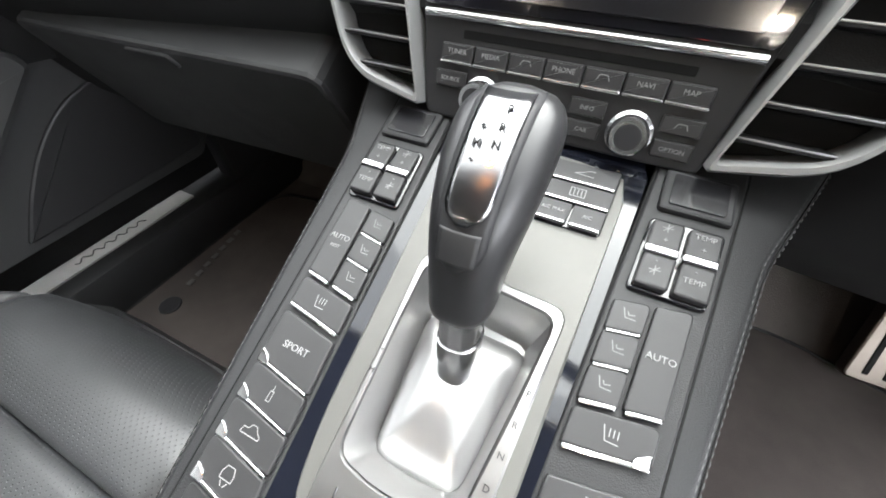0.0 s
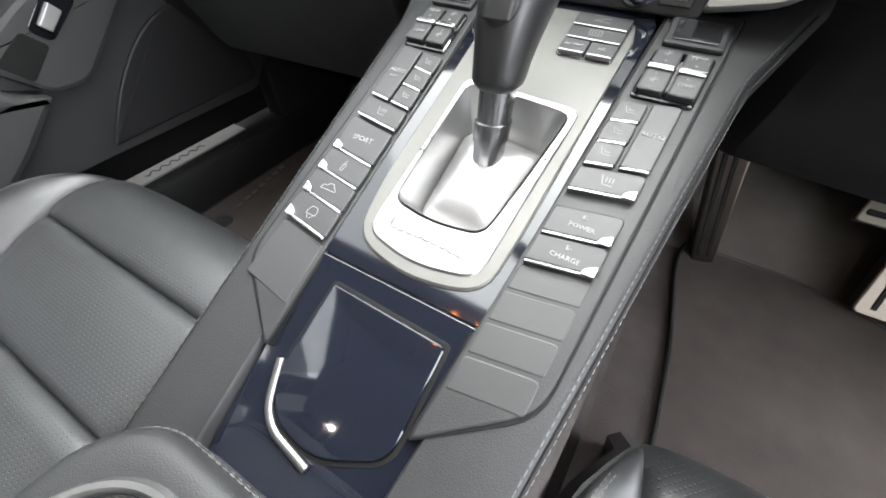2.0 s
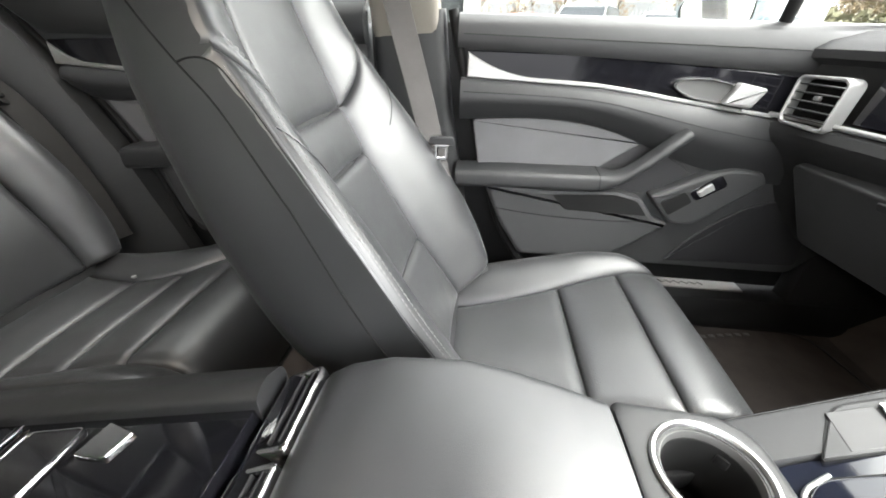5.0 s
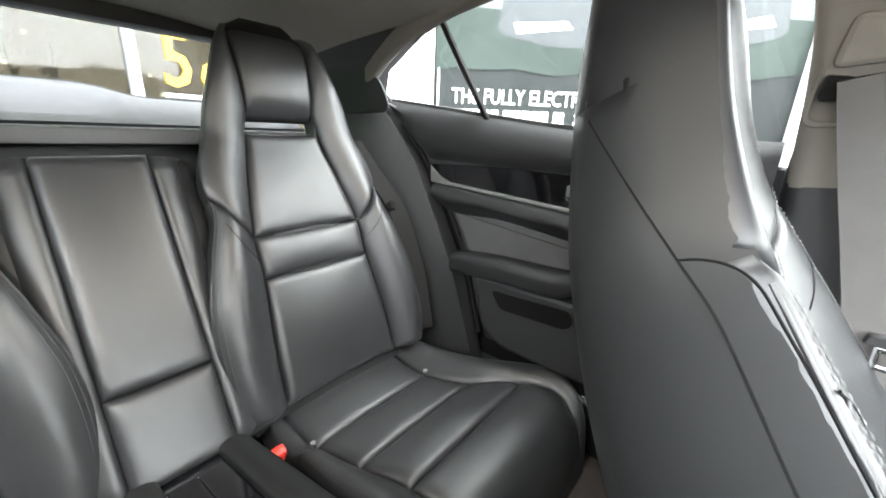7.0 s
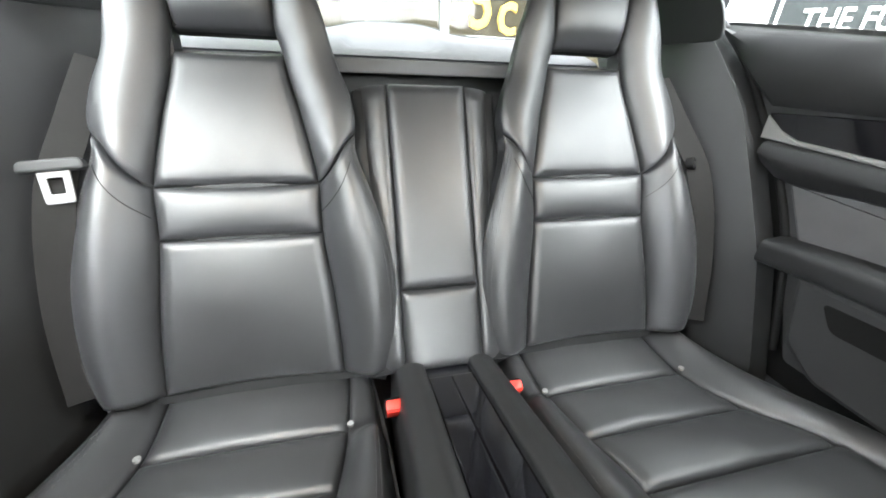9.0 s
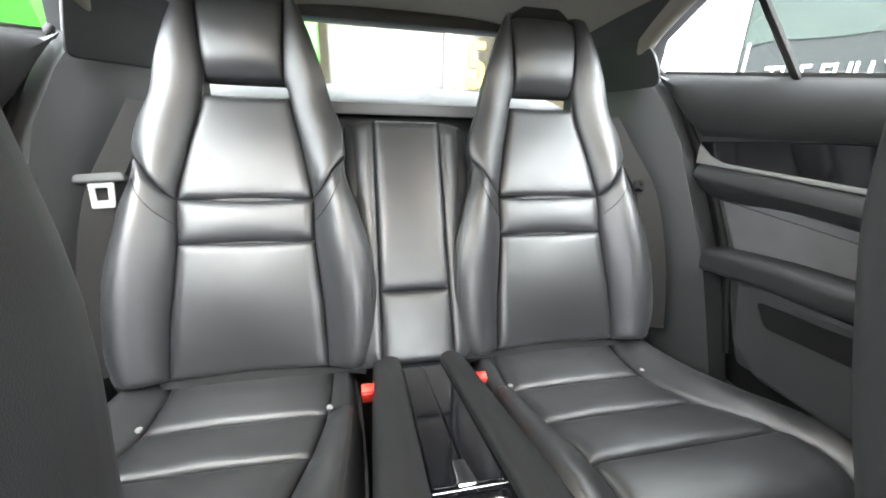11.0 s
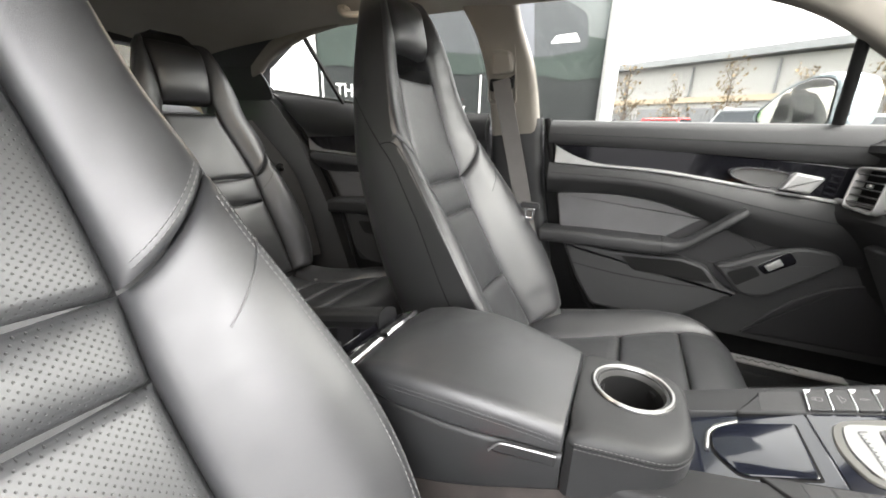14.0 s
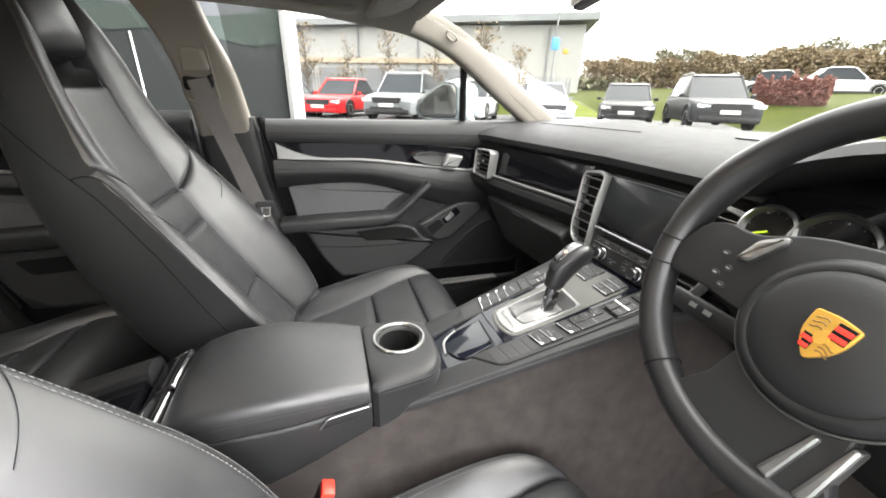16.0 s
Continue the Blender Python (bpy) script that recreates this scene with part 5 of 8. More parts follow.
structure(box("firewall", (0, 1.02, 0.55), (1.5, 0.06, 0.8), CARPET, None, 0), "dark carpeted footwell bulkhead", "wall")
ramp = slab("footwell_ramp", [(0.72, 0.18), (1.0, 0.18), (1.0, 0.42)], fr((-0.74, 0, 0), (0, 1, 0), (0, 0, 1)), 1.48, CARPET, None, 0.001)
structure(ramp, "sloping carpeted toe board", "floor")
structure(box("luggage_wall", (0, -1.66, 0.523), (1.4, 0.05, 0.80), SHELL, None, 0.01), "dark trim behind the rear backrests", "wall")
for sx, nm in ((-1, "left"), (1, "right")):
    structure(box("kick_panel_" + nm, (sx * 0.76, 0.80, 0.55), (0.06, 0.46, 0.74), SOFT, None, 0.01), "dark kick panel at the side of the footwell", "trim")
lining = slab("door_aperture_lining", rounded([(-0.46, 0.25), (0.66, 0.25), (0.66, 0.50), (-0.12, 0.50), (-0.27, 0.60), (-0.34, 0.94), (-0.44, 0.94)], 0.01), fr((-0.813, 0, 0), (0, 1, 0), (0, 0, 1)), 0.004, RUBBER, None, 0.002)
structure(lining, "black rubber-lined door opening", "door frame")
for sx, nm in ((-1, "left"), (1, "right")):
    lin = slab("rear_aperture_lining_" + nm, rounded([(-1.70, 0.20), (-0.46, 0.20), (-0.46, 0.93), (-1.0, 0.95), (-1.52, 1.03), (-1.70, 1.03)], 0.01), fr((sx * 0.792, 0, 0), (0, 1, 0), (0, 0, 1)), 0.004, RUBBER, None, 0.001)
    structure(lin, "black rubber-lined rear door opening", "door frame")
# mats
for sx, lab in ((-1, "black passenger floor mat with grey edging"), (1, "black driver floor mat with grey edging")):
    mt = thing("floor_mat", lab, "floor mat", "floor mats")
    if sx < 0:
        o = rounded([(-0.165, 0.10), (-0.722, 0.10), (-0.722, 0.66), (-0.20, 0.72)], 0.07, 6)
    else:
        o = rounded([(0.277, 0.10), (0.722, 0.10), (0.722, 0.66), (0.46, 0.745), (0.262, 0.745), (0.252, 0.67), (0.274, 0.45)], [0.05, 0.07, 0.07, 0.05, 0.01, 0.04, 0.06], 6)
    FM = fr((0, 0, 0.190), (1, 0, 0), (0, 1, 0))
    slab("mat", o, FM, 0.010, MAT, mt, 0.003)
    sweep("edging", [Vector((p[0], p[1], 0.199)) for p in o], 0.004, DARKPLAST, mt, closed=True, seg=6)
    slab("fixing", [(sx * 0.655 + 0.022 * math.cos(a), 0.275 + 0.022 * math.sin(a)) for a in [i * math.pi / 8 for i in range(16)]], FM, 0.014, DARKPLAST, mt, 0.003)
    if sx == -1:
        for i in range(7):
            box("name_bar", (-0.668 - 0.005 * i, 0.335 + 0.026 * i, 0.2013), (0.012, 0.016, 0.002), BELT, mt, 0.0005)
# pedals
pd = thing("pedal_set", "brushed metal pedals and footrest with dark ribs", "pedals")
TF = fr((0.262, 0.728, 0.335), (1, 0.12, 0.24), (-0.065, 0.03, 0.27))
slab("footrest", rounded([(-0.021, -0.142), (0.020, -0.142), (0.030, 0.145), (-0.026, 0.145)], 0.008), TF, 0.012, PEDALMETAL, pd, 0.004, "brushed metal footrest", down=0.03)
for dx in (-0.010, 0.006):
    slab("rubber_rib", rounded([(dx - 0.003, -0.125), (dx + 0.003, -0.125), (dx + 0.004, 0.13), (dx - 0.004, 0.13)], 0.002), TF, 0.014, RUBBER, pd, 0.001)
BF = fr((0.503, 0.765, 0.385), (1, 0, 0), (0, 0.5, 0.86))
slab("brake", rounded([(-0.055, -0.035), (0.055, -0.035), (0.05, 0.035), (-0.05, 0.035)], 0.008), BF, 0.012, PEDALMETAL, pd, 0.004, "brushed metal brake pedal")
for dz in (-0.015, 0.012):
    slab("rubber_rib", rounded([(-0.045, dz - 0.005), (0.045, dz - 0.005), (0.045, dz + 0.005), (-0.045, dz + 0.005)], 0.003), BF, 0.014, RUBBER, pd, 0.001)
HF = fr((0.58, 0.735, 0.29), (1, 0, 0), (0, 0.55, 0.84))
slab("throttle", rounded([(-0.055, -0.085), (0.04, -0.085), (0.035, 0.10), (-0.045, 0.10)], 0.014), HF, 0.012, PEDALMETAL, pd, 0.004, "brushed metal throttle pedal", down=0.012)
for dx in (-0.028, 0.0, 0.022):
    slab("rubber_rib", rounded([(dx - 0.004, -0.07), (dx + 0.004, -0.07), (dx + 0.004, 0.08), (dx - 0.004, 0.08)], 0.003), HF, 0.014, RUBBER, pd, 0.001)
sweep("pedal_arm", [(0.487, 0.77, 0.395), (0.487, 0.82, 0.5), (0.487, 0.90, 0.62)], 0.01, DARKPLAST, pd)

# headliner
ROOFZ = table([(-2.0, 1.175), (-1.75, 1.205), (-1.5, 1.245), (-1.1, 1.275), (-0.7, 1.285), (-0.3, 1.28), (-0.05, 1.255), (0.06, 1.235)])
ROOFW = table([(-2.0, 0.50), (-1.5, 0.575), (-1.1, 0.59), (-0.5, 0.60), (-0.1, 0.58), (0.06, 0.555)])


def roof_pt(a, y, lift=0.0):
    w = ROOFW(y) + lift * 0.5
    x = w * a
    return Vector((x, y, ROOFZ(y) + lift - 0.055 * abs(a) ** 2.6))


V, F = [], []
nx, ny = 20, 36
for L in (0.0, 0.07):
    for i in range(ny + 1):
        y = -1.75 + 1.80 * i / ny
        for j in range(nx + 1):
            V.append(roof_pt(-1 + 2 * j / nx, y, L))
k = (nx + 1) * (ny + 1)
for i in range(ny):
    for j in range(nx):
        q = i * (nx + 1) + j
        F.append((q, q + 1, q + nx + 2, q + nx + 1))
        F.append((k + q, k + q + nx + 1, k + q + nx + 2, k + q + 1))
edge = [j for j in range(nx + 1)] + [i * (nx + 1) + nx for i in range(1, ny + 1)] + [ny * (nx + 1) + j for j in range(nx - 1, -1, -1)] + [i * (nx + 1) for i in range(ny - 1, 0, -1)]
for a, b in zip(edge, edge[1:] + edge[:1]):
    F.append((a, b, k + b, k + a))
structure(make("ceiling", V, F, LINER), "grey-brown fabric headliner", "ceiling")


def beam(name, keys, sec, mat, label, n=8, cat="pillar"):
    """A pillar: rounded sections along a line; sec gives (width along the car, depth across) at each key."""
    pts = curve_pts([k[:3] for k in keys], n)
    ws = table([(i / (len(keys) - 1), s[0]) for i, s in enumerate(sec)])
    ds = table([(i / (len(keys) - 1), s[1]) for i, s in enumerate(sec)])
    rings = []
    for i, p in enumerate(pts):
        u = i / (len(pts) - 1)
        t = (pts[min(i + 1, len(pts) - 1)] - pts[max(i - 1, 0)]).normalized()
        across = Vector((1, 0, 0))
        along = across.cross(t).normalized()
        across = t.cross(along).normalized()
        o = rounded([(-ws(u) / 2, -ds(u) / 2), (ws(u) / 2, -ds(u) / 2), (ws(u) / 2, ds(u) / 2), (-ws(u) / 2, ds(u) / 2)], min(ws(u), ds(u)) * 0.4, 4)
        rings.append([p + along * q[0] + across * q[1] for q in o])
    return structure(loft(name, rings, mat), label, cat)


for sx, nm in ((-1, "left"), (1, "right")):
    beam("pillar_a_" + nm, [(sx * 0.775, 0.64, 0.925), (sx * 0.70, 0.40, 1.065), (sx * 0.62, 0.19, 1.185), (sx * 0.578, 0.0, 1.235), (sx * 0.575, -0.22, 1.258), (sx * 0.582, -0.42, 1.262)],
         [(0.10, 0.05), (0.085, 0.05), (0.08, 0.05), (0.07, 0.05), (0.05, 0.045), (0.045, 0.04)], PILLAR, "beige-grey fabric windscreen pillar trim")
    beam("pillar_b_" + nm, [(sx * 0.735, -0.47, 0.90), (sx * 0.695, -0.485, 1.06), (sx * 0.645, -0.515, 1.18), (sx * 0.60, -0.54, 1.265)],
         [(0.15, 0.05), (0.14, 0.05), (0.125, 0.05), (0.15, 0.05)], PILLAR, "beige-grey fabric door pillar trim")
    beam("pillar_b_lower_" + nm, [(sx * 0.755, -0.40, 0.22), (sx * 0.755, -0.42, 0.5), (sx * 0.745, -0.455, 0.75), (sx * 0.733, -0.47, 0.957)],
         [(0.22, 0.06), (0.19, 0.06), (0.17, 0.06), (0.156, 0.058)], SOFT, "dark lower door pillar trim")
    beam("roof_rail_" + nm, [(sx * 0.588, -0.40, 1.262), (sx * 0.59, -0.7, 1.262), (sx * 0.588, -1.0, 1.25), (sx * 0.60, -1.25, 1.215), (sx * 0.63, -1.42, 1.165), (sx * 0.66, -1.53, 1.11), (sx * 0.672, -1.55, 1.065)],
         [(0.045, 0.035)] * 4 + [(0.05, 0.035), (0.05, 0.04), (0.05, 0.04)], PILLAR, "pale rail above the rear side window", cat="roof rail")
    # quarter trim behind the rear door, to the tailgate
    rows = []
    for z, yf, yb, xf, xb in ((0.20, -1.08, -1.66, 0.70, 0.60), (0.42, -1.14, -1.66, 0.685, 0.60), (0.60, -1.20, -1.66, 0.68, 0.60), (0.75, -1.28, -1.68, 0.68, 0.60), (0.88, -1.36, -1.74, 0.69, 0.60), (0.98, -1.45, -1.80, 0.69, 0.595), (1.06, -1.53, -1.86, 0.68, 0.585), (1.13, -1.48, -1.84, 0.648, 0.565), (1.20, -1.31, -1.80, 0.612, 0.535), (1.25, -1.10, -1.78, 0.592, 0.52)):
        row = []
        for j in range(9):
            u = j / 8
            x = xf + (xb - xf) * u - 0.012 * math.sin(math.pi * u)
            row.append(Vector((sx * x, yf + (yb - yf) * u, z)))
        row += [Vector((p.x + sx * 0.05, p.y, p.z)) for p in reversed(row)]
        rows.append(row)
    structure(loft("quarter_trim_" + nm, rows, SOFTGREY), "dark grey quarter trim beside the rear seat", "trim")
    q = rounded([(-0.14, -0.075), (0.155, -0.065), (0.14, 0.01), (0.09, 0.07), (-0.14, 0.10)], 0.03, 5)
    cv = thing("quarter_cover", "smooth dark cover panel in the quarter trim", "panel")
    slab("cover", [(sx * p[0], p[1]) for p in q] if sx == 1 else q, fr((sx * 0.627, -1.60, 1.08), (-0.275, -sx * 0.96, 0), (0.25 * -sx, 0, 1)), 0.006, SOFT, cv, 0.003)
# windscreen header, rear header, tail
structure(box("roof_header", (0, 0.05, 1.238), (1.10, 0.06, 0.05), LINER, None, 0.015), "fabric windscreen header", "roof header")
structure(box("rear_header", (0, -1.77, 1.195), (1.02, 0.07, 0.05), DARKPLAST, None, 0.015), "dark trim above the rear window", "roof header")
# parcel shelf: pale strip with the rear spoiler hump beyond
structure(box("parcel_shelf", (0, -1.66, 0.935), (1.16, 0.22, 0.03), LIGHTGREY, None, 0.006), "light grey parcel shelf edge", "shelf")
SILL_Y = (-1.765, -1.78, -1.82, -1.86, -1.90, -1.94, -1.98, -2.02, -2.05, -2.09, -2.12)


def sill_z(x, y):
    """A sill that rises to the rear window, with a hump in its middle and a hollow before it."""
    u = (-1.765 - y) / 0.285
    z = 0.957 + 0.072 * min(1.0, u) ** 0.8 - 0.025 * max(0.0, u - 1.0)
    z += 0.028 * math.exp(-(x / 0.17) ** 4) * min(1.0, max(0.0, (u - 0.35) / 0.5))
    hollow = 0.5 - 0.5 * math.tanh((abs(x - 0.02) - 0.125) / 0.018)
    return z - 0.030 * hollow * math.exp(-((y + 1.90) / 0.055) ** 2)


V, F = [], []
NX, NY = 80, len(SILL_Y)
for i in range(NX + 1):
    x = -0.58 + 1.16 * i / NX
    V += [(x, y, sill_z(x, y)) for y in SILL_Y] + [(x, -2.14, 0.93), (x, -1.80, 0.92)]
K = NY + 2
for i in range(NX):
    for j in range(K):
        F.append((i * K + j, (i + 1) * K + j, (i + 1) * K + (j + 1) % K, i * K + (j + 1) % K))
F += [tuple(range(K)), tuple(range(NX * K, (NX + 1) * K))]
structure(make("tailgate_sill", V, F, SILLGREY), "grey tailgate sill with a shallow hump and hollow", "trim")
sweep_s = sweep("tailgate_seal", [(-0.58 + 1.16 * i / 60, -2.075, sill_z(-0.58 + 1.16 * i / 60, -2.06) + 0.002) for i in range(61)], 0.004, RUBBER)
structure(sweep_s, "black rubber seal under the rear window", "trim")


def pane(name, pts, label):
    """A thin sheet of car glass with a real thickness."""
    P = [Vector(p) for p in pts]
    n = (P[1] - P[0]).cross(P[2] - P[0]).normalized() * 0.004
    k = len(P)
    F = [tuple(range(k)), tuple(range(2 * k - 1, k - 1, -1))] + [(i, (i + 1) % k, k + (i + 1) % k, k + i) for i in range(k)]
    ob = make(name, P + [p + n for p in P], F, GLASS, None, smooth=False)
    ob.visible_shadow = False
    return structure(ob, label, "window")


pane("window_1", [(-0.745, -0.42, 0.93), (-0.745, 0.62, 0.93), (-0.61, 0.18, 1.20), (-0.61, -0.42, 1.27)], "clear front passenger door window")
pane("window_2", [(-0.735, -1.55, 0.98), (-0.735, -0.5, 0.93), (-0.61, -0.5, 1.27), (-0.61, -1.25, 1.24)], "clear rear passenger door window")
pane("window_3", [(-0.72, 0.95, 0.94), (0.72, 0.95, 0.94), (0.56, 0.06, 1.25), (-0.56, 0.06, 1.25)], "clear windscreen")
pane("window_4", [(-0.56, -2.12, 0.98), (0.56, -2.12, 0.98), (0.50, -1.78, 1.20), (-0.50, -1.78, 1.20)], "clear rear window")
pane("window_5", [(0.735, -1.55, 0.98), (0.735, -0.5, 0.93), (0.61, -0.5, 1.27), (0.61, -1.25, 1.24)], "clear rear driver-side door window")


# ---- doors ----
DF_L = fr((-0.72, 0, 0), (0, 1, 0), (0, 0, 1))


def band_rings(ys, hi_f, lo_f):
    """Sections of a padded band whose lower half turns in under itself."""
    rings = []
    for y in ys:
        hi, lo = hi_f(y), lo_f(y)
        k = hi - lo
        rings.append([DF_L @ Vector((y, z, d)) for z, d in ((hi, 0.0), (hi, 0.020), (hi - 0.10 * k, 0.030), (hi - 0.35 * k, 0.037), (hi - 0.52 * k, 0.037), (hi - 0.60 * k, 0.033), (lo + 0.05 * k, 0.017), (lo, 0.012), (lo, 0.0))])
    return rings


def door_front():
    t = thing("passenger_door", "closed dark passenger door with chrome-edged decor and grey insert", "car door")
    D = lambda d=0.0: DF_L @ Matrix.Translation((0, 0, d))
    slab("door_panel", rounded([(-0.362, 0.945), (-0.318, 0.75), (-0.262, 0.56), (-0.232, 0.49), (-0.18, 0.42), (-0.10, 0.40), (0.52, 0.40), (0.60, 0.5), (0.55, 0.945)], 0.012), D(), 0.002, SOFTGREY, t, 0.001, down=0.05)
    # upper pad along the window
    rings = []
    for y in [-0.362 + 0.86 * i / 12 for i in range(13)]:
        lo = 0.893 - 0.03 * (y + 0.36) / 0.86
        rings.append([DF_L @ Vector((y, z, d)) for z, d in ((lo, 0.0), (lo, 0.016), (lo + 0.015, 0.024), (0.935, 0.020), (0.952, 0.006), (0.957, -0.015), (0.95, -0.03))])
    loft("upper_pad", rings, SOFT, t)
    sweep("pad_seam", [DF_L @ Vector((-0.35 + 0.84 * i / 20, 0.918 - 0.012 * i / 20, 0.0246)) for i in range(21)], 0.0008, RUBBER, t, seg=5)
    dec_t = table([(-0.36, 0.888), (-0.09, 0.886), (0.10, 0.876), (0.25, 0.868), (0.36, 0.857)])
    dec_b = table([(-0.36, 0.842), (-0.20, 0.836), (-0.05, 0.829), (0.13, 0.806), (0.33, 0.782), (0.40, 0.776)])
    ys = [-0.340 + 0.692 * i / 40 for i in range(41)]
    slab("decor_strip", rounded([(y, dec_t(y)) for y in ys] + [(y, dec_b(y)) for y in reversed(ys)], [0.0] * 40 + [0.014] + [0.0] * 41), D(), 0.012, DECOR, t, 0.002, "piano-black decor strip")
    # satin line that widens into a blade at the rear
    def blade(y):
        u = min(1, max(0, (y + 0.340) / 0.15))
        return dec_b(y) + 0.004 + (dec_t(y) - dec_b(y) - 0.006) * (1 - u) ** 2.2
    slab("chrome_trim", [(y, dec_b(y) - 0.005) for y in ys] + [(y, blade(y)) for y in reversed(ys)], D(), 0.017, TRIMMETAL, t, 0.003, "satin chrome trim line")
    # handle bowl and lever
    hc = Vector((0.168, 0.829))
    hb = [Vector((hc.x + 0.080 * math.cos(a), hc.y + 0.023 * math.sin(a) - 0.010 * math.cos(a))) for a in [2 * math.pi * i / 32 for i in range(32)]]
    hi_ = [hc + Vector(((p.x - hc.x) * 0.90, (p.y - hc.y) * 0.80)) for p in hb]
    ring_slab("handle_ring", hb, hi_, D(0.012), 0.010, CHROME, t)
    slab("handle_bowl", hi_, D(0.012), 0.0015, SATINDARK, t, 0.0005)
    slab("handle_lever", rounded([(0.192, 0.805), (0.248, 0.799), (0.270, 0.838), (0.214, 0.848)], [0.008, 0.004, 0.008, 0.008]), D(0.014), 0.022, TRIMMETAL, t, 0.006, "satin metal door lever")
    # leather band below the decor
    band_lo = table([(-0.36, 0.748), (-0.17, 0.757), (-0.05, 0.748), (0.06, 0.714), (0.18, 0.672), (0.34, 0.640), (0.60, 0.625)])
    loft("leather_band", band_rings([-0.352 + 0.95 * i / 30 for i in range(31)], lambda y: dec_b(min(y, 0.40)) - 0.006, band_lo), SOFT, t)
    sweep("band_seam", [DF_L @ Vector((y, dec_b(min(y, 0.40)) - 0.006 - 0.30 * (dec_b(min(y, 0.40)) - 0.006 - band_lo(y)), 0.0366)) for y in [-0.345 + 0.90 * i / 30 for i in range(31)]], 0.0008, RUBBER, t, seg=5)
    slab("suede_insert", rounded([(-0.322, 0.748), (-0.25, 0.757), (-0.17, 0.759), (-0.05, 0.750), (0.065, 0.714), (0.03, 0.690), (-0.035, 0.640), (-0.30, 0.630)], [0.004, 0.1, 0.1, 0.1, 0.006, 0.02, 0.02, 0.008], 5), D(), 0.011, ALCANTARA, t, 0.004, "grey suede insert")
    slab("grab_recess", rounded([(-0.04, 0.650), (0.028, 0.700), (0.068, 0.716), (0.17, 0.668), (0.195, 0.645), (0.10, 0.595), (-0.02, 0.595)], 0.012), D(), 0.0065, DARKPLAST, t, 0.002, "dark recess behind the pull")
    # armrest with the rising pull
    arm_k = [(-0.352, 0.622, 0.050), (-0.25, 0.628, 0.058), (-0.12, 0.630, 0.060), (-0.035, 0.632, 0.060), (0.015, 0.642, 0.060), (0.060, 0.676, 0.060), (0.110, 0.722, 0.057), (0.142, 0.748, 0.050)]
    pts = curve_pts([(-0.72 + d, y, z) for y, z, d in arm_k], 7)
    rings = []
    for i, p in enumerate(pts):
        u = i / (len(pts) - 1)
        k = min(1.0, max(0.0, (u - 0.42) / 0.22))
        h, w = 0.025 - 0.0125 * k, 0.058 - 0.036 * k
        tt = (pts[min(i + 1, len(pts) - 1)] - pts[max(i - 1, 0)]).normalized()
        up = Vector((1, 0, 0)).cross(tt).normalized()
        o = rounded([(-w, -h), (0.012, -h * 0.75), (0.012, h * 0.75), (-w, h)], [0.004, 0.011, 0.011, 0.004], 4)
        rings.append([p + Vector((1, 0, 0)) * q[0] + up * q[1] for q in o])
    loft("armrest", rings, SOFT, t, "padded armrest rising into a pull handle")
    for i in (7 * 3 + 1,):
        sweep("arm_seam", [p + (p - pts[i]) * 0.012 for p in rings[i]], 0.0009, RUBBER, t, closed=True, seg=5)
    # bin under the armrest; a flat black patch paints the shade of its opening
    slab("map_bin", rounded([(-0.285, 0.606), (-0.126, 0.600), (0.03, 0.606), (0.090, 0.590), (0.128, 0.545), (0.17, 0.530), (0.10, 0.470), (0.03, 0.42), (-0.18, 0.42), (-0.235, 0.50)], 0.010), D(), 0.040, SOFTGREY, t, 0.010)
    slab("pocket", rounded([(-0.120, 0.590), (0.024, 0.599), (0.078, 0.587), (0.110, 0.550), (-0.084, 0.553)], 0.008), D(), 0.0415, RUBBER, t, 0.0008, "flat black patch for the open bin's shade")
    sweep("bin_seam", [DF_L @ Vector(p) for p in curve_pts([(-0.250, 0.546, 0.0395), (-0.17, 0.537, 0.0400), (-0.09, 0.532, 0.0400), (0.03, 0.531, 0.0400), (0.12, 0.538, 0.0395)], 6)], 0.0012, RUBBER, t, seg=5)
    # switch panel rising towards the front
    slab("switch_panel", rounded([(0.105, 0.598), (0.172, 0.530), (0.225, 0.530), (0.352, 0.640), (0.335, 0.668), (0.268, 0.674), (0.20, 0.648), (0.14, 0.612)], [0.012, 0.014, 0.02, 0.014, 0.014, 0.02, 0.03, 0.01], 5), D(), 0.034, SOFTGREY, t, 0.008)
    # no hollow here: a black patch puts the well's shade into the colour
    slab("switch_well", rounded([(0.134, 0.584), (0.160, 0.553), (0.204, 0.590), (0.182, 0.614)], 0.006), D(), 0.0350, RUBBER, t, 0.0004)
    slab("switch_bezel", rounded([(0.190, 0.613), (0.210, 0.592), (0.268, 0.634), (0.246, 0.660)], 0.010), D(), 0.0350, GLOSS, t, 0.0006)
    slab("window_switch", rounded([(0.205, 0.616), (0.216, 0.604), (0.242, 0.625), (0.231, 0.639)], 0.003), D(), 0.0405, TRIMMETAL, t, 0.002, "silver window switch")
    # speaker swelling, coloured darker for the shade under the dashboard, and shut line
    slab("speaker_cover", rounded([(0.20, 0.415), (0.245, 0.480), (0.30, 0.540), (0.37, 0.588), (0.50, 0.605), (0.53, 0.42)], [0.01, 0.04, 0.04, 0.05, 0.02, 0.02], 5), D(), 0.006, DARKPLAST, t, 0.004, "speaker cover low in the door, darkened for the dashboard's shade")
    seal = curve_pts([(-0.372, 0.96, -0.004), (-0.350, 0.87, 0.0), (-0.312, 0.74, 0.0), (-0.258, 0.56, 0.0), (-0.232, 0.49, 0.0), (-0.187, 0.41, 0.0), (-0.13, 0.34, 0.0)], 6)
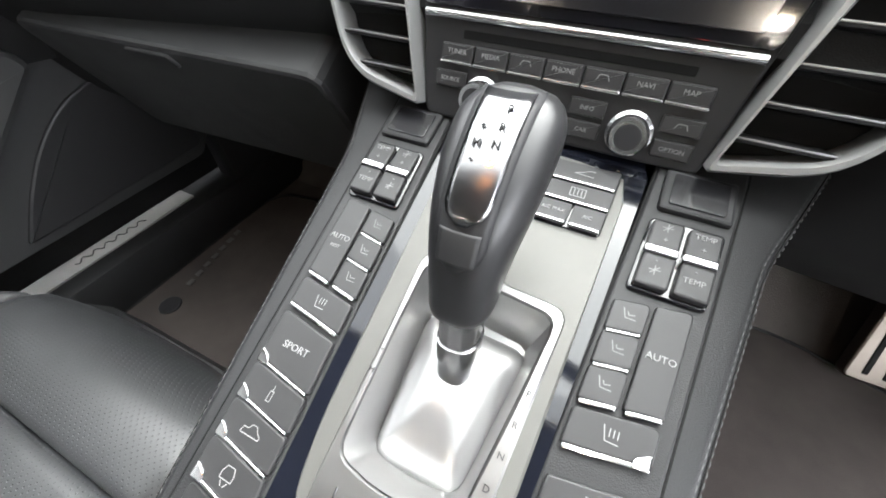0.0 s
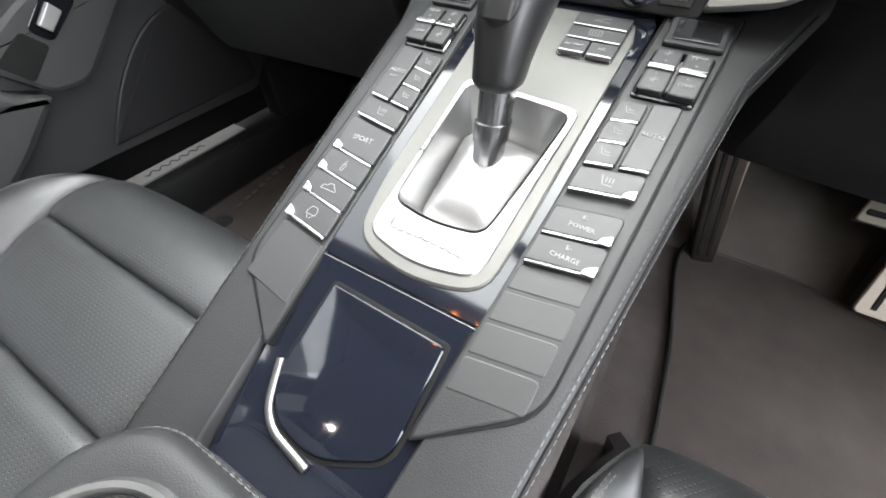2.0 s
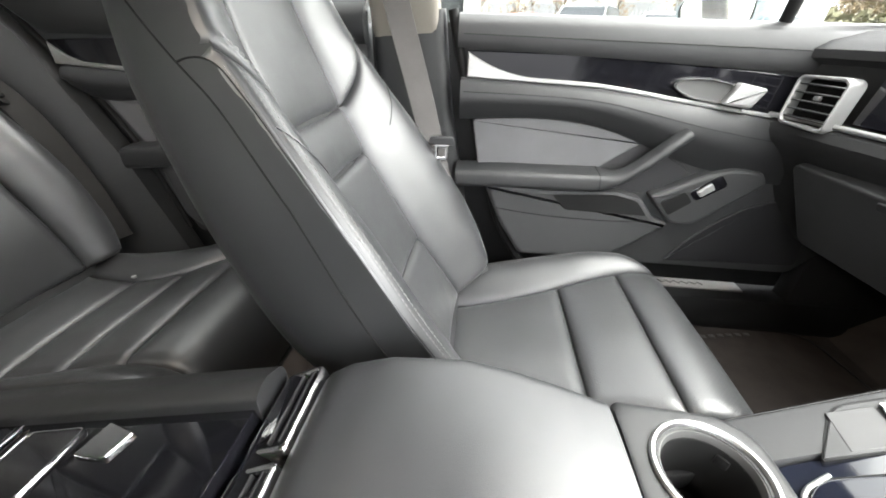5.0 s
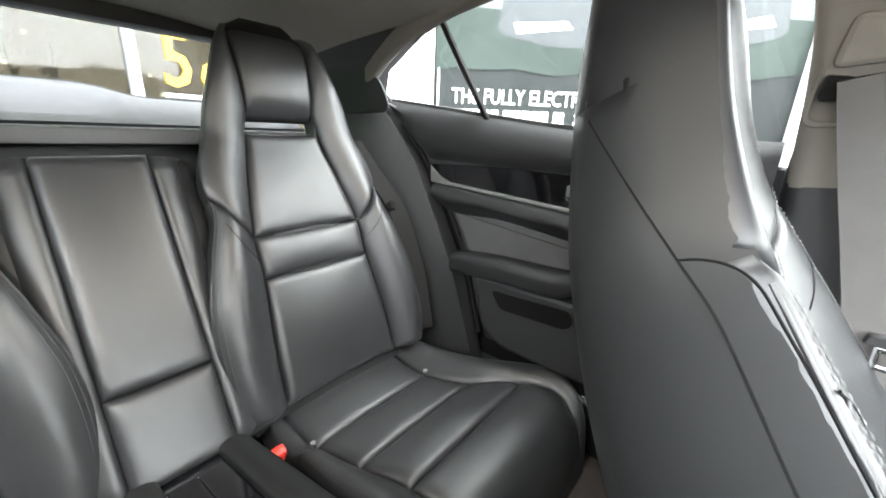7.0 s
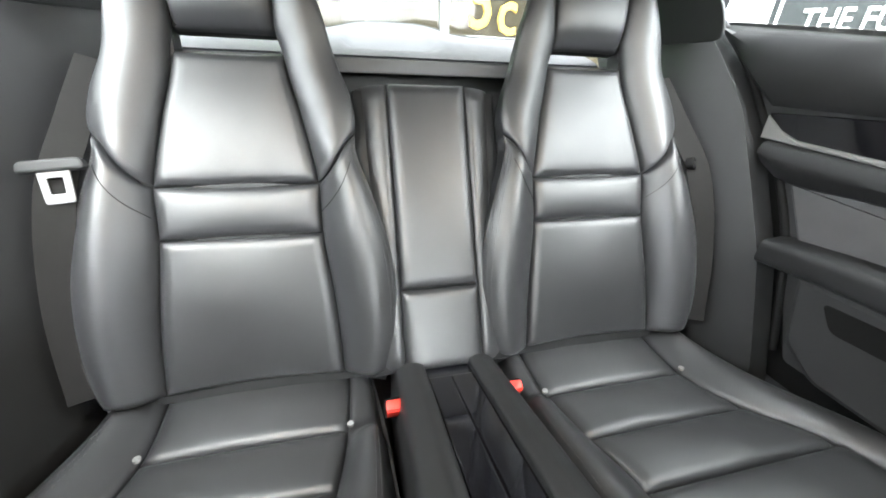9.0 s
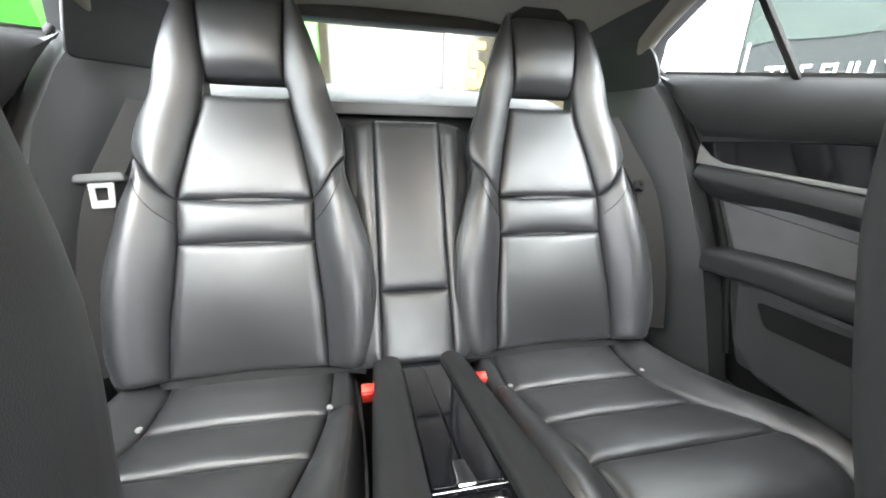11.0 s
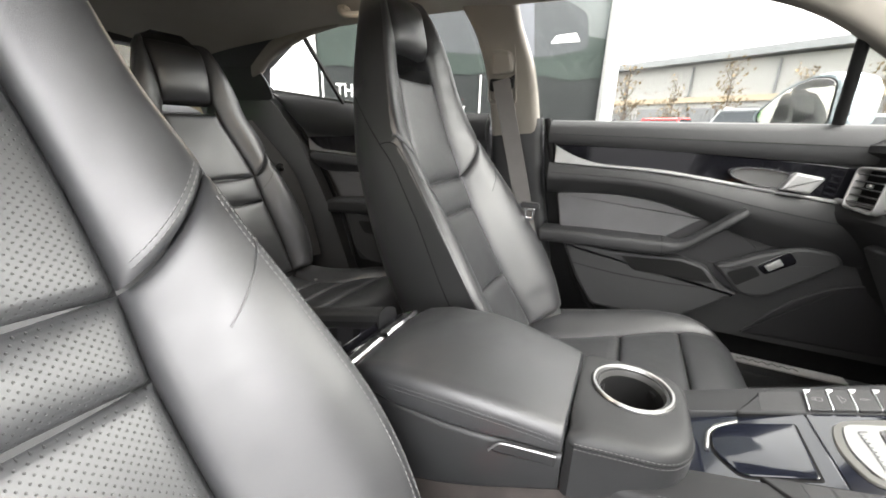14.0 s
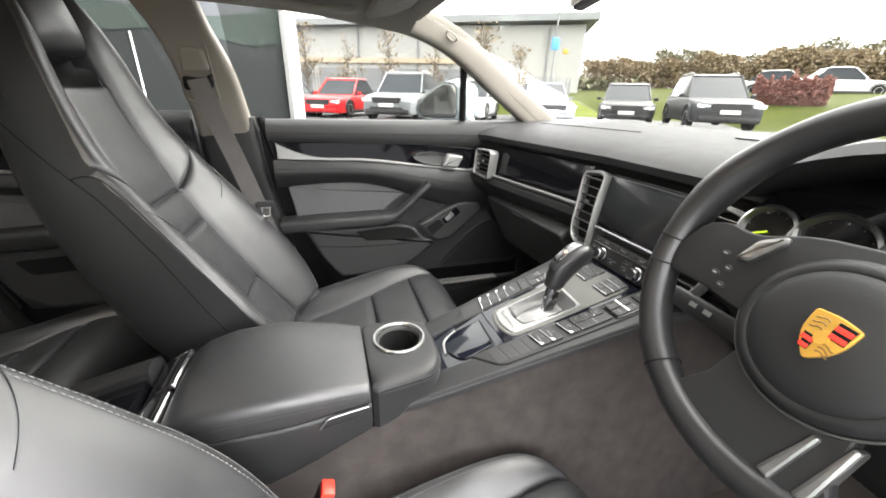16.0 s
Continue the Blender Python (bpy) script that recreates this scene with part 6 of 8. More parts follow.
    sweep("door_seal", [DF_L @ (p + Vector((-0.004, 0, 0))) for p in seal], 0.011, RUBBER, t, seg=8)
    return t


door_front()


def door_rear(side):
    t = thing("rear_door", "closed dark rear door with piano-black decor and grey insert, " + ("passenger side" if side < 0 else "driver side"), "car door", "rear doors")
    made = []
    D = lambda d=0.0: DF_L @ Matrix.Translation((0, 0, d))
    ad = made.append
    ad(slab("door_panel", rounded([(-1.50, 1.06), (-1.33, 0.88), (-1.21, 0.70), (-1.14, 0.52), (-1.09, 0.40), (-0.56, 0.40), (-0.56, 0.965), (-1.0, 1.0)], 0.012), D(), 0.002, SOFTGREY, t, 0.001, down=0.045))
    top = lambda y: 0.975 + 0.085 * max(0, (-y - 0.75) / 0.75) ** 1.2
    rings = []
    for i in range(21):
        y = -1.50 + 0.94 * i / 20
        hi = top(y)
        lo = max(0.893, hi - 0.10 - 0.03 * max(0, (-y - 1.2)))
        lo = 0.893 if y > -1.32 else 0.893 + (-1.32 - y) * 0.85
        rings.append([DF_L @ Vector((y, z, d)) for z, d in ((lo, 0.0), (lo, 0.014), (lo + 0.012, 0.024), ((lo + hi) / 2, 0.026), (hi - 0.02, 0.016), (hi, -0.004), (hi, -0.03))])
    ad(loft("upper_pad", rings, SOFT, t))
    db = lambda y: 0.833 - 0.058 * (y + 1.27)
    dt = table([(-1.33, 0.879), (-1.2, 0.885), (-1.05, 0.889), (-0.8, 0.885), (-0.58, 0.878)])
    ys = [-1.312 + 0.73 * i / 20 for i in range(21)]
    ad(slab("decor_strip", [(y, dt(y)) for y in ys] + [(y, db(y)) for y in reversed(ys)], D(), 0.012, DECOR, t, 0.002, "piano-black decor strip"))
    ad(slab("chrome_trim", [(y, db(y) - 0.006) for y in ys] + [(y, db(y) + 0.004 + 0.042 * max(0, 1 - (y + 1.32) / 0.07) ** 1.3) for y in reversed(ys)], D(), 0.016, TRIMMETAL, t, 0.003, "satin chrome trim line"))
    hb = [(-0.83 + 0.075 * math.cos(a), 0.835 + 0.020 * math.sin(a) - 0.006 * math.cos(a)) for a in [2 * math.pi * i / 24 for i in range(24)]]
    ad(ring_slab("handle_ring", [Vector(p) for p in hb], [Vector((-0.83 + (p[0] + 0.83) * 0.88, 0.835 + (p[1] - 0.835) * 0.76)) for p in hb], D(0.012), 0.010, CHROME, t))
    ad(slab("handle_lever", rounded([(-0.90, 0.842), (-0.845, 0.838), (-0.85, 0.862), (-0.90, 0.868)], 0.006), D(0.014), 0.014, ALU, t, 0.005))
    lo_r = table([(-1.32, 0.80), (-1.24, 0.755), (-1.07, 0.757), (-0.93, 0.745), (-0.82, 0.730), (-0.70, 0.705), (-0.56, 0.69)])
    ad(loft("leather_band", band_rings([-1.29 + 0.73 * i / 20 for i in range(21)], lambda y: db(y) - 0.008, lo_r), SOFT, t))
    ad(slab("suede_insert", rounded([(-1.225, 0.758), (-1.07, 0.760), (-0.93, 0.748), (-0.82, 0.733), (-0.74, 0.712), (-0.82, 0.640), (-1.155, 0.636)], 0.012), D(), 0.010, ALCANTARA, t, 0.006, "grey suede insert"))
    rings = []
    pts = curve_pts([(-0.668, -1.19, 0.620), (-0.660, -1.05, 0.633), (-0.658, -0.93, 0.637), (-0.660, -0.86, 0.645), (-0.662, -0.80, 0.682), (-0.665, -0.74, 0.724)], 6)
    for i, p in enumerate(pts):
        k = min(1.0, max(0.0, (i / (len(pts) - 1) - 0.60) / 0.25))
        h, w = 0.031 - 0.014 * k, 0.054
        o = rounded([(-w, -h), (0.012, -h * 0.8), (0.012, h * 0.8), (-w, h)], [0.004, 0.014, 0.014, 0.004], 4)
        rings.append([p + Vector((q[0], 0, q[1])) for q in o])
    ad(loft("armrest", rings, SOFT, t))
    ad(slab("map_bin", rounded([(-1.12, 0.60), (-0.60, 0.61), (-0.60, 0.41), (-1.02, 0.41), (-1.09, 0.46)], 0.02), D(), 0.04, SOFTGREY, t, 0.012))
    # the bin's opening is not cut: its shade is a flat black patch
    ad(slab("pocket", rounded([(-1.061, 0.572), (-0.845, 0.583), (-0.832, 0.556), (-0.85, 0.534), (-1.03, 0.526)], 0.014), D(), 0.0415, RUBBER, t, 0.001, "flat black patch for the open bin's shade"))
    sl = curve_pts([(-1.515, 1.065, 0.004), (-1.42, 0.98, 0.004), (-1.33, 0.87, 0.004), (-1.25, 0.76, 0.004), (-1.185, 0.64, 0.004), (-1.14, 0.5, 0.004), (-1.115, 0.41, 0.004)], 6)
    ad(sweep("door_seal", [DF_L @ p for p in sl], 0.008, RUBBER, t, seg=8))
    ad(sweep("window_divider", [(-0.728, -1.135, 0.99), (-0.675, -1.19, 1.12), (-0.615, -1.235, 1.245)], 0.011, RUBBER, t, seg=8, flat=(0.013, 0.008)))
    if side > 0:
        mirrored(made)
    return t


door_rear(-1)
door_rear(1)


# ---- seat belts ----
def ribbon(name, pts, nrm, width, mat, parent, label="", thick=0.0016):
    pts = curve_pts(pts, 8)
    V, F = [], []
    for i, p in enumerate(pts):
        t = (pts[min(i + 1, len(pts) - 1)] - pts[max(i - 1, 0)]).normalized()
        n = Vector(nrm[0]).lerp(Vector(nrm[1]), i / (len(pts) - 1)).normalized()
        n = (n - t * n.dot(t)).normalized()
        s = t.cross(n)
        V += [p + s * width / 2 + n * thick, p - s * width / 2 + n * thick, p - s * width / 2 - n * thick, p + s * width / 2 - n * thick]
    for i in range(len(pts) - 1):
        for j in range(4):
            F.append((i * 4 + j, i * 4 + (j + 1) % 4, i * 4 + 4 + (j + 1) % 4, i * 4 + 4 + j))
    F += [(0, 1, 2, 3), tuple(range(len(V) - 4, len(V)))]
    return make(name, V, F, mat, parent, label)


fb = thing("front_seat_belt", "grey belt webbing hanging from a black guide on the door pillar", "seat belt")
GU = fr((-0.665, -0.505, 1.095), (0, 1, 0), (0.30, -0.12, 1))
rec = rounded([(-0.048, -0.10), (0.042, -0.10), (0.038, 0.075), (-0.035, 0.085)], 0.02, 5)
ring_slab("guide_cover", [Vector(p) for p in rec], [Vector((p[0] * 0.84, p[1] * 0.9)) for p in rec], GU, 0.012, PILLAR, fb, "beige height-adjuster cover")
slab("guide_plate", [(p[0] * 0.84, p[1] * 0.9) for p in rec], GU, 0.004, PILLAR, fb, 0.001)
slab("guide_cap", rounded([(-0.034, -0.020), (0.036, -0.012), (0.030, 0.042), (-0.026, 0.050)], 0.016, 5), GU, 0.022, PILLAR, fb, 0.008, "beige cap over the belt guide")
slab("guide_loop", rounded([(-0.038, -0.062), (0.036, -0.056), (0.038, -0.016), (0.012, -0.034), (-0.034, -0.026)], [0.012, 0.012, 0.006, 0.012, 0.006], 4), GU, 0.026, RUBBER, fb, 0.006, "black belt guide")
ribbon("webbing", [GU @ Vector((0.002, -0.028, 0.030)), (-0.652, -0.475, 0.95), (-0.655, -0.42, 0.75), (-0.66, -0.375, 0.55), (-0.665, -0.35, 0.35)], ((1, 0, 0), (1, 0.2, 0)), 0.05, BELT, fb)
TG = fr((-0.645, -0.385, 0.692), (0, 1, 0), (0, -0.25, 1))
slab("tongue_body", rounded([(-0.03, 0.012), (0.03, 0.012), (0.026, 0.03), (-0.026, 0.03)], 0.006), TG, 0.01, DARKPLAST, fb, 0.003)
to = rounded([(-0.014, -0.024), (0.014, -0.024), (0.016, 0.014), (-0.016, 0.014)], 0.003)
ring_slab("tongue", [Vector(p) for p in to], [Vector((p[0] * 0.5, p[1] * 0.5 - 0.003)) for p in to], TG, 0.004, CHROME, fb, "bright steel belt tongue")
for sx, lab in ((-1, "dark belt beside the rear seat with plastic clip, passenger side"), (1, "dark belt with bright tongue beside the rear seat, driver side")):
    rb = thing("rear_seat_belt", lab, "seat belt", "rear belts")
    ribbon("webbing", [(sx * 0.575, -1.50, 0.93), (sx * 0.59, -1.42, 0.84), (sx * 0.60, -1.33, 0.74), (sx * 0.612, -1.27, 0.58), (sx * 0.61, -1.23, 0.42)], ((0.2 * -sx, 1, 0.4), (-sx * 0.6, 1, 0.2)), 0.048, DARKBELT, rb)
    CL = fr((sx * 0.596, -1.345, 0.765), (-sx * 0.8, 0.5, 0.25) if sx < 0 else (-1, -0.2, 0.05), (0, -0.35, 0.9))
    if sx < 0:
        o = rounded([(-0.035, -0.012), (0.035, -0.012), (0.035, 0.012), (-0.035, 0.012)], 0.008)
        ring_slab("clip", [Vector(p) for p in o], [Vector((p[0] * 0.8, p[1] * 0.4)) for p in o], CL, 0.014, RUBBER, rb)
    else:
        slab("tongue_body", rounded([(-0.042, 0.008), (0.042, 0.008), (0.038, 0.026), (-0.038, 0.026)], 0.008), CL, 0.018, SOFTGREY, rb, 0.004)
        o = rounded([(-0.018, -0.04), (0.018, -0.04), (0.02, 0.01), (-0.02, 0.01)], 0.004)
        ring_slab("tongue", [Vector(p) for p in o], [Vector((p[0] * 0.5, p[1] * 0.5 - 0.006)) for p in o], CL @ Matrix.Translation((0, 0, 0.008)), 0.004, PRINT, rb, "pale belt tongue")

# ---- roof fittings ----
for sx in (-1, 1):
    dl = thing("dome_lamp", "small warm roof lamp, switched on", "lamp", "roof lamps")
    box("housing", (sx * 0.36, -0.735, 1.262), (0.07, 0.10, 0.02), LINER, dl, 0.006)
    box("lens", (sx * 0.36, -0.735, 1.253), (0.045, 0.06, 0.014), DOME, dl, 0.004, label="glowing warm lens")
    roof_light = new("roof_light", bpy.data.lights.new("roof_light", "AREA"))
    roof_light.data.shape, roof_light.data.size, roof_light.data.size_y = "RECTANGLE", 0.045, 0.06
    roof_light.data.energy, roof_light.data.color = 0.13, (1.0, 0.93, 0.84)
    roof_light.matrix_world = pose(sx * 0.36, -0.735, 1.244)
for y0, nm in ((-0.85, ""), (-0.18, "")):
    gh = thing("grab_handle", "folded grey-brown grab handle on the roof edge", "grab handle", "grab handles")
    sweep("grip", curve_pts([(-0.505, y0 - 0.09, 1.245), (-0.49, y0 - 0.075, 1.222), (-0.488, y0, 1.216), (-0.49, y0 + 0.075, 1.222), (-0.505, y0 + 0.09, 1.243)], 5), 0.010, LINER, gh, seg=8)
    for d in (-0.09, 0.09):
        box("mount", (-0.505, y0 + d, 1.24), (0.03, 0.03, 0.03), LINER, gh, 0.008)
for x in (-0.115, -0.055):
    al = thing("ambient_lamp", "tiny amber lamp in the fabric windscreen header", "lamp", "ambient lamps")
    box("bezel", (x, 0.030, 1.213), (0.016, 0.034, 0.006), DARKPLAST, al, 0.002)
    box("lens", (x, 0.030, 1.2095), (0.009, 0.026, 0.004), AMBER, al, 0.001, label="glowing amber lens")
vs = thing("sun_visor", "folded beige sun visor with a label", "sun visor")
box("visor_panel", (0, 0, 0), (0.31, 0.15, 0.016), LINER, vs, 0.008, pose(-0.33, 0.0, 1.222, 12, 0, 0))
box("label_sticker", (0.05, 0.0, -0.0085), (0.08, 0.05, 0.001), PRINT, vs, 0.0003, pose(-0.33, 0.0, 1.222, 12, 0, 0))
mr = thing("rear_view_mirror", "black interior mirror under the windscreen header", "mirror")
box("housing", (0, 0, 0), (0.24, 0.03, 0.066), DARKPLAST, mr, 0.012, pose(0.06, 0.20, 1.20, 10, 0, -14))
box("mirror_glass", (0, -0.0155, 0), (0.222, 0.002, 0.05), CHROME, mr, 0.0008, pose(0.06, 0.20, 1.20, 10, 0, -14))
sweep("stalk", [(0.06, 0.21, 1.215), (0.03, 0.19, 1.235), (0.0, 0.12, 1.25)], 0.012, DARKPLAST, mr)
ab = thing("airbag_badge", "oval embossed badge on the windscreen pillar", "badge")
AF = fr((-0.578, 0.178, 1.19), (-0.35, 0.8, -0.48), (0.7, 0.45, 0.55))
o = [(0.022 * math.cos(a), 0.011 * math.sin(a)) for a in [2 * math.pi * i / 24 for i in range(24)]]
ring_slab("oval", [Vector(p) for p in o], [Vector((p[0] * 0.86, p[1] * 0.78)) for p in o], AF, 0.002, PILLAR, ab, down=0.004)

# ---- dashboard ----
def face(x):
    """How far forward the dashboard's front lies."""
    return 0.075 - 0.075 * min(1.0, max(0.0, (abs(x) - 0.16) / 0.44)) - 0.05 * max(0.0, (abs(x) - 0.60) / 0.14) ** 2


dash = thing("dashboard", "black leather dashboard with stitched edges and piano-black decor", "dashboard")
prof = [(0.96, 0.962), (0.75, 0.962), (0.56, 0.955), (0.44, 0.943), (0.375, 0.927), (0.350, 0.912), (0.350, 0.897), (0.372, 0.886), (0.380, 0.84), (0.368, 0.792), (0.345, 0.786), (0.328, 0.778), (0.322, 0.762), (0.330, 0.742), (0.352, 0.722), (0.40, 0.67), (0.45, 0.58), (0.52, 0.50), (0.66, 0.45), (0.96, 0.45)]
rings = []
for i in range(45):
    x = -0.76 + 1.52 * i / 44
    f = face(x)
    ring = []
    for k, (y, z) in enumerate(prof):
        w = 1.0 if y < 0.45 else max(0.0, 1 - (y - 0.45) / 0.3)
        if 14 <= k <= 17 and abs(x) < 0.2:
            y += 0.04
        ring.append((x, y + f * w, z))
    rings.append(ring)
loft("dash_body", rings, DASHTOP, dash)
for off in (0.0,):
    stitches("stitching", [(-0.70 + 1.0 * i / 60, 0.3455 + face(-0.70 + 1.0 * i / 60) - 0.016, 0.756) for i in range(31)], dash, (0, -1, 0.2))
# decor on the passenger side, between the vents
V, F = [], []
for i in range(15):
    x = -0.572 + 0.375 * i / 14
    f = face(x)
    for y, z in ((0.372, 0.884), (0.366, 0.882), (0.358, 0.84), (0.350, 0.797), (0.362, 0.793), (0.376, 0.84)):
        V.append((x, y + f, z))
for i in range(14):
    for j in range(6):
        F.append((i * 6 + j, (i + 1) * 6 + j, (i + 1) * 6 + (j + 1) % 6, i * 6 + (j + 1) % 6))
F += [tuple(range(6)), tuple(range(84, 90))]
make("decor_strip", V, F, GLOSS, dash, "piano-black decor strip")
sweep("chrome_line", [(-0.72 + 0.54 * i / 20, 0.3345 + face(-0.72 + 0.54 * i / 20), 0.789) for i in range(21)], 0.004, TRIMMETAL, dash, seg=8, flat=(0.004, 0.005))
# speaker grille outline on top
sweep("top_seam", [Vector((-0.62, 0.52, 0.9555)), Vector((-0.45, 0.56, 0.957)), Vector((-0.25, 0.6, 0.958))], 0.0012, RUBBER, dash, seg=5)
box("top_grille", (0.06, 0.74, 0.9595), (0.26, 0.10, 0.008), DARKPLAST, dash, 0.004)


def vent(name, outline, m, nslat, parent_label, depth=0.035, slat_gap=None):
    t = thing(name, parent_label, "air vent", "dashboard vents")
    o = [Vector(p) for p in outline]
    cx = sum(p.x for p in o) / len(o)
    cy = sum(p.y for p in o) / len(o)
    shrink = []
    for p in o:
        d = Vector((cx, cy)) - p
        shrink.append(p + d.normalized() * min(0.0085, d.length * 0.4))
    ring_slab("frame", o, shrink, m, 0.010, TRIMMETAL, t, "satin chrome frame", down=0.02)
    slab("cavity", shrink, m, -0.012, RUBBER, t, 0.0005, down=0.02)
    lo, hi = min(p.y for p in shrink), max(p.y for p in shrink)
    for i in range(nslat):
        y = lo + (hi - lo) * (i + 0.7) / (nslat + 0.4)
        xs = []
        for p, q in zip(shrink, shrink[1:] + shrink[:1]):
            if (p.y - y) * (q.y - y) < 0:
                xs.append(p.x + (q.x - p.x) * (y - p.y) / (q.y - p.y))
        if len(xs) >= 2:
            x0, x1 = min(xs), max(xs)
            sl = box("slat", ((x0 + x1) / 2, y, -0.001), (x1 - x0, 0.0035, 0.016), DARKPLAST, t, 0.0012, m)
            box("slat_edge", ((x0 + x1) / 2, y + 0.0008, 0.0072), (x1 - x0, 0.0012, 0.0012), ALU, sl, 0.0004, m)
    box("slider", (cx, cy, 0.009), (0.012, 0.008, 0.008), ALU, t, 0.002, m)
    return t


DF = fr((0, 0.383, 0.699), (1, 0, 0), (0, 0.30, 0.954))
for sx in (-1, 1):
    o = rounded([(sx * 0.099, 0.0), (sx * 0.118, 0.085), (sx * 0.132, 0.178), (sx * 0.150, 0.186), (sx * 0.205, 0.176), (sx * 0.206, 0.16), (sx * 0.184, 0.062), (sx * 0.163, 0.012)], [0.004, 0.1, 0.008, 0.01, 0.012, 0.02, 0.05, 0.03], 6)
    vent("centre_vent", o, DF @ Matrix.Translation((0, 0, 0.012)), 8, "tall centre air vent in a satin chrome frame, dark slats")
VL = fr((-0.64, 0.325, 0.822), (1, 0.1, 0), (0, 0.10, 1))
o = rounded([(-0.050, -0.045), (0.058, -0.048), (0.062, 0.04), (0.05, 0.048), (-0.052, 0.045)], 0.014, 5)
vent("side_vent", o, VL, 5, "side air vent in a satin chrome frame by the door")
VR = fr((0.66, 0.325, 0.822), (1, -0.1, 0), (0, 0.10, 1))
vent("side_vent", o, VR, 5, "side air vent in a satin chrome frame by the driver's door")

radio = thing("radio_unit", "navigation radio with dark screen, knobs and chrome-edged keys", "radio")
slab("fascia", rounded([(-0.099, -0.006), (0.099, -0.006), (0.108, 0.06), (0.126, 0.186), (-0.126, 0.186), (-0.108, 0.06)], 0.006), DF, 0.008, DARKPLAST, radio, 0.002, down=0.03)
slab("screen_bezel", rounded([(-0.108, 0.067), (0.108, 0.067), (0.124, 0.180), (-0.124, 0.180)], 0.005), DF, 0.0105, GLOSS, radio, 0.001)
slab("screen", rounded([(-0.098, 0.074), (0.098, 0.074), (0.108, 0.170), (-0.108, 0.170)], 0.003), DF, 0.0115, SCREEN, radio, 0.0005, "dark switched-off screen")
sweep("chrome_bar", [DF @ Vector((x, 0.0625, 0.012)) for x in (-0.104, 0, 0.104)], 0.003, CHROME, radio, seg=8)
slab("disc_slot", rounded([(-0.075, 0.049), (0.075, 0.049), (0.075, 0.0545), (-0.075, 0.0545)], 0.001), DF, 0.0086, RUBBER, radio, 0.0003)
names = ("TUNER", "MEDIA", "", "PHONE", "", "NAVI", "MAP")
for i, tx in enumerate(names):
    x0, x1 = -0.089 + 0.0255 * i, -0.089 + 0.0255 * (i + 1) - 0.001
    b = slab("key", rounded([(x0, 0.034), (x1, 0.034), (x1, 0.0455), (x0, 0.0455)], 0.001), DF, 0.012, BUTTON, radio, 0.0012)
    slab("chrome_strip", rounded([(x0, 0.0322), (x1, 0.0322), (x1, 0.0342), (x0, 0.0342)], 0.0006), DF, 0.0128, CHROME, b, 0.0005)
    if tx:
        words("lettering", tx, DF @ Matrix.Translation(((x0 + x1) / 2, 0.0405, 0.0122)), 0.0052, PRINT, b, 0.0002)
    else:
        icon((DF, b), ((x0 + x1) / 2, 0.0405), 0.0122, "phone")
for tx, x, y in (("SOURCE", -0.080, 0.022), ("INFO", 0.021, 0.021), ("CAR", 0.021, 0.007), ("OPTION", 0.079, 0.006), ("SET", -0.020, 0.007)):
    b = slab("key", rounded([(x - 0.012, y - 0.0055), (x + 0.012, y - 0.0055), (x + 0.012, y + 0.0055), (x - 0.012, y + 0.0055)], 0.001), DF, 0.0105, BUTTON, radio, 0.001)
    words("lettering", tx, DF @ Matrix.Translation((x, y, 0.0107)), 0.0046, PRINT, b, 0.0002)
b = slab("key", rounded([(0.067, 0.0155), (0.091, 0.0155), (0.091, 0.0265), (0.067, 0.0265)], 0.001), DF, 0.0105, BUTTON, radio, 0.001)
icon((DF, b), (0.079, 0.021), 0.0107, "phone")
for kx, ky in ((-0.054, 0.013), (0.051, 0.011)):
    KM = DF @ Matrix.Translation((kx, ky, 0.008))
    rr = [[KM @ Vector((r * math.cos(2 * math.pi * i / 32), r * math.sin(2 * math.pi * i / 32), h)) for i in range(32)] for r, h in ((0.0145, 0.0), (0.0145, 0.003), (0.0125, 0.0045), (0.0122, 0.016), (0.0108, 0.0185), (0.008, 0.0185))]
    kn = loft("knob", rr, CHROME, radio, "ribbed chrome rotary knob")
    slab("knob_face", [(0.0082 * math.cos(2 * math.pi * i / 24), 0.0082 * math.sin(2 * math.pi * i / 24)) for i in range(24)], KM, 0.019, DARKPLAST, kn, 0.0005)
# glove box seam
gb = thing("glove_box", "closed dark glove box under the passenger dashboard", "glove box")
GM = fr((-0.43, 0.415, 0.625), (1, 0.06, 0), (0, -0.48, 0.88))
slab("lid", rounded([(-0.22, -0.11), (0.22, -0.11), (0.22, 0.095), (-0.22, 0.095)], 0.02), GM, 0.012, SOFTGREY, gb, 0.005, down=0.05)
slab("latch", rounded([(-0.035, 0.07), (0.035, 0.07), (0.032, 0.088), (-0.032, 0.088)], 0.005), GM, 0.016, DARKPLAST, gb, 0.002)

# ---- instruments and steering wheel ----
ins = thing("instrument_cluster", "five round dials under a leather cowl", "instruments")
cow = []
for i in range(17):
    x = 0.20 + 0.44 * i / 16
    u = (i / 8 - 1)
    h = 1.014 - 0.075 * u * u
    cow.append([(x, 0.60, h - 0.02), (x, 0.40, h), (x, 0.320, h - 0.004), (x, 0.308, h - 0.016), (x, 0.325, h - 0.026), (x, 0.45, h - 0.035), (x, 0.60, h - 0.04)])
loft("cowl", cow, SOFT, ins)
IM = fr((0.42, 0.372, 0.872), (1, 0, 0), (0, 0.35, 0.94))
slab("cluster_face", rounded([(-0.21, -0.07), (0.21, -0.07), (0.19, 0.06), (-0.19, 0.06)], 0.03), IM, 0.004, GLOSS, ins, 0.001, down=0.03)
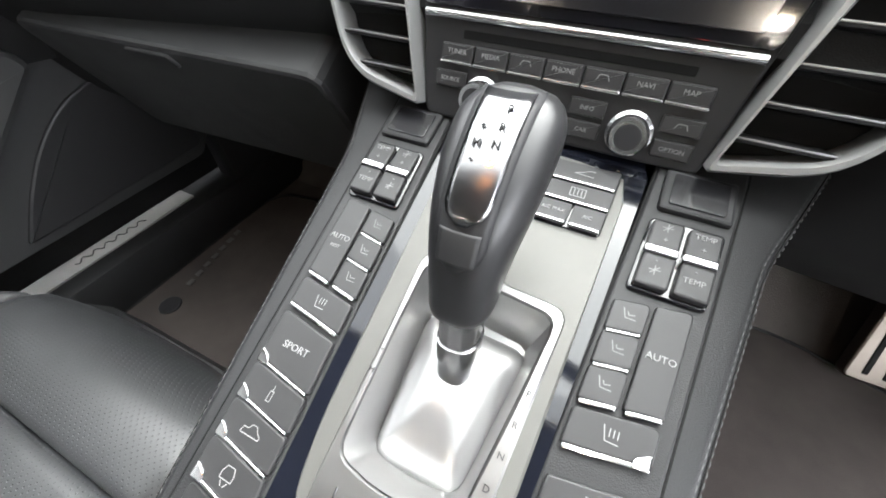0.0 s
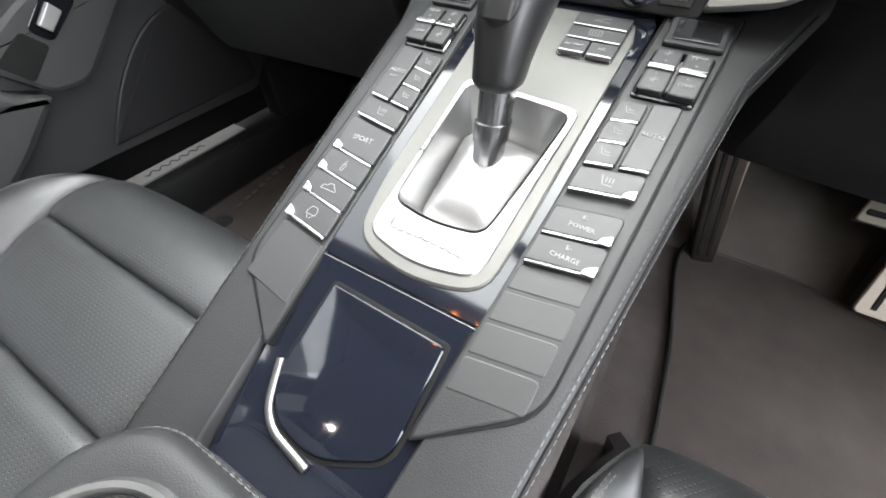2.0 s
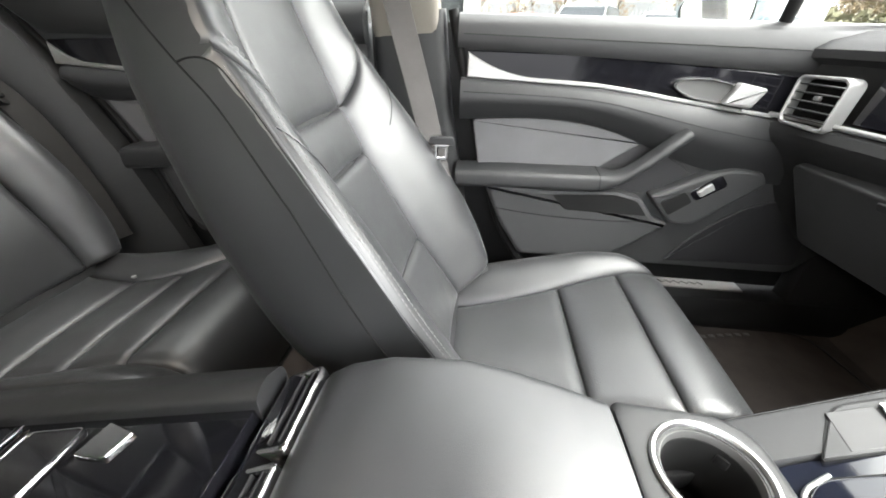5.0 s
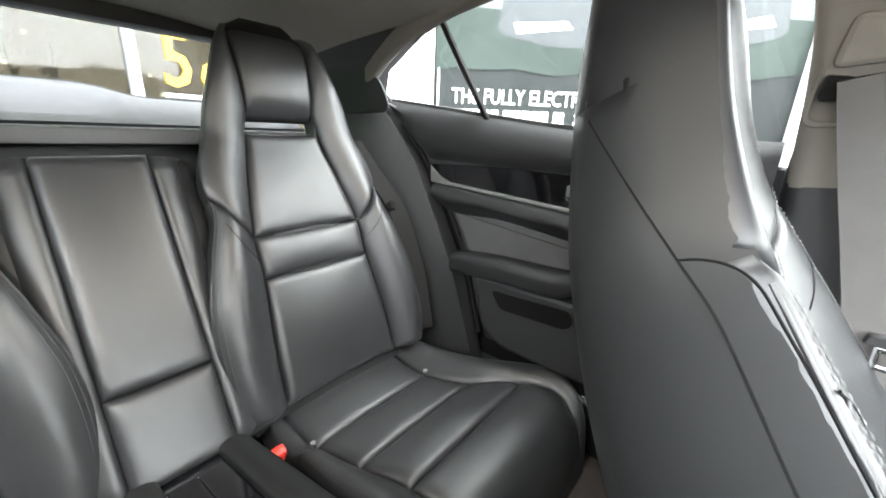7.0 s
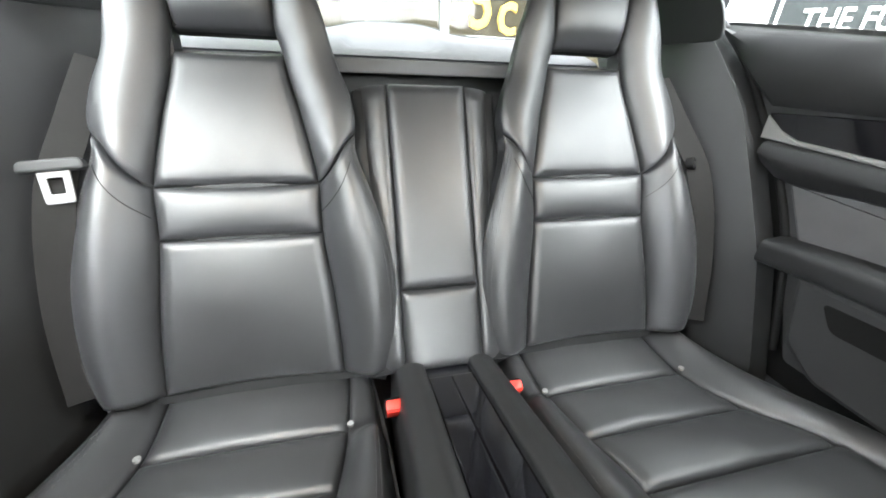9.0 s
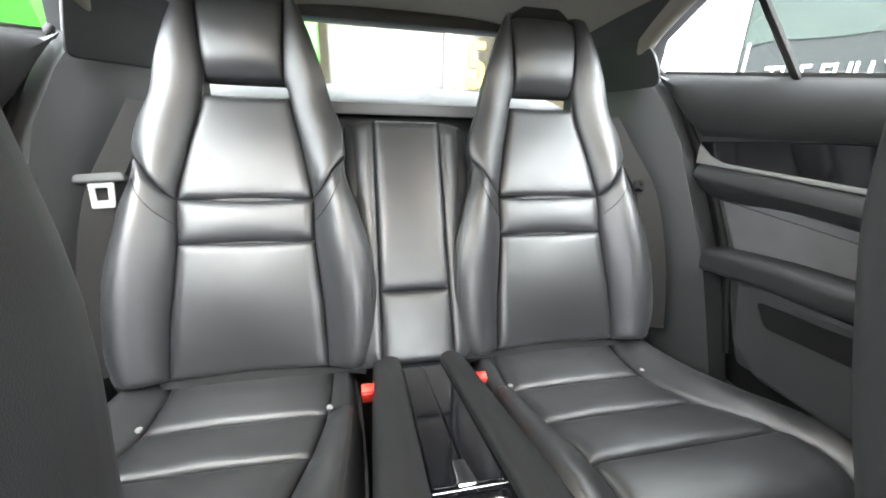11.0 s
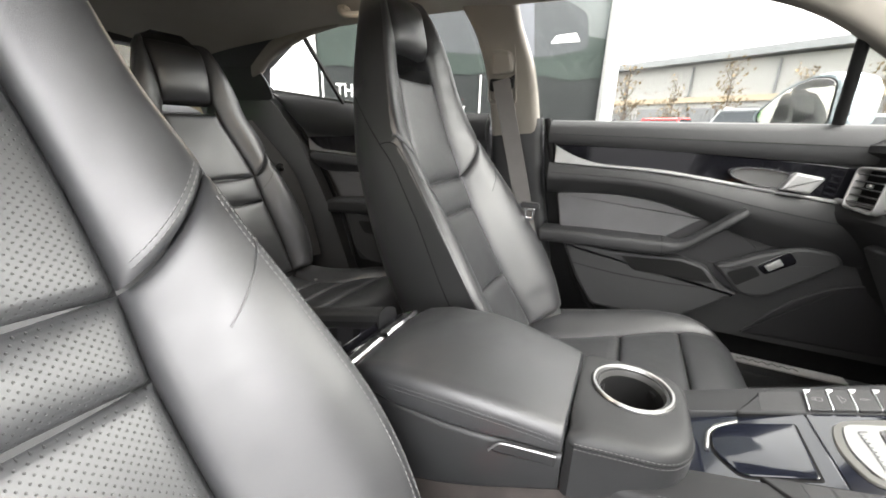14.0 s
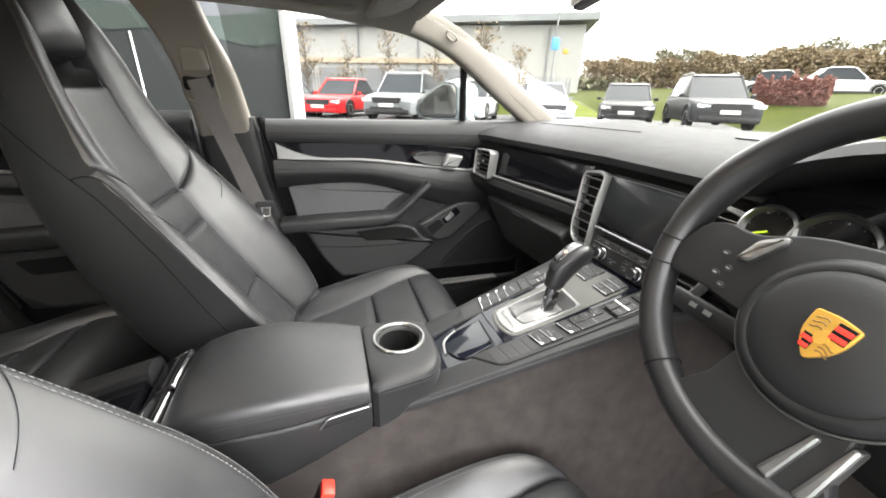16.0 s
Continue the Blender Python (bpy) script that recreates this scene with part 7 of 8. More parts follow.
for dx, r in ((-0.165, 0.036), (-0.095, 0.045), (0.0, 0.056), (0.095, 0.045), (0.165, 0.036)):
    C = IM @ Matrix.Translation((dx, 0, 0.004 + 0.01 * (r > 0.05)))
    rr = [[C @ Vector((q * math.cos(2 * math.pi * i / 40), q * math.sin(2 * math.pi * i / 40), h)) for i in range(40)] for q, h in ((r, 0), (r, 0.012), (r - 0.004, 0.014), (r - 0.006, 0.008), (r - 0.007, 0.003))]
    dial = loft("dial_ring", rr, ALU, ins, caps=False)
    slab("dial_face", [((r - 0.006) * math.cos(2 * math.pi * i / 32), (r - 0.006) * math.sin(2 * math.pi * i / 32)) for i in range(32)], C, 0.003, SCREEN, dial, 0.0003)
    sweep("needle", [C @ Vector((0, 0, 0.006)), C @ Vector((-(r - 0.012) * 0.8, -(r - 0.012) * 0.4, 0.006))], 0.0013, material("lime_needle", (0.55, 0.72, 0.02), 0.4, emit=((0.6, 0.8, 0.05), 0.06)) if dx == -0.165 else bpy.data.materials["lime_needle"], dial, seg=5)
    for k in range(11):
        a = radians(225 - 27 * k)
        box("tick", ((r - 0.010) * math.cos(a), (r - 0.010) * math.sin(a), 0.0045), (0.0012, 0.0012, 0.0006), PRINT, dial, 0, C)

BARKISH = material("dark_enamel_line", (0.16, 0.08, 0.02), 0.5, var=0.1)
HUB = Vector((0.424, 0.215, 0.876))
st_t = radians(22)
SWR = fr(HUB, (1, 0, 0), (0, math.sin(st_t), math.cos(st_t))) @ Matrix.Rotation(radians(-8), 4, "Z")
wheel = thing("steering_wheel", "black leather three-spoke steering wheel with gold and red shield", "steering wheel")
R = 0.172
rim = []
for i in range(97):
    a = 2 * math.pi * i / 96
    # thumb rests swell the rim above the spokes
    th = 0.0172 + 0.0030 * math.exp(-((abs(math.degrees(math.atan2(math.sin(a), abs(math.cos(a))))  - 18) / 14) ** 2))
    c, s_ = math.cos(a), math.sin(a)
    rim.append([SWR @ Vector(((R + th * math.cos(w)) * c, (R + th * math.cos(w)) * s_, th * 1.12 * math.sin(w))) for w in [2 * math.pi * j / 16 for j in range(16)]])
loft("rim", rim, GRIP, wheel, caps=False, label="smooth worn leather rim")
for a in (radians(188), radians(199), radians(-8), radians(-19), radians(240), radians(300)):
    c, s_ = math.cos(a), math.sin(a)
    sweep("rim_seam", [SWR @ Vector(((R + 0.0188 * math.cos(w)) * c, (R + 0.0188 * math.cos(w)) * s_, 0.0205 * math.sin(w))) for w in [2 * math.pi * j / 20 for j in range(20)]], 0.0009, RUBBER, wheel, closed=True, seg=5)
SW = SWR @ Matrix.Translation((0.012, -0.027, 0.008))
padr = []
for q, h in ((0.071, -0.02), (0.072, 0.0), (0.0705, 0.008), (0.066, 0.013), (0.0605, 0.0150), (0.0585, 0.0140), (0.0565, 0.0160), (0.050, 0.0190), (0.036, 0.0225), (0.0, 0.0250)):
    padr.append([SW @ Vector((q * math.cos(2 * math.pi * i / 56), q * 0.97 * math.sin(2 * math.pi * i / 56), h)) for i in range(56)])
loft("airbag_pad", padr, SOFT, wheel, caps=False, angle=60)
sweep("pad_ring", [SW @ Vector((0.0735 * math.cos(2 * math.pi * i / 56), 0.0715 * math.sin(2 * math.pi * i / 56), 0.002)) for i in range(56)], 0.0015, SATINDARK, wheel, closed=True, seg=6)
for sx in (-1, 1):
    # the spoke's upper edge sweeps from the rim over the pad
    sp_o = rounded([(0.0, -0.020), (sx * 0.075, -0.024), (sx * 0.120, -0.022), (sx * 0.160, -0.030), (sx * 0.170, 0.000), (sx * 0.158, 0.036), (sx * 0.135, 0.048), (sx * 0.105, 0.046), (sx * 0.066, 0.068), (0.0, 0.082)], [0.001, 0.02, 0.03, 0.02, 0.01, 0.02, 0.02, 0.03, 0.04, 0.001], 5)
    sp = slab("spoke", sp_o, SW, 0.004, SOFT, wheel, 0.004, down=0.022, seg=3)
    slab("shift_paddle", rounded([(sx * 0.090, 0.020), (sx * 0.104, 0.018), (sx * 0.096, 0.044), (sx * 0.076, 0.058), (sx * 0.074, 0.050)], 0.005), SW, 0.012, RINGMETAL, wheel, 0.004, "satin metal shift button")
    for kx, ky in ((0.104, 0.006), (0.112, -0.004), (0.100, -0.012), (0.116, 0.018)):
        slab("wheel_key", [(sx * kx + 0.0045 * math.cos(q), ky + 0.0035 * math.sin(q)) for q in [2 * math.pi * i / 12 for i in range(12)]], SW, 0.0058, BUTTON, sp, 0.001)
        slab("key_symbol", [(sx * kx - 0.002, ky - 0.0006), (sx * kx + 0.002, ky - 0.0006), (sx * kx + 0.002, ky + 0.0006), (sx * kx - 0.002, ky + 0.0006)], SW, 0.0062, PRINT, sp, 0.0001)
for u0, v0, u1, v1 in ((0.056, -0.118, 0.056, -0.056), (0.030, -0.124, 0.036, -0.068)):
    dv = Vector((u1 - u0, v1 - v0)).normalized() * 0.006
    slab("lower_spoke", rounded([(u0 + dv.y, v0 - dv.x), (u1 + dv.y * 0.5, v1 - dv.x * 0.5), (u1 - dv.y * 0.5, v1 + dv.x * 0.5), (u0 - dv.y, v0 + dv.x)], 0.003), SW, 0.0035, ALU, wheel, 0.003, "bright metal lower spoke", down=0.012)
slab("lower_spoke_fill", rounded([(-0.050, -0.045), (0.050, -0.045), (0.060, -0.09), (0.085, -0.128), (0.03, -0.138), (-0.05, -0.128), (-0.072, -0.120), (-0.056, -0.09)], 0.006), SW, 0.000, SOFT, wheel, 0.003, down=0.014)
SWB = SW @ Matrix.Translation((0, 0, -0.0023)) @ Matrix.Diagonal((0.9, 0.9, 1, 1))
sh = rounded([(-0.018, 0.020), (0.0, 0.023), (0.018, 0.020), (0.017, -0.005), (0.0, -0.025), (-0.017, -0.005)], [0.003, 0.02, 0.003, 0.012, 0.006, 0.012], 4)
bd = slab("shield", sh, SWB @ Matrix.Translation((0, 0, 0.0255)), 0.0035, GOLD, wheel, 0.001, "gold shield badge with red stripes")
for sx, y0, y1 in ((-1, -0.016, -0.002), (1, 0.002, 0.0185)):
    xe = 0.0125 if sx < 0 else 0.0155
    slab("black_field", rounded([(sx * 0.002, y0), (sx * (xe - (0.005 if sx < 0 else 0)), y0), (sx * xe, y1), (sx * 0.002, y1)], 0.0006), SWB @ Matrix.Translation((0, 0, 0.0288)), 0.0006, RUBBER, bd, 0.0001)
    for k in range(2):
        ya = y0 + (y1 - y0) * (0.06 + 0.48 * k)
        yb = ya + (y1 - y0) * 0.28
        slab("red_stripe", rounded([(sx * 0.0025, ya), (sx * (xe - (0.0035 - 0.003 * k if sx < 0 else 0.0005)), ya), (sx * (xe - (0.002 if sx < 0 and k == 0 else 0.0005)), yb), (sx * 0.0025, yb)], 0.0005), SWB @ Matrix.Translation((0, 0, 0.029)), 0.0011, RED, bd, 0.0002)
for sx, y0, y1 in ((-1, 0.003, 0.017), (1, -0.014, -0.003)):
    for k in range(3):
        yy = y0 + (y1 - y0) * (k + 0.5) / 3
        sweep("antler_line", [SWB @ Vector((sx * (0.003 + 0.0105 * u), yy + 0.0014 * math.sin(u * 5), 0.0292)) for u in (0, 0.25, 0.5, 0.75, 1)], 0.0006, BARKISH, bd, seg=5)
slab("shield_centre", [(0.0055 * math.cos(a), 0.007 * math.sin(a)) for a in [2 * math.pi * i / 16 for i in range(16)]], SWB @ Matrix.Translation((0, 0, 0.029)), 0.001, GOLD, bd, 0.0003)
colm = [[SW @ Vector((r * math.cos(2 * math.pi * i / 20), r * math.sin(2 * math.pi * i / 20) - 0.01, h)) for i in range(20)] for r, h in ((0.055, -0.02), (0.06, -0.10), (0.062, -0.30))]
loft("column", colm, DARKPLAST, wheel)
stalk = thing("column_stalk", "black cruise-control stalk with printed symbols", "stalk")
STF = SW @ Matrix.Translation((-0.125, -0.058, -0.066)) @ Matrix.Rotation(radians(6), 4, "Z")
box("lever", (0, 0, 0), (0.12, 0.024, 0.018), DARKPLAST, stalk, 0.006, STF)
for k in range(2):
    box("symbol_bar", (-0.02 + 0.02 * k, 0.002, 0.0093), (0.010, 0.006, 0.0006), PRINT, stalk, 0, STF)

# ---- outside: the car's own door mirror ----
om = thing("door_mirror", "silver-blue door mirror outside the passenger window", "door mirror")
PAINT = material("silver_blue_paint", (0.34, 0.40, 0.43), 0.25, metal=0.5, coat=0.6, var=0.05)
MIRROR = material("mirror_glass", (0.80, 0.81, 0.81), 0.02, metal=1.0, var=0.01)
MG = fr((-0.925, 0.318, 0.952), (0.42, 0.905, 0), (0, 0, 1))
mo = rounded([(0.0, 0.004), (-0.004, 0.124), (-0.055, 0.130), (-0.105, 0.100), (-0.160, 0.038), (-0.150, 0.008), (-0.10, 0.0)], [0.02, 0.03, 0.03, 0.05, 0.02, 0.02, 0.05], 5)
mc_ = sum(mo, Vector((0, 0))) / len(mo)
rings = []
for sc_, dd in ((0.96, 0.0), (1.10, 0.0), (1.17, 0.02), (1.18, 0.05), (1.08, 0.09), (0.85, 0.12), (0.45, 0.14), (0.08, 0.146)):
    rings.append([MG @ Vector((*(mc_ + (p - mc_) * sc_), 0.0)) + Vector((-0.25, 0.95, 0.0)) * dd for p in mo])
loft("housing", rings, PAINT, om)
slab("mirror_glass", [mc_ + (p - mc_) * 0.97 for p in mo], MG @ Matrix.Translation((0, 0, 0.001)), 0.003, MIRROR, om, 0.0008, "silvered mirror glass")
slab("glass_rim", [mc_ + (p - mc_) * 1.02 for p in mo], MG @ Matrix.Translation((0, 0, -0.002)), 0.0035, RUBBER, om, 0.0008)
sweep("arm", [(-0.92, 0.36, 0.965), (-0.84, 0.345, 0.945), (-0.76, 0.33, 0.93)], 0.02, PAINT, om)
sweep("quarter_post", [(-0.735, 0.275, 0.945), (-0.70, 0.262, 1.03), (-0.655, 0.245, 1.13)], 0.012, RUBBER, om)
# outer skins that close the car
for sx, nm in ((-1, "left"), (1, "right")):
    if sx < 0:
        structure(box("outer_skin_" + nm, (sx * 0.84, -0.4, 0.60), (0.05, 2.3, 0.60), PAINT, None, 0.02), "silver-blue outer body side", "car body")
structure(box("outer_skin_right", (0.80, -0.98, 0.60), (0.05, 1.1, 0.60), PAINT, None, 0.02), "silver-blue outer body side behind the open door", "car body")
structure(box("bonnet", (0, 1.55, 0.86), (1.5, 1.1, 0.06), PAINT, None, 0.03), "silver-blue bonnet", "car body")

# ---- outside: the lot, the showroom, parked cars, warehouse and trees ----
def lot_z(r):
    u = min(1.0, max(0.0, (r - 5.0) / 7.0))
    return 0.2 * u * u * (3 - 2 * u)


V, F = [(0, 0, 0)], []
RR = (2, 4, 5, 6, 7, 8, 9, 10, 11, 12, 14, 18, 25, 40, 80, 160, 300, 500)
for r in RR:
    V += [(r * math.cos(2 * math.pi * i / 48), r * math.sin(2 * math.pi * i / 48), lot_z(r)) for i in range(48)]
F += [(0, 1 + i, 1 + (i + 1) % 48) for i in range(48)]
for k in range(len(RR) - 1):
    F += [(1 + k * 48 + i, 1 + (k + 1) * 48 + i, 1 + (k + 1) * 48 + (i + 1) % 48, 1 + k * 48 + (i + 1) % 48) for i in range(48)]
structure(make("ground", V, F, ASPHALT), "grey asphalt of the dealer's lot", "ground")


def bank_z(d, start):
    u = min(1.0, max(0.0, (d - start) / 5))
    return 0.9 * u * u * (3 - 2 * u) + min(1.4, 0.065 * max(0.0, d - start - 5)) + 0.18


V, F = [], []
for i in range(41):
    az = radians(70 - 85 * i / 40)
    start = 17.0 if az < radians(36.5) else 22.0
    for d in (0, 1, 2, 3, 4, 5, 7, 10, 14, 20, 30, 45, 70):
        V.append((0.58 - (start + d) * math.sin(az), -0.19 + (start + d) * math.cos(az), bank_z(start + d, start)))
for i in range(40):
    for j in range(12):
        F.append((i * 13 + j, (i + 1) * 13 + j, (i + 1) * 13 + j + 1, i * 13 + j + 1))
structure(make("grass_bank", V, F, GRASS), "green grass bank rising beyond the parked cars", "grass")

BILL = material("poster_print", (0.012, 0.014, 0.0145), 0.6, var=0.3, vscale=1.2, spec=0.15)
BILLTOP = material("poster_hills", (0.020, 0.028, 0.025), 0.6, var=0.35, spec=0.15, vscale=1.8)
BILLSKY = material("poster_haze", (0.06, 0.07, 0.07), 0.6, var=0.2, vscale=1.0)
BILLCAR = material("poster_car_shape", (0.012, 0.016, 0.02), 0.6, var=0.2)
WHITEFRAME = material("white_frame", (0.6, 0.6, 0.6), 0.5, var=0.03)
bb = thing("poster_wall", "large dark advertising poster in white frames on the showroom", "poster")
BF_ = fr((-2.261, -2.517, 0), (-0.6155, 0.788, 0), (0, 0, 1))
slab("backing", [(-0.14, 0.0), (2.53, 0.0), (2.53, 3.2), (-0.14, 3.2)], BF_ @ Matrix.Translation((0, 0, -0.06)), 0.055, BILL, bb, 0.002)
slab("hill_print", [(-0.13 + 2.65 * i / 18, 1.40 + 0.05 * i / 18 + 0.02 * math.sin(i * 0.7) + 0.012 * math.sin(i * 1.9)) for i in range(19)] + [(2.52, 1.80), (1.5, 1.86), (0.8, 1.78), (-0.13, 1.84)], BF_, 0.002, BILLTOP, bb, 0.0005, "green hazy hills printed on the poster")
slab("sky_print", [(-0.13, 1.84), (0.8, 1.78), (1.5, 1.86), (2.52, 1.80), (2.52, 3.19), (-0.13, 3.19)], BF_, 0.0015, BILLSKY, bb, 0.0005, "grey haze printed on the poster")
slab("car_print", rounded([(0.30, 1.66), (0.7, 1.58), (1.9, 1.60), (2.35, 1.70), (2.30, 2.0), (1.6, 2.25), (0.9, 2.2), (0.35, 1.95)], 0.08, 5), BF_, 0.004, BILLCAR, bb, 0.0005, "dark car shape printed on the poster")
slab("white_print", rounded([(0.45, 1.66), (0.85, 1.70), (0.8, 1.75), (0.42, 1.73)], 0.01), BF_, 0.006, WHITEFRAME, bb, 0.0005)
slab("white_print", rounded([(1.95, 1.72), (2.25, 1.76), (2.2, 1.83), (2.0, 1.79)], 0.01), BF_, 0.006, WHITEFRAME, bb, 0.0005)
words("lettering", "THE FULLY ELECTRIC", BF_ @ Matrix.Translation((0.0, 1.227, 0.001)), 0.170, WHITEFRAME, bb, 0.002, "LEFT", squash=0.755)
for u0, n_, w_ in ((0.01, 5, 0.062), (0.40, 5, 0.060), (0.78, 2, 0.035)):
    for i in range(n_):
        a_ = u0 + (w_ + 0.010) * i
        slab("name_bar", rounded([(a_, 1.042), (a_ + w_, 1.042), (a_ + w_, 1.140), (a_, 1.140)], 0.008), BF_, 0.003, WHITEFRAME, bb, 0.0005)
words("lettering", "SUV", BF_ @ Matrix.Translation((0.93, 1.09, 0.001)), 0.160, WHITEFRAME, bb, 0.002, "LEFT", squash=0.9)
for u0 in (-0.112, 1.29):
    slab("rule_line", [(u0, 0.98), (u0 + 0.014, 0.98), (u0 + 0.014, 1.42), (u0, 1.42)], BF_, 0.003, WHITEFRAME, bb, 0.0005)
for u0, u1 in ((2.53, 2.66), (-0.55, -0.14)):
    box("frame_post", ((u0 + u1) / 2, 1.6, 0), (u1 - u0, 3.2, 0.14), WHITEFRAME, bb, 0.01, BF_)

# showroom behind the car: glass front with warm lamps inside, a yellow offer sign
# the wall itself glows faintly, standing in for the light indoors
WARM = material("glowing_showroom_wall", (0.060, 0.050, 0.033), 0.7, var=0.3, vscale=0.8, emit=((0.95, 0.80, 0.55), 0.03))
SHOPGLASS = glass("tinted_shop_glass", (0.55, 0.55, 0.52), 0.03)
sr = thing("showroom", "glazed showroom front, its back wall glowing for the indoor light", "building")
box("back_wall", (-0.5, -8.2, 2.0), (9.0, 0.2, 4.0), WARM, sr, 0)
box("floor_slab", (-0.5, -6.6, 0.06), (9.0, 3.2, 0.12), GREYWALL, sr, 0.01)
# unseen roof and side walls, added to keep the sky off the back wall
box("roof", (-0.5, -6.65, 3.9), (9.4, 3.5, 0.2), GREYWALL, sr, 0.01)
for sx in (-1, 1):
    box("side_wall", (-0.5 + sx * 4.55, -6.65, 2.0), (0.1, 3.2, 3.9), GREYWALL, sr, 0.01)
for i, (xa, xb) in enumerate(((-4.9, -3.65), (-3.55, -0.93), (-0.83, 0.56), (0.68, 3.15), (3.25, 3.9))):
    box("glass_pane", ((xa + xb) / 2, -5.05, 1.5), (xb - xa, 0.012, 3.0), SHOPGLASS, sr, 0)
box("fascia", (-0.5, -5.1, 3.4), (9.0, 0.3, 0.8), WHITEWALL, sr, 0.01)
for x in (-3.6, -0.88, 0.62, 3.2):
    box("mullion", (x, -5.05, 1.5), (0.09 if x != 0.62 else 0.12, 0.12, 3.0), GREYWALL, sr, 0.01)
for i in range(14):
    x = -3.0 + (i * 1.37) % 5.6
    z = 1.25 + (i * 0.61) % 0.9
    box("ceiling_spot", (x, -8.05, z), (0.045, 0.04, 0.045), glow("spot_lamp", (1.0, 0.9, 0.72), 0.25) if i == 0 else bpy.data.materials["spot_lamp"], sr, 0.01)
YEL = material("yellow_vinyl", (0.32, 0.19, 0.004), 0.5, var=0.05)
sg = thing("offer_sign", "yellow figure on the showroom glass", "sign")
SGF = fr((0, -3.4, 0), (-1, 0, 0), (0, 0, 1))
box("sign_stand", (0.9, 0.55, -0.02), (0.06, 1.1, 0.03), GREYWALL, sg, 0.004, SGF)
box("sign_rail", (0.9, 1.11, -0.02), (0.5, 0.03, 0.02), GREYWALL, sg, 0.004, SGF)
words("lettering", "5", SGF @ Matrix.Translation((0.735, 1.30, 0)), 0.50, YEL, sg, 0.012, "CENTER", squash=0.80)
words("lettering", "c", SGF @ Matrix.Translation((0.918, 1.262, 0)), 0.45, YEL, sg, 0.012, "CENTER", squash=0.85)
structure(box("green_panel", (2.1, -3.0, 1.75), (0.06, 1.6, 1.6), material("green_sign", (0.04, 0.24, 0.015), 0.5, var=0.05), None, 0.01), "bright green hoarding behind the driver's side", "panel")
structure(box("green_post", (0.50, -4.4, 1.8), (0.12, 0.12, 3.6), bpy.data.materials["green_sign"], None, 0.01), "green flag post behind the car", "post")


def bare_tree(x, y, h, seed, mat=None, leaves=0, name="tree", lab="bare young tree with thin upright branches"):
    rnd = random.Random(seed)
    t = thing(name, lab, "tree", "trees")
    trunk = [Vector((x, y, 0))]
    for i in range(6):
        trunk.append(trunk[-1] + Vector((rnd.uniform(-0.05, 0.05) * h * 0.2, rnd.uniform(-0.05, 0.05) * h * 0.2, h / 6)))
    sweep("trunk", trunk, lambda u: 0.02 * h * (1 - 0.8 * u), BARK, t, seg=6)
    V, F = [], []
    tips = []
    for i in range(26):
        u = 0.25 + 0.7 * rnd.random()
        p = trunk[int(u * 6)].lerp(trunk[min(int(u * 6) + 1, 6)], (u * 6) % 1)
        a = rnd.uniform(0, 2 * math.pi)
        l = h * (0.34 - 0.22 * u)
        q = p + Vector((math.cos(a) * l * 0.7, math.sin(a) * l * 0.7, l))
        tips += [p.lerp(q, 0.6), q]
        for e in range(2):
            q2 = p.lerp(q, 0.5) + Vector((rnd.uniform(-1, 1) * l * 0.4, rnd.uniform(-1, 1) * l * 0.4, l * 0.4))
            tips.append(q2)
            for s0, s1, r in ((p, q, 0.006 * h), (p.lerp(q, 0.5), q2, 0.0035 * h)):
                k = len(V)
                d = (s1 - s0).cross(Vector((0.3, 0.8, 0.1))).normalized() * r
                d2 = (s1 - s0).cross(d).normalized() * r
                V += [s0 + d, s0 - d * 0.5 + d2, s0 - d * 0.5 - d2, s1]
                F += [(k, k + 1, k + 3), (k + 1, k + 2, k + 3), (k + 2, k, k + 3)]
    make("branches", V, F, BARK, t, smooth=False)
    if leaves:
        V, F = [], []
        for i in range(leaves):
            c = tips[rnd.randrange(len(tips))] + Vector((rnd.gauss(0, 1), rnd.gauss(0, 1), rnd.gauss(0, 0.8))) * h * 0.06
            s = h * rnd.uniform(0.012, 0.028)
            n = Vector((rnd.uniform(-1, 1), rnd.uniform(-1, 1), rnd.uniform(-1, 1))).normalized()
            a = n.orthogonal().normalized() * s
            b = n.cross(a) * 0.7
            k = len(V)
            V += [c + a, c + b, c - a, c - b]
            F.append((k, k + 1, k + 2, k + 3))
        make("crown", V, F, mat, t, smooth=False)
    return t


for i, (x, y, h) in enumerate(((-0.2, -6.2, 1.9), (0.15, -6.0, 1.8), (-0.6, -6.4, 1.7))):
    bare_tree(x, y, h, 50 + i)

# warehouse across the lot: white cladding, grey roof edge, lower canopy band
wh = thing("warehouse", "long white warehouse with grey roof edge and shutters", "building")
A_, B_ = Vector((-42.5, -8, 0)), Vector((-28.0, 19.6, 0))
WF = fr(A_, B_ - A_, (0, 0, 1))
LEN = (B_ - A_).length
WFM = WF
slab("wall", [(0, 0), (LEN, 0), (LEN, 6.4), (0, 6.4)], WFM @ Matrix.Translation((0, 0, -12)), 12, WHITEWALL, wh, 0.01)
slab("roof_edge", [(-1, 6.3), (LEN + 0.8, 6.6), (LEN + 0.8, 7.1), (-1, 6.8)], WFM @ Matrix.Translation((0, 0, -12)), 12.9, ROOFGREY, wh, 0.01)
slab("band", [(0, 3.6), (LEN - 6, 3.6), (LEN - 6, 4.0), (0, 4.0)], WFM, 0.25, material("tan_canopy", (0.36, 0.30, 0.22), 0.7, var=0.1), wh, 0.01)
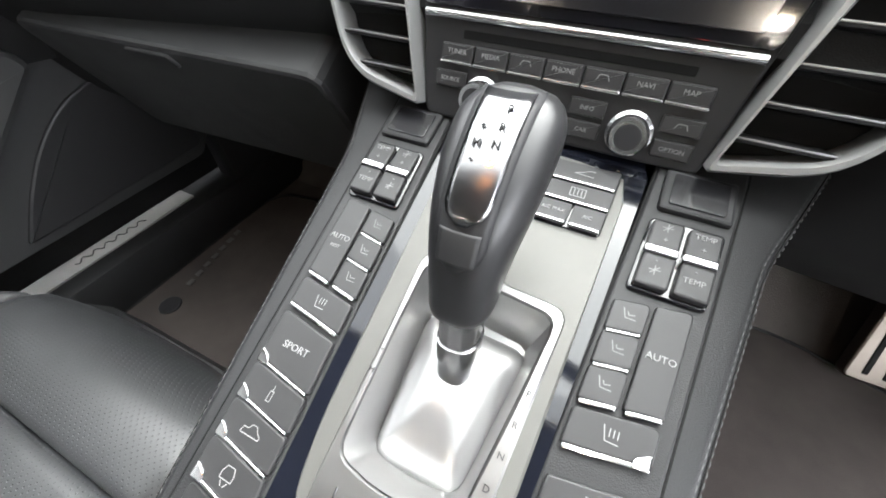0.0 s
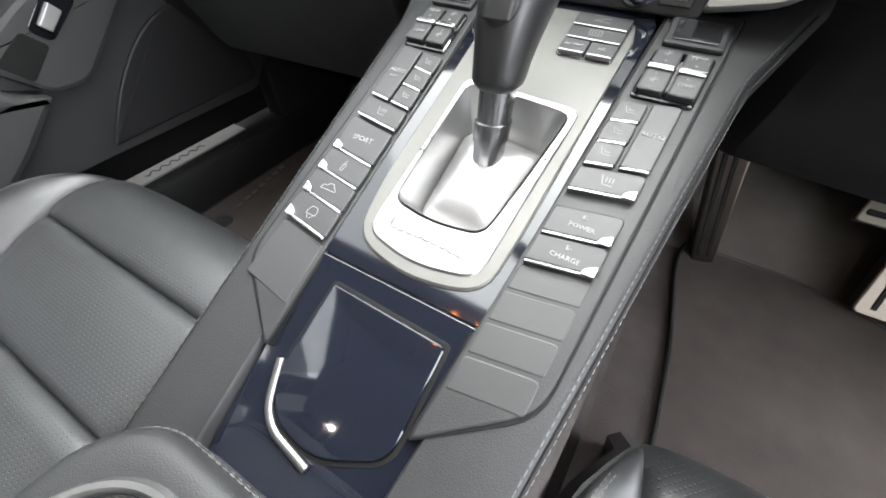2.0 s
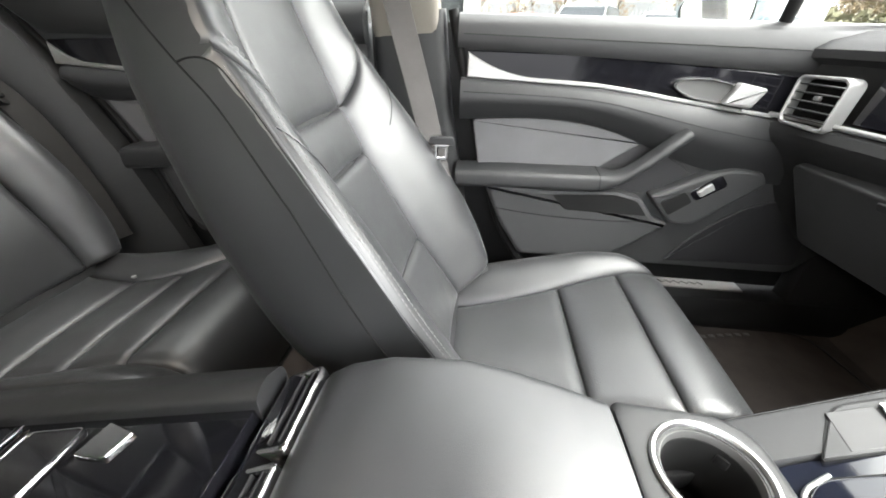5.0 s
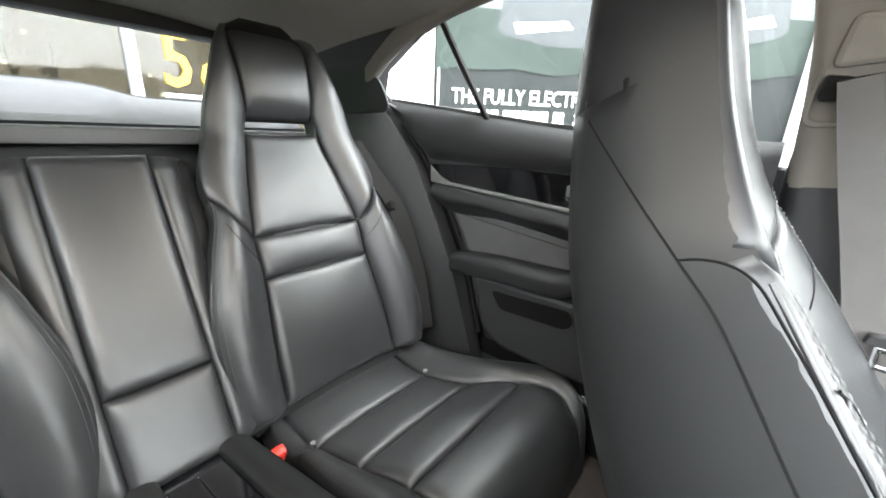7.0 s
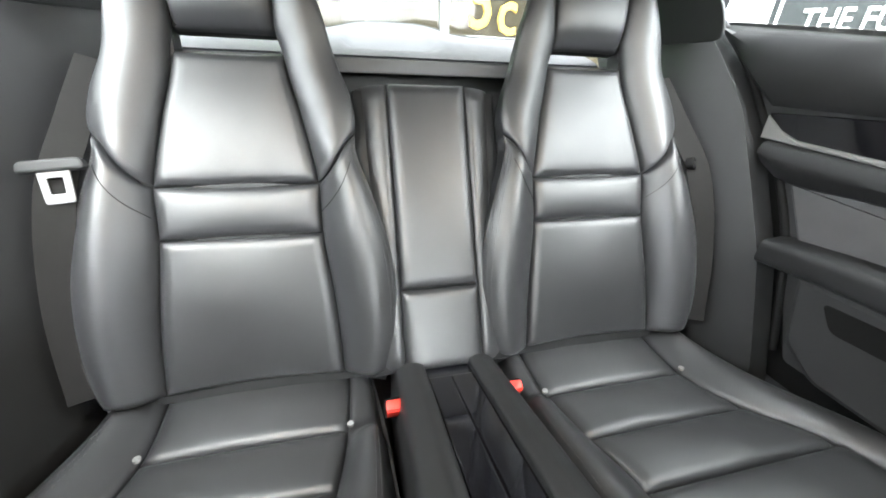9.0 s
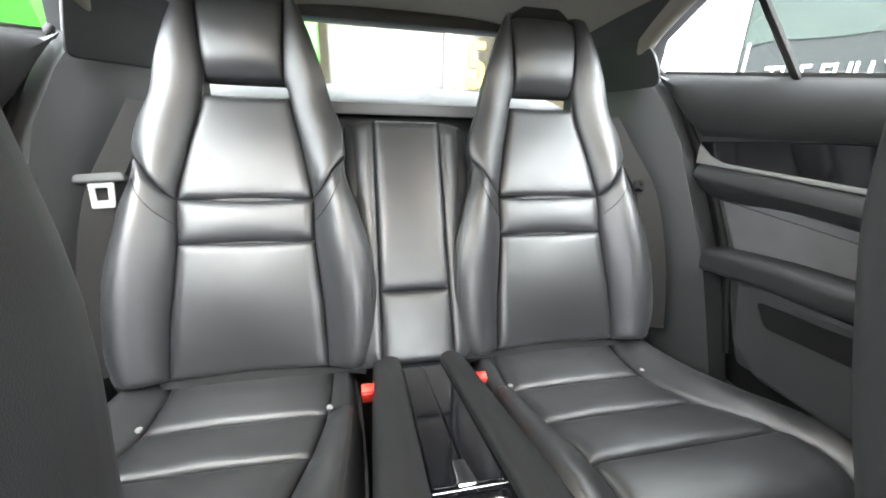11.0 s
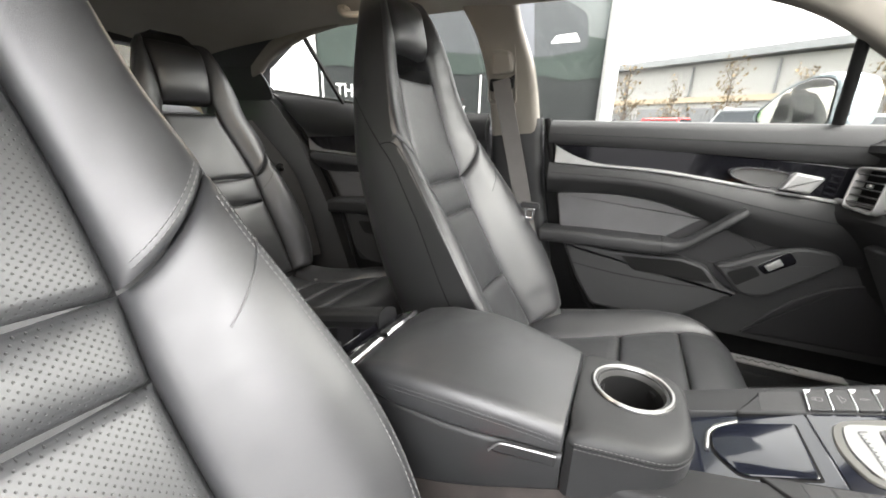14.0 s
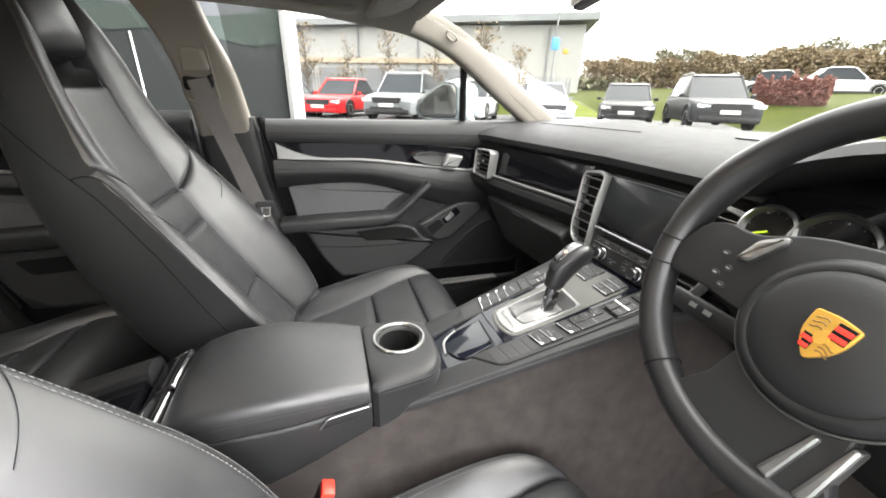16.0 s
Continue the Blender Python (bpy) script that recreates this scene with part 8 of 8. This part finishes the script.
for i in range(7):
    slab("shutter", [(1.5 + i * 3.6, 0), (4.2 + i * 3.6, 0), (4.2 + i * 3.6, 3.2), (1.5 + i * 3.6, 3.2)], WFM, 0.08, GREYWALL, wh, 0.01)
for i in range(6):
    sweep("downpipe", [WFM @ Vector((2 + i * 5.3, z, 0.12)) for z in (0, 5.6, 6.2)], 0.09, GREYWALL, wh, seg=6)
fn = thing("palisade_fence", "pale palisade fence before the warehouse", "fence")
p0, p1 = Vector((-33.5, -5, 0)), Vector((-24.5, 16.5, 0))
for i in range(100):
    p = p0.lerp(p1, i / 99)
    box("pale", (p.x, p.y, 1.25), (0.06, 0.09, 2.5), GREYWALL, fn, 0)
for z in (0.5, 2.1):
    sweep("rail", [p0 + Vector((0, 0, z)), p1 + Vector((0, 0, z))], 0.04, GREYWALL, fn, seg=4)
for i in range(7):
    u = 0.05 + 0.13 * i
    p = p0.lerp(p1, u)
    bare_tree(p.x + 1.0 + (i % 3) * 0.6, p.y, 4.2 + (i % 2) * 0.9, 10 + i, LEAF, 200, lab="thin tree with a few autumn leaves by the fence")
ls = thing("lamp_post", "grey lamp post with a small blue sign", "lamp post")
sweep("post", [(-23.2, 14.2, 0), (-23.2, 14.2, 6.6)], 0.06, GREYWALL, ls, seg=8)
box("sign", (-23.12, 14.15, 4.3), (0.05, 0.55, 0.7), material("blue_sign", (0.05, 0.22, 0.5), 0.5, var=0.05), ls, 0.01, label="small blue sign")
box("sign", (-23.12, 14.95, 3.9), (0.05, 0.4, 0.3), YEL, ls, 0.01, label="small yellow sign")


def hedge(name, p0, p1, h, depth, n, mat, seed, size, lab):
    """An uneven bank of foliage made of many small leaves."""
    rnd = random.Random(seed)
    V, F = [], []
    p0, p1 = Vector(p0), Vector(p1)
    side = (p1 - p0).cross(Vector((0, 0, 1))).normalized()
    for i in range(n):
        u = rnd.random()
        top = h * (0.72 + 0.2 * noise.noise(Vector((u * 9, seed, 0))) + 0.16 * noise.noise(Vector((u * 31, seed, 4))))
        z = top * rnd.random() ** 0.6
        c = p0.lerp(p1, u) + side * depth * rnd.gauss(0, 0.35) + Vector((0, 0, z))
        s = size * rnd.uniform(0.5, 1.3)
        d = Vector((rnd.uniform(-1, 1), rnd.uniform(-1, 1), rnd.uniform(-1, 1))).normalized()
        a = d.orthogonal().normalized() * s
        b = d.cross(a) * 0.7
        k = len(V)
        V += [c + a, c + b, c - a, c - b]
        F.append((k, k + 1, k + 2, k + 3))
    return tagged(make(name, V, F, mat, None, smooth=False), lab, "hedge", kind="stuff")


hedge("tree_line", (-46, 33, 1.6), (2, 62, 1.6), 5.6, 5, 80000, LEAF, 3, 0.14, "autumn tree line along the edge of the lot")
hedge("tree_line", (-40, 38, 1.6), (6, 68, 1.6), 6.6, 4, 40000, LEAFGREEN, 4, 0.15, "darker trees behind the autumn hedge")
hedge("copper_hedge", (-12.4, 17.5, 0.75), (-10.4, 18.9, 0.85), 1.75, 0.9, 18000, LEAFRED, 5, 0.045, "clipped copper-red hedge on the grass bank")
hedge("tree_line", (-38, 18, 0), (-30, 27, 0), 3.6, 3, 4000, LEAFGREEN, 6, 0.3, "dark bushes beside the warehouse")


def parked_car(name, x, y, heading, paint, length, height, width, lab, suv=False, z0=0.0):
    """A parked car seen from the front: body, glasshouse, roof, wheels, lamps, grille and a plain plate bar."""
    t = thing(name, lab, "car", "parked cars")
    M = pose(x, y, z0, 0, 0, heading)
    hw, L = width / 2, length / 2
    zb = 0.22 if suv else 0.17
    zs = height * 0.56
    rings = []
    for yy, w, lo, hi in ((L, 0.72, zb + 0.16, zs - 0.30), (L - 0.07, 0.90, zb, zs - 0.18), (L - 0.30, 0.985, zb, zs - 0.11), (L - 1.1, 1.0, zb, zs - 0.02), (L - 1.45, 1.0, zb, zs), (0, 1.0, zb, zs + 0.02), (-L + 0.7, 1.0, zb, zs + 0.03), (-L + 0.12, 0.94, zb, zs), (-L, 0.8, zb + 0.15, zs - 0.1)):
        o = rounded([(-hw * w, lo), (hw * w, lo), (hw * w, (lo + hi) / 2 + 0.1), (hw * w * 0.93, hi), (-hw * w * 0.93, hi), (-hw * w, (lo + hi) / 2 + 0.1)], [0.06, 0.06, 0.1, 0.09, 0.09, 0.1], 4)
        rings.append([M @ Vector((p[0], yy, p[1])) for p in o])
    body = loft("body", rings, paint, t, angle=45)
    rg = []
    back = -L + (0.25 if suv else 0.55)
    for yy, z, w in ((L - 1.35, zs - 0.02, 0.90), (L - 2.05, height - 0.07, 0.74), (L - 2.2, height - 0.05, 0.73), (back + 0.55, height - 0.08, 0.72), (back, zs + 0.02, 0.86)):
        rg.append((yy, z, w))
    V, F = [], []
    for yy, z, w in rg:
        V += [M @ Vector((-hw * w, yy, z)), M @ Vector((hw * w, yy, z))]
    for yy, z, w in rg:
        V += [M @ Vector((-hw * 0.92, yy, zs - 0.03)), M @ Vector((hw * 0.92, yy, zs - 0.03))]
    n = len(rg)
    for i in range(n - 1):
        F.append((2 * i, 2 * i + 1, 2 * i + 3, 2 * i + 2))
        F.append((2 * i, 2 * i + 2, 2 * n + 2 * i + 2, 2 * n + 2 * i))
        F.append((2 * i + 1, 2 * i + 3, 2 * n + 2 * i + 3, 2 * n + 2 * i + 1))
    make("glasshouse", V, F, CARGLASS, t, "dark tinted windows", angle=20)
    rf = []
    for yy, z, w in ((L - 2.0, height - 0.07, 0.75), (L - 2.2, height - 0.02, 0.76), (L - 2.9, height, 0.76), (back + 0.55, height - 0.04, 0.74)):
        o = rounded([(-hw * w, z - 0.05), (hw * w, z - 0.05), (hw * w * 0.94, z), (-hw * w * 0.94, z)], 0.03, 3)
        rf.append([M @ Vector((p[0], yy, p[1])) for p in o])
    loft("roof", rf, paint, t)
    for sx in (-1, 1):
        sweep("pillar", [M @ Vector((sx * hw * 0.90, L - 1.36, zs - 0.01)), M @ Vector((sx * hw * 0.75, L - 2.06, height - 0.05))], 0.03, paint, t, seg=6)
        slab("headlight", rounded([(sx * hw * 0.52, 0), (sx * hw * 0.93, 0.03), (sx * hw * 0.95, 0.13), (sx * hw * 0.60, 0.10)], 0.02), M @ fr((0, L - 0.13, zs - 0.33), (-1, 0, 0), (0, 0, 1)), 0.12, LAMPGLASS, t, 0.02, "clear headlamp")
        box("door_mirror", (sx * (hw + 0.08), L - 1.55, zs + 0.05), (0.16, 0.1, 0.12), paint, t, 0.03, M)
        for yy in (L - 0.85, -L + 0.85):
            r = 0.34 if suv else 0.31
            rr = [[M @ Vector((sx * (hw - 0.20 + d), yy + q * math.cos(2 * math.pi * i / 24), r + q * math.sin(2 * math.pi * i / 24))) for i in range(24)] for q, d in ((r * 0.6, 0.0), (r, 0.02), (r, 0.20), (r * 0.66, 0.215))]
            w = loft("wheel", rr, RUBBER, t)
            rr = [[M @ Vector((sx * (hw + d), yy + q * math.cos(2 * math.pi * i / 20), r + q * math.sin(2 * math.pi * i / 20))) for i in range(20)] for q, d in ((r * 0.66, 0.0), (r * 0.6, 0.018), (r * 0.2, 0.0), (0.0, 0.012))]
            loft("rim", rr, ALU, w, caps=False)
    for sx in (-1, 1):
        if suv:
            sweep("roof_rail", [M @ Vector((sx * hw * 0.70, yy, zz)) for yy, zz in ((L - 2.15, height - 0.02), (L - 2.3, height + 0.04), (back + 0.8, height + 0.03), (back + 0.6, height - 0.02))], 0.018, RINGMETAL, t, seg=6)
        slab("side_window_line", [(back + 0.35, zs + 0.03), (L - 1.45, zs + 0.03), (L - 1.40, zs), (back + 0.30, zs)], M @ fr((sx * hw * 0.925, 0, 0), (0, sx, 0), (0, 0, 1)) @ Matrix.Diagonal((sx, 1, 1, 1)), 0.012, RUBBER, t, 0.002)
        box("sill_cladding", (sx * hw * 0.985, 0, zb + 0.05), (0.05, length - 1.5, 0.12), DARKPLAST, t, 0.02, M)
        for yy in (L - 0.85, -L + 0.85):
            r = 0.34 if suv else 0.31
            arch = [M @ Vector((sx * hw * 1.0, yy + (r + 0.05) * math.cos(math.pi * i / 16), r + (r + 0.05) * math.sin(math.pi * i / 16))) for i in range(17)]
            sweep("wheel_arch", arch, 0.03, DARKPLAST, t, seg=6)
    box("front_bumper", (0, L - 0.06, zb + 0.10), (width * 0.84, 0.16, 0.16), DARKPLAST if suv else paint, t, 0.04, M)
    for sx in (-1, 1):
        box("wiper", (sx * 0.25, L - 1.50, zs + 0.045), (0.5, 0.03, 0.02), RUBBER, t, 0.006, M)
    GFm = M @ fr((0, L - 0.03, zs - 0.34), (-1, 0, 0), (0, 0, 1))
    slab("grille", rounded([(-hw * 0.5, -0.02), (hw * 0.5, -0.02), (hw * 0.56, 0.16), (-hw * 0.56, 0.16)], 0.04), GFm, 0.045, DARKPLAST, t, 0.01, "black grille")
    slab("bumper_intake", rounded([(-hw * 0.7, -0.30), (hw * 0.7, -0.30), (hw * 0.62, -0.14), (-hw * 0.62, -0.14)], 0.04), GFm, 0.04, DARKPLAST, t, 0.01)
    slab("plate_bar", rounded([(-0.26, -0.13), (0.26, -0.13), (0.26, -0.02), (-0.26, -0.02)], 0.01), GFm, 0.055, WHITEFRAME, t, 0.004, "plain pale number plate")
    return t


CARGLASS = material("tinted_car_glass", (0.02, 0.024, 0.028), 0.10, spec=0.22, var=0.1)
LAMPGLASS = material("headlamp_glass", (0.6, 0.62, 0.63), 0.12, coat=0.6, var=0.1)


def paint(name, c, metal=0.2):
    return material(name, c, 0.38, metal=metal, coat=0.08, spec=0.3, var=0.03)


def toward(x, y):
    """Heading that turns a car's front to the middle of the lot."""
    return math.degrees(math.atan2(x - 0.3, -(y - 0.0)))


CARS = (("hatchback", 87.3, 17.2, (0.45, 0.010, 0.012), 4.1, 1.46, 1.76, "bright red hatchback with white bonnet, parked", False, -28, 0.2),
        ("suv", 78.6, 15.8, (0.14, 0.15, 0.155), 4.6, 1.68, 1.86, "silver SUV parked beside the red hatchback", True, -18, 0.2),
        ("hatchback", 69.6, 16.0, (0.34, 0.345, 0.35), 4.2, 1.52, 1.78, "white hatchback parked beyond the silver SUV", False, -12, 0.2),
        ("estate_car", 59.6, 17.4, (0.16, 0.175, 0.185), 4.5, 1.5, 1.8, "silver estate car, parked", False, 10, 0.2),
        ("saloon", 49.1, 17.6, (0.010, 0.011, 0.012), 4.6, 1.43, 1.82, "black saloon parked on the lot", False, 2, 0.28),
        ("suv", 40.2, 16.6, (0.022, 0.024, 0.026), 4.6, 1.68, 1.86, "dark grey SUV parked on the lot", True, 16, 0.28),
        ("hatchback", 29.3, 33.0, (0.42, 0.425, 0.43), 4.3, 1.55, 1.8, "white hatchback parked on the bank by the trees", False, 110, 1.6),
        ("estate_car", 34.0, 34.0, (0.42, 0.425, 0.43), 4.6, 1.5, 1.85, "white estate car parked on the bank by the trees", False, 95, 1.6),
        ("hatchback", 94.6, 18.0, (0.02, 0.02, 0.022), 4.1, 1.46, 1.76, "dark hatchback parked at the row's end", False, 20, 0.2))
for n_, az, d_, c, l, h, w, lab, suv, tw, z0 in CARS:
    x, y = 0.58 - d_ * math.sin(radians(az)), -0.19 + d_ * math.cos(radians(az))
    parked_car(n_, x, y, toward(x, y) + tw, paint(n_ + "_paint", c), l, h, w, lab, suv, z0)

# ---- each thing's origin goes to its base ----
for e in [o for o in scene.objects if o.type == "EMPTY" and o.parent is None]:
    kids = [c for c in e.children_recursive if c.type == "MESH"]
    if not kids:
        continue
    cs_ = [Vector(v) for c in kids for v in c.bound_box]
    lo = Vector([min(v[i] for v in cs_) for i in range(3)])
    hi = Vector([max(v[i] for v in cs_) for i in range(3)])
    e.location = Vector(((lo.x + hi.x) / 2, (lo.y + hi.y) / 2, lo.z))
    for c in e.children:
        c.matrix_parent_inverse = Matrix.Translation(-e.location)
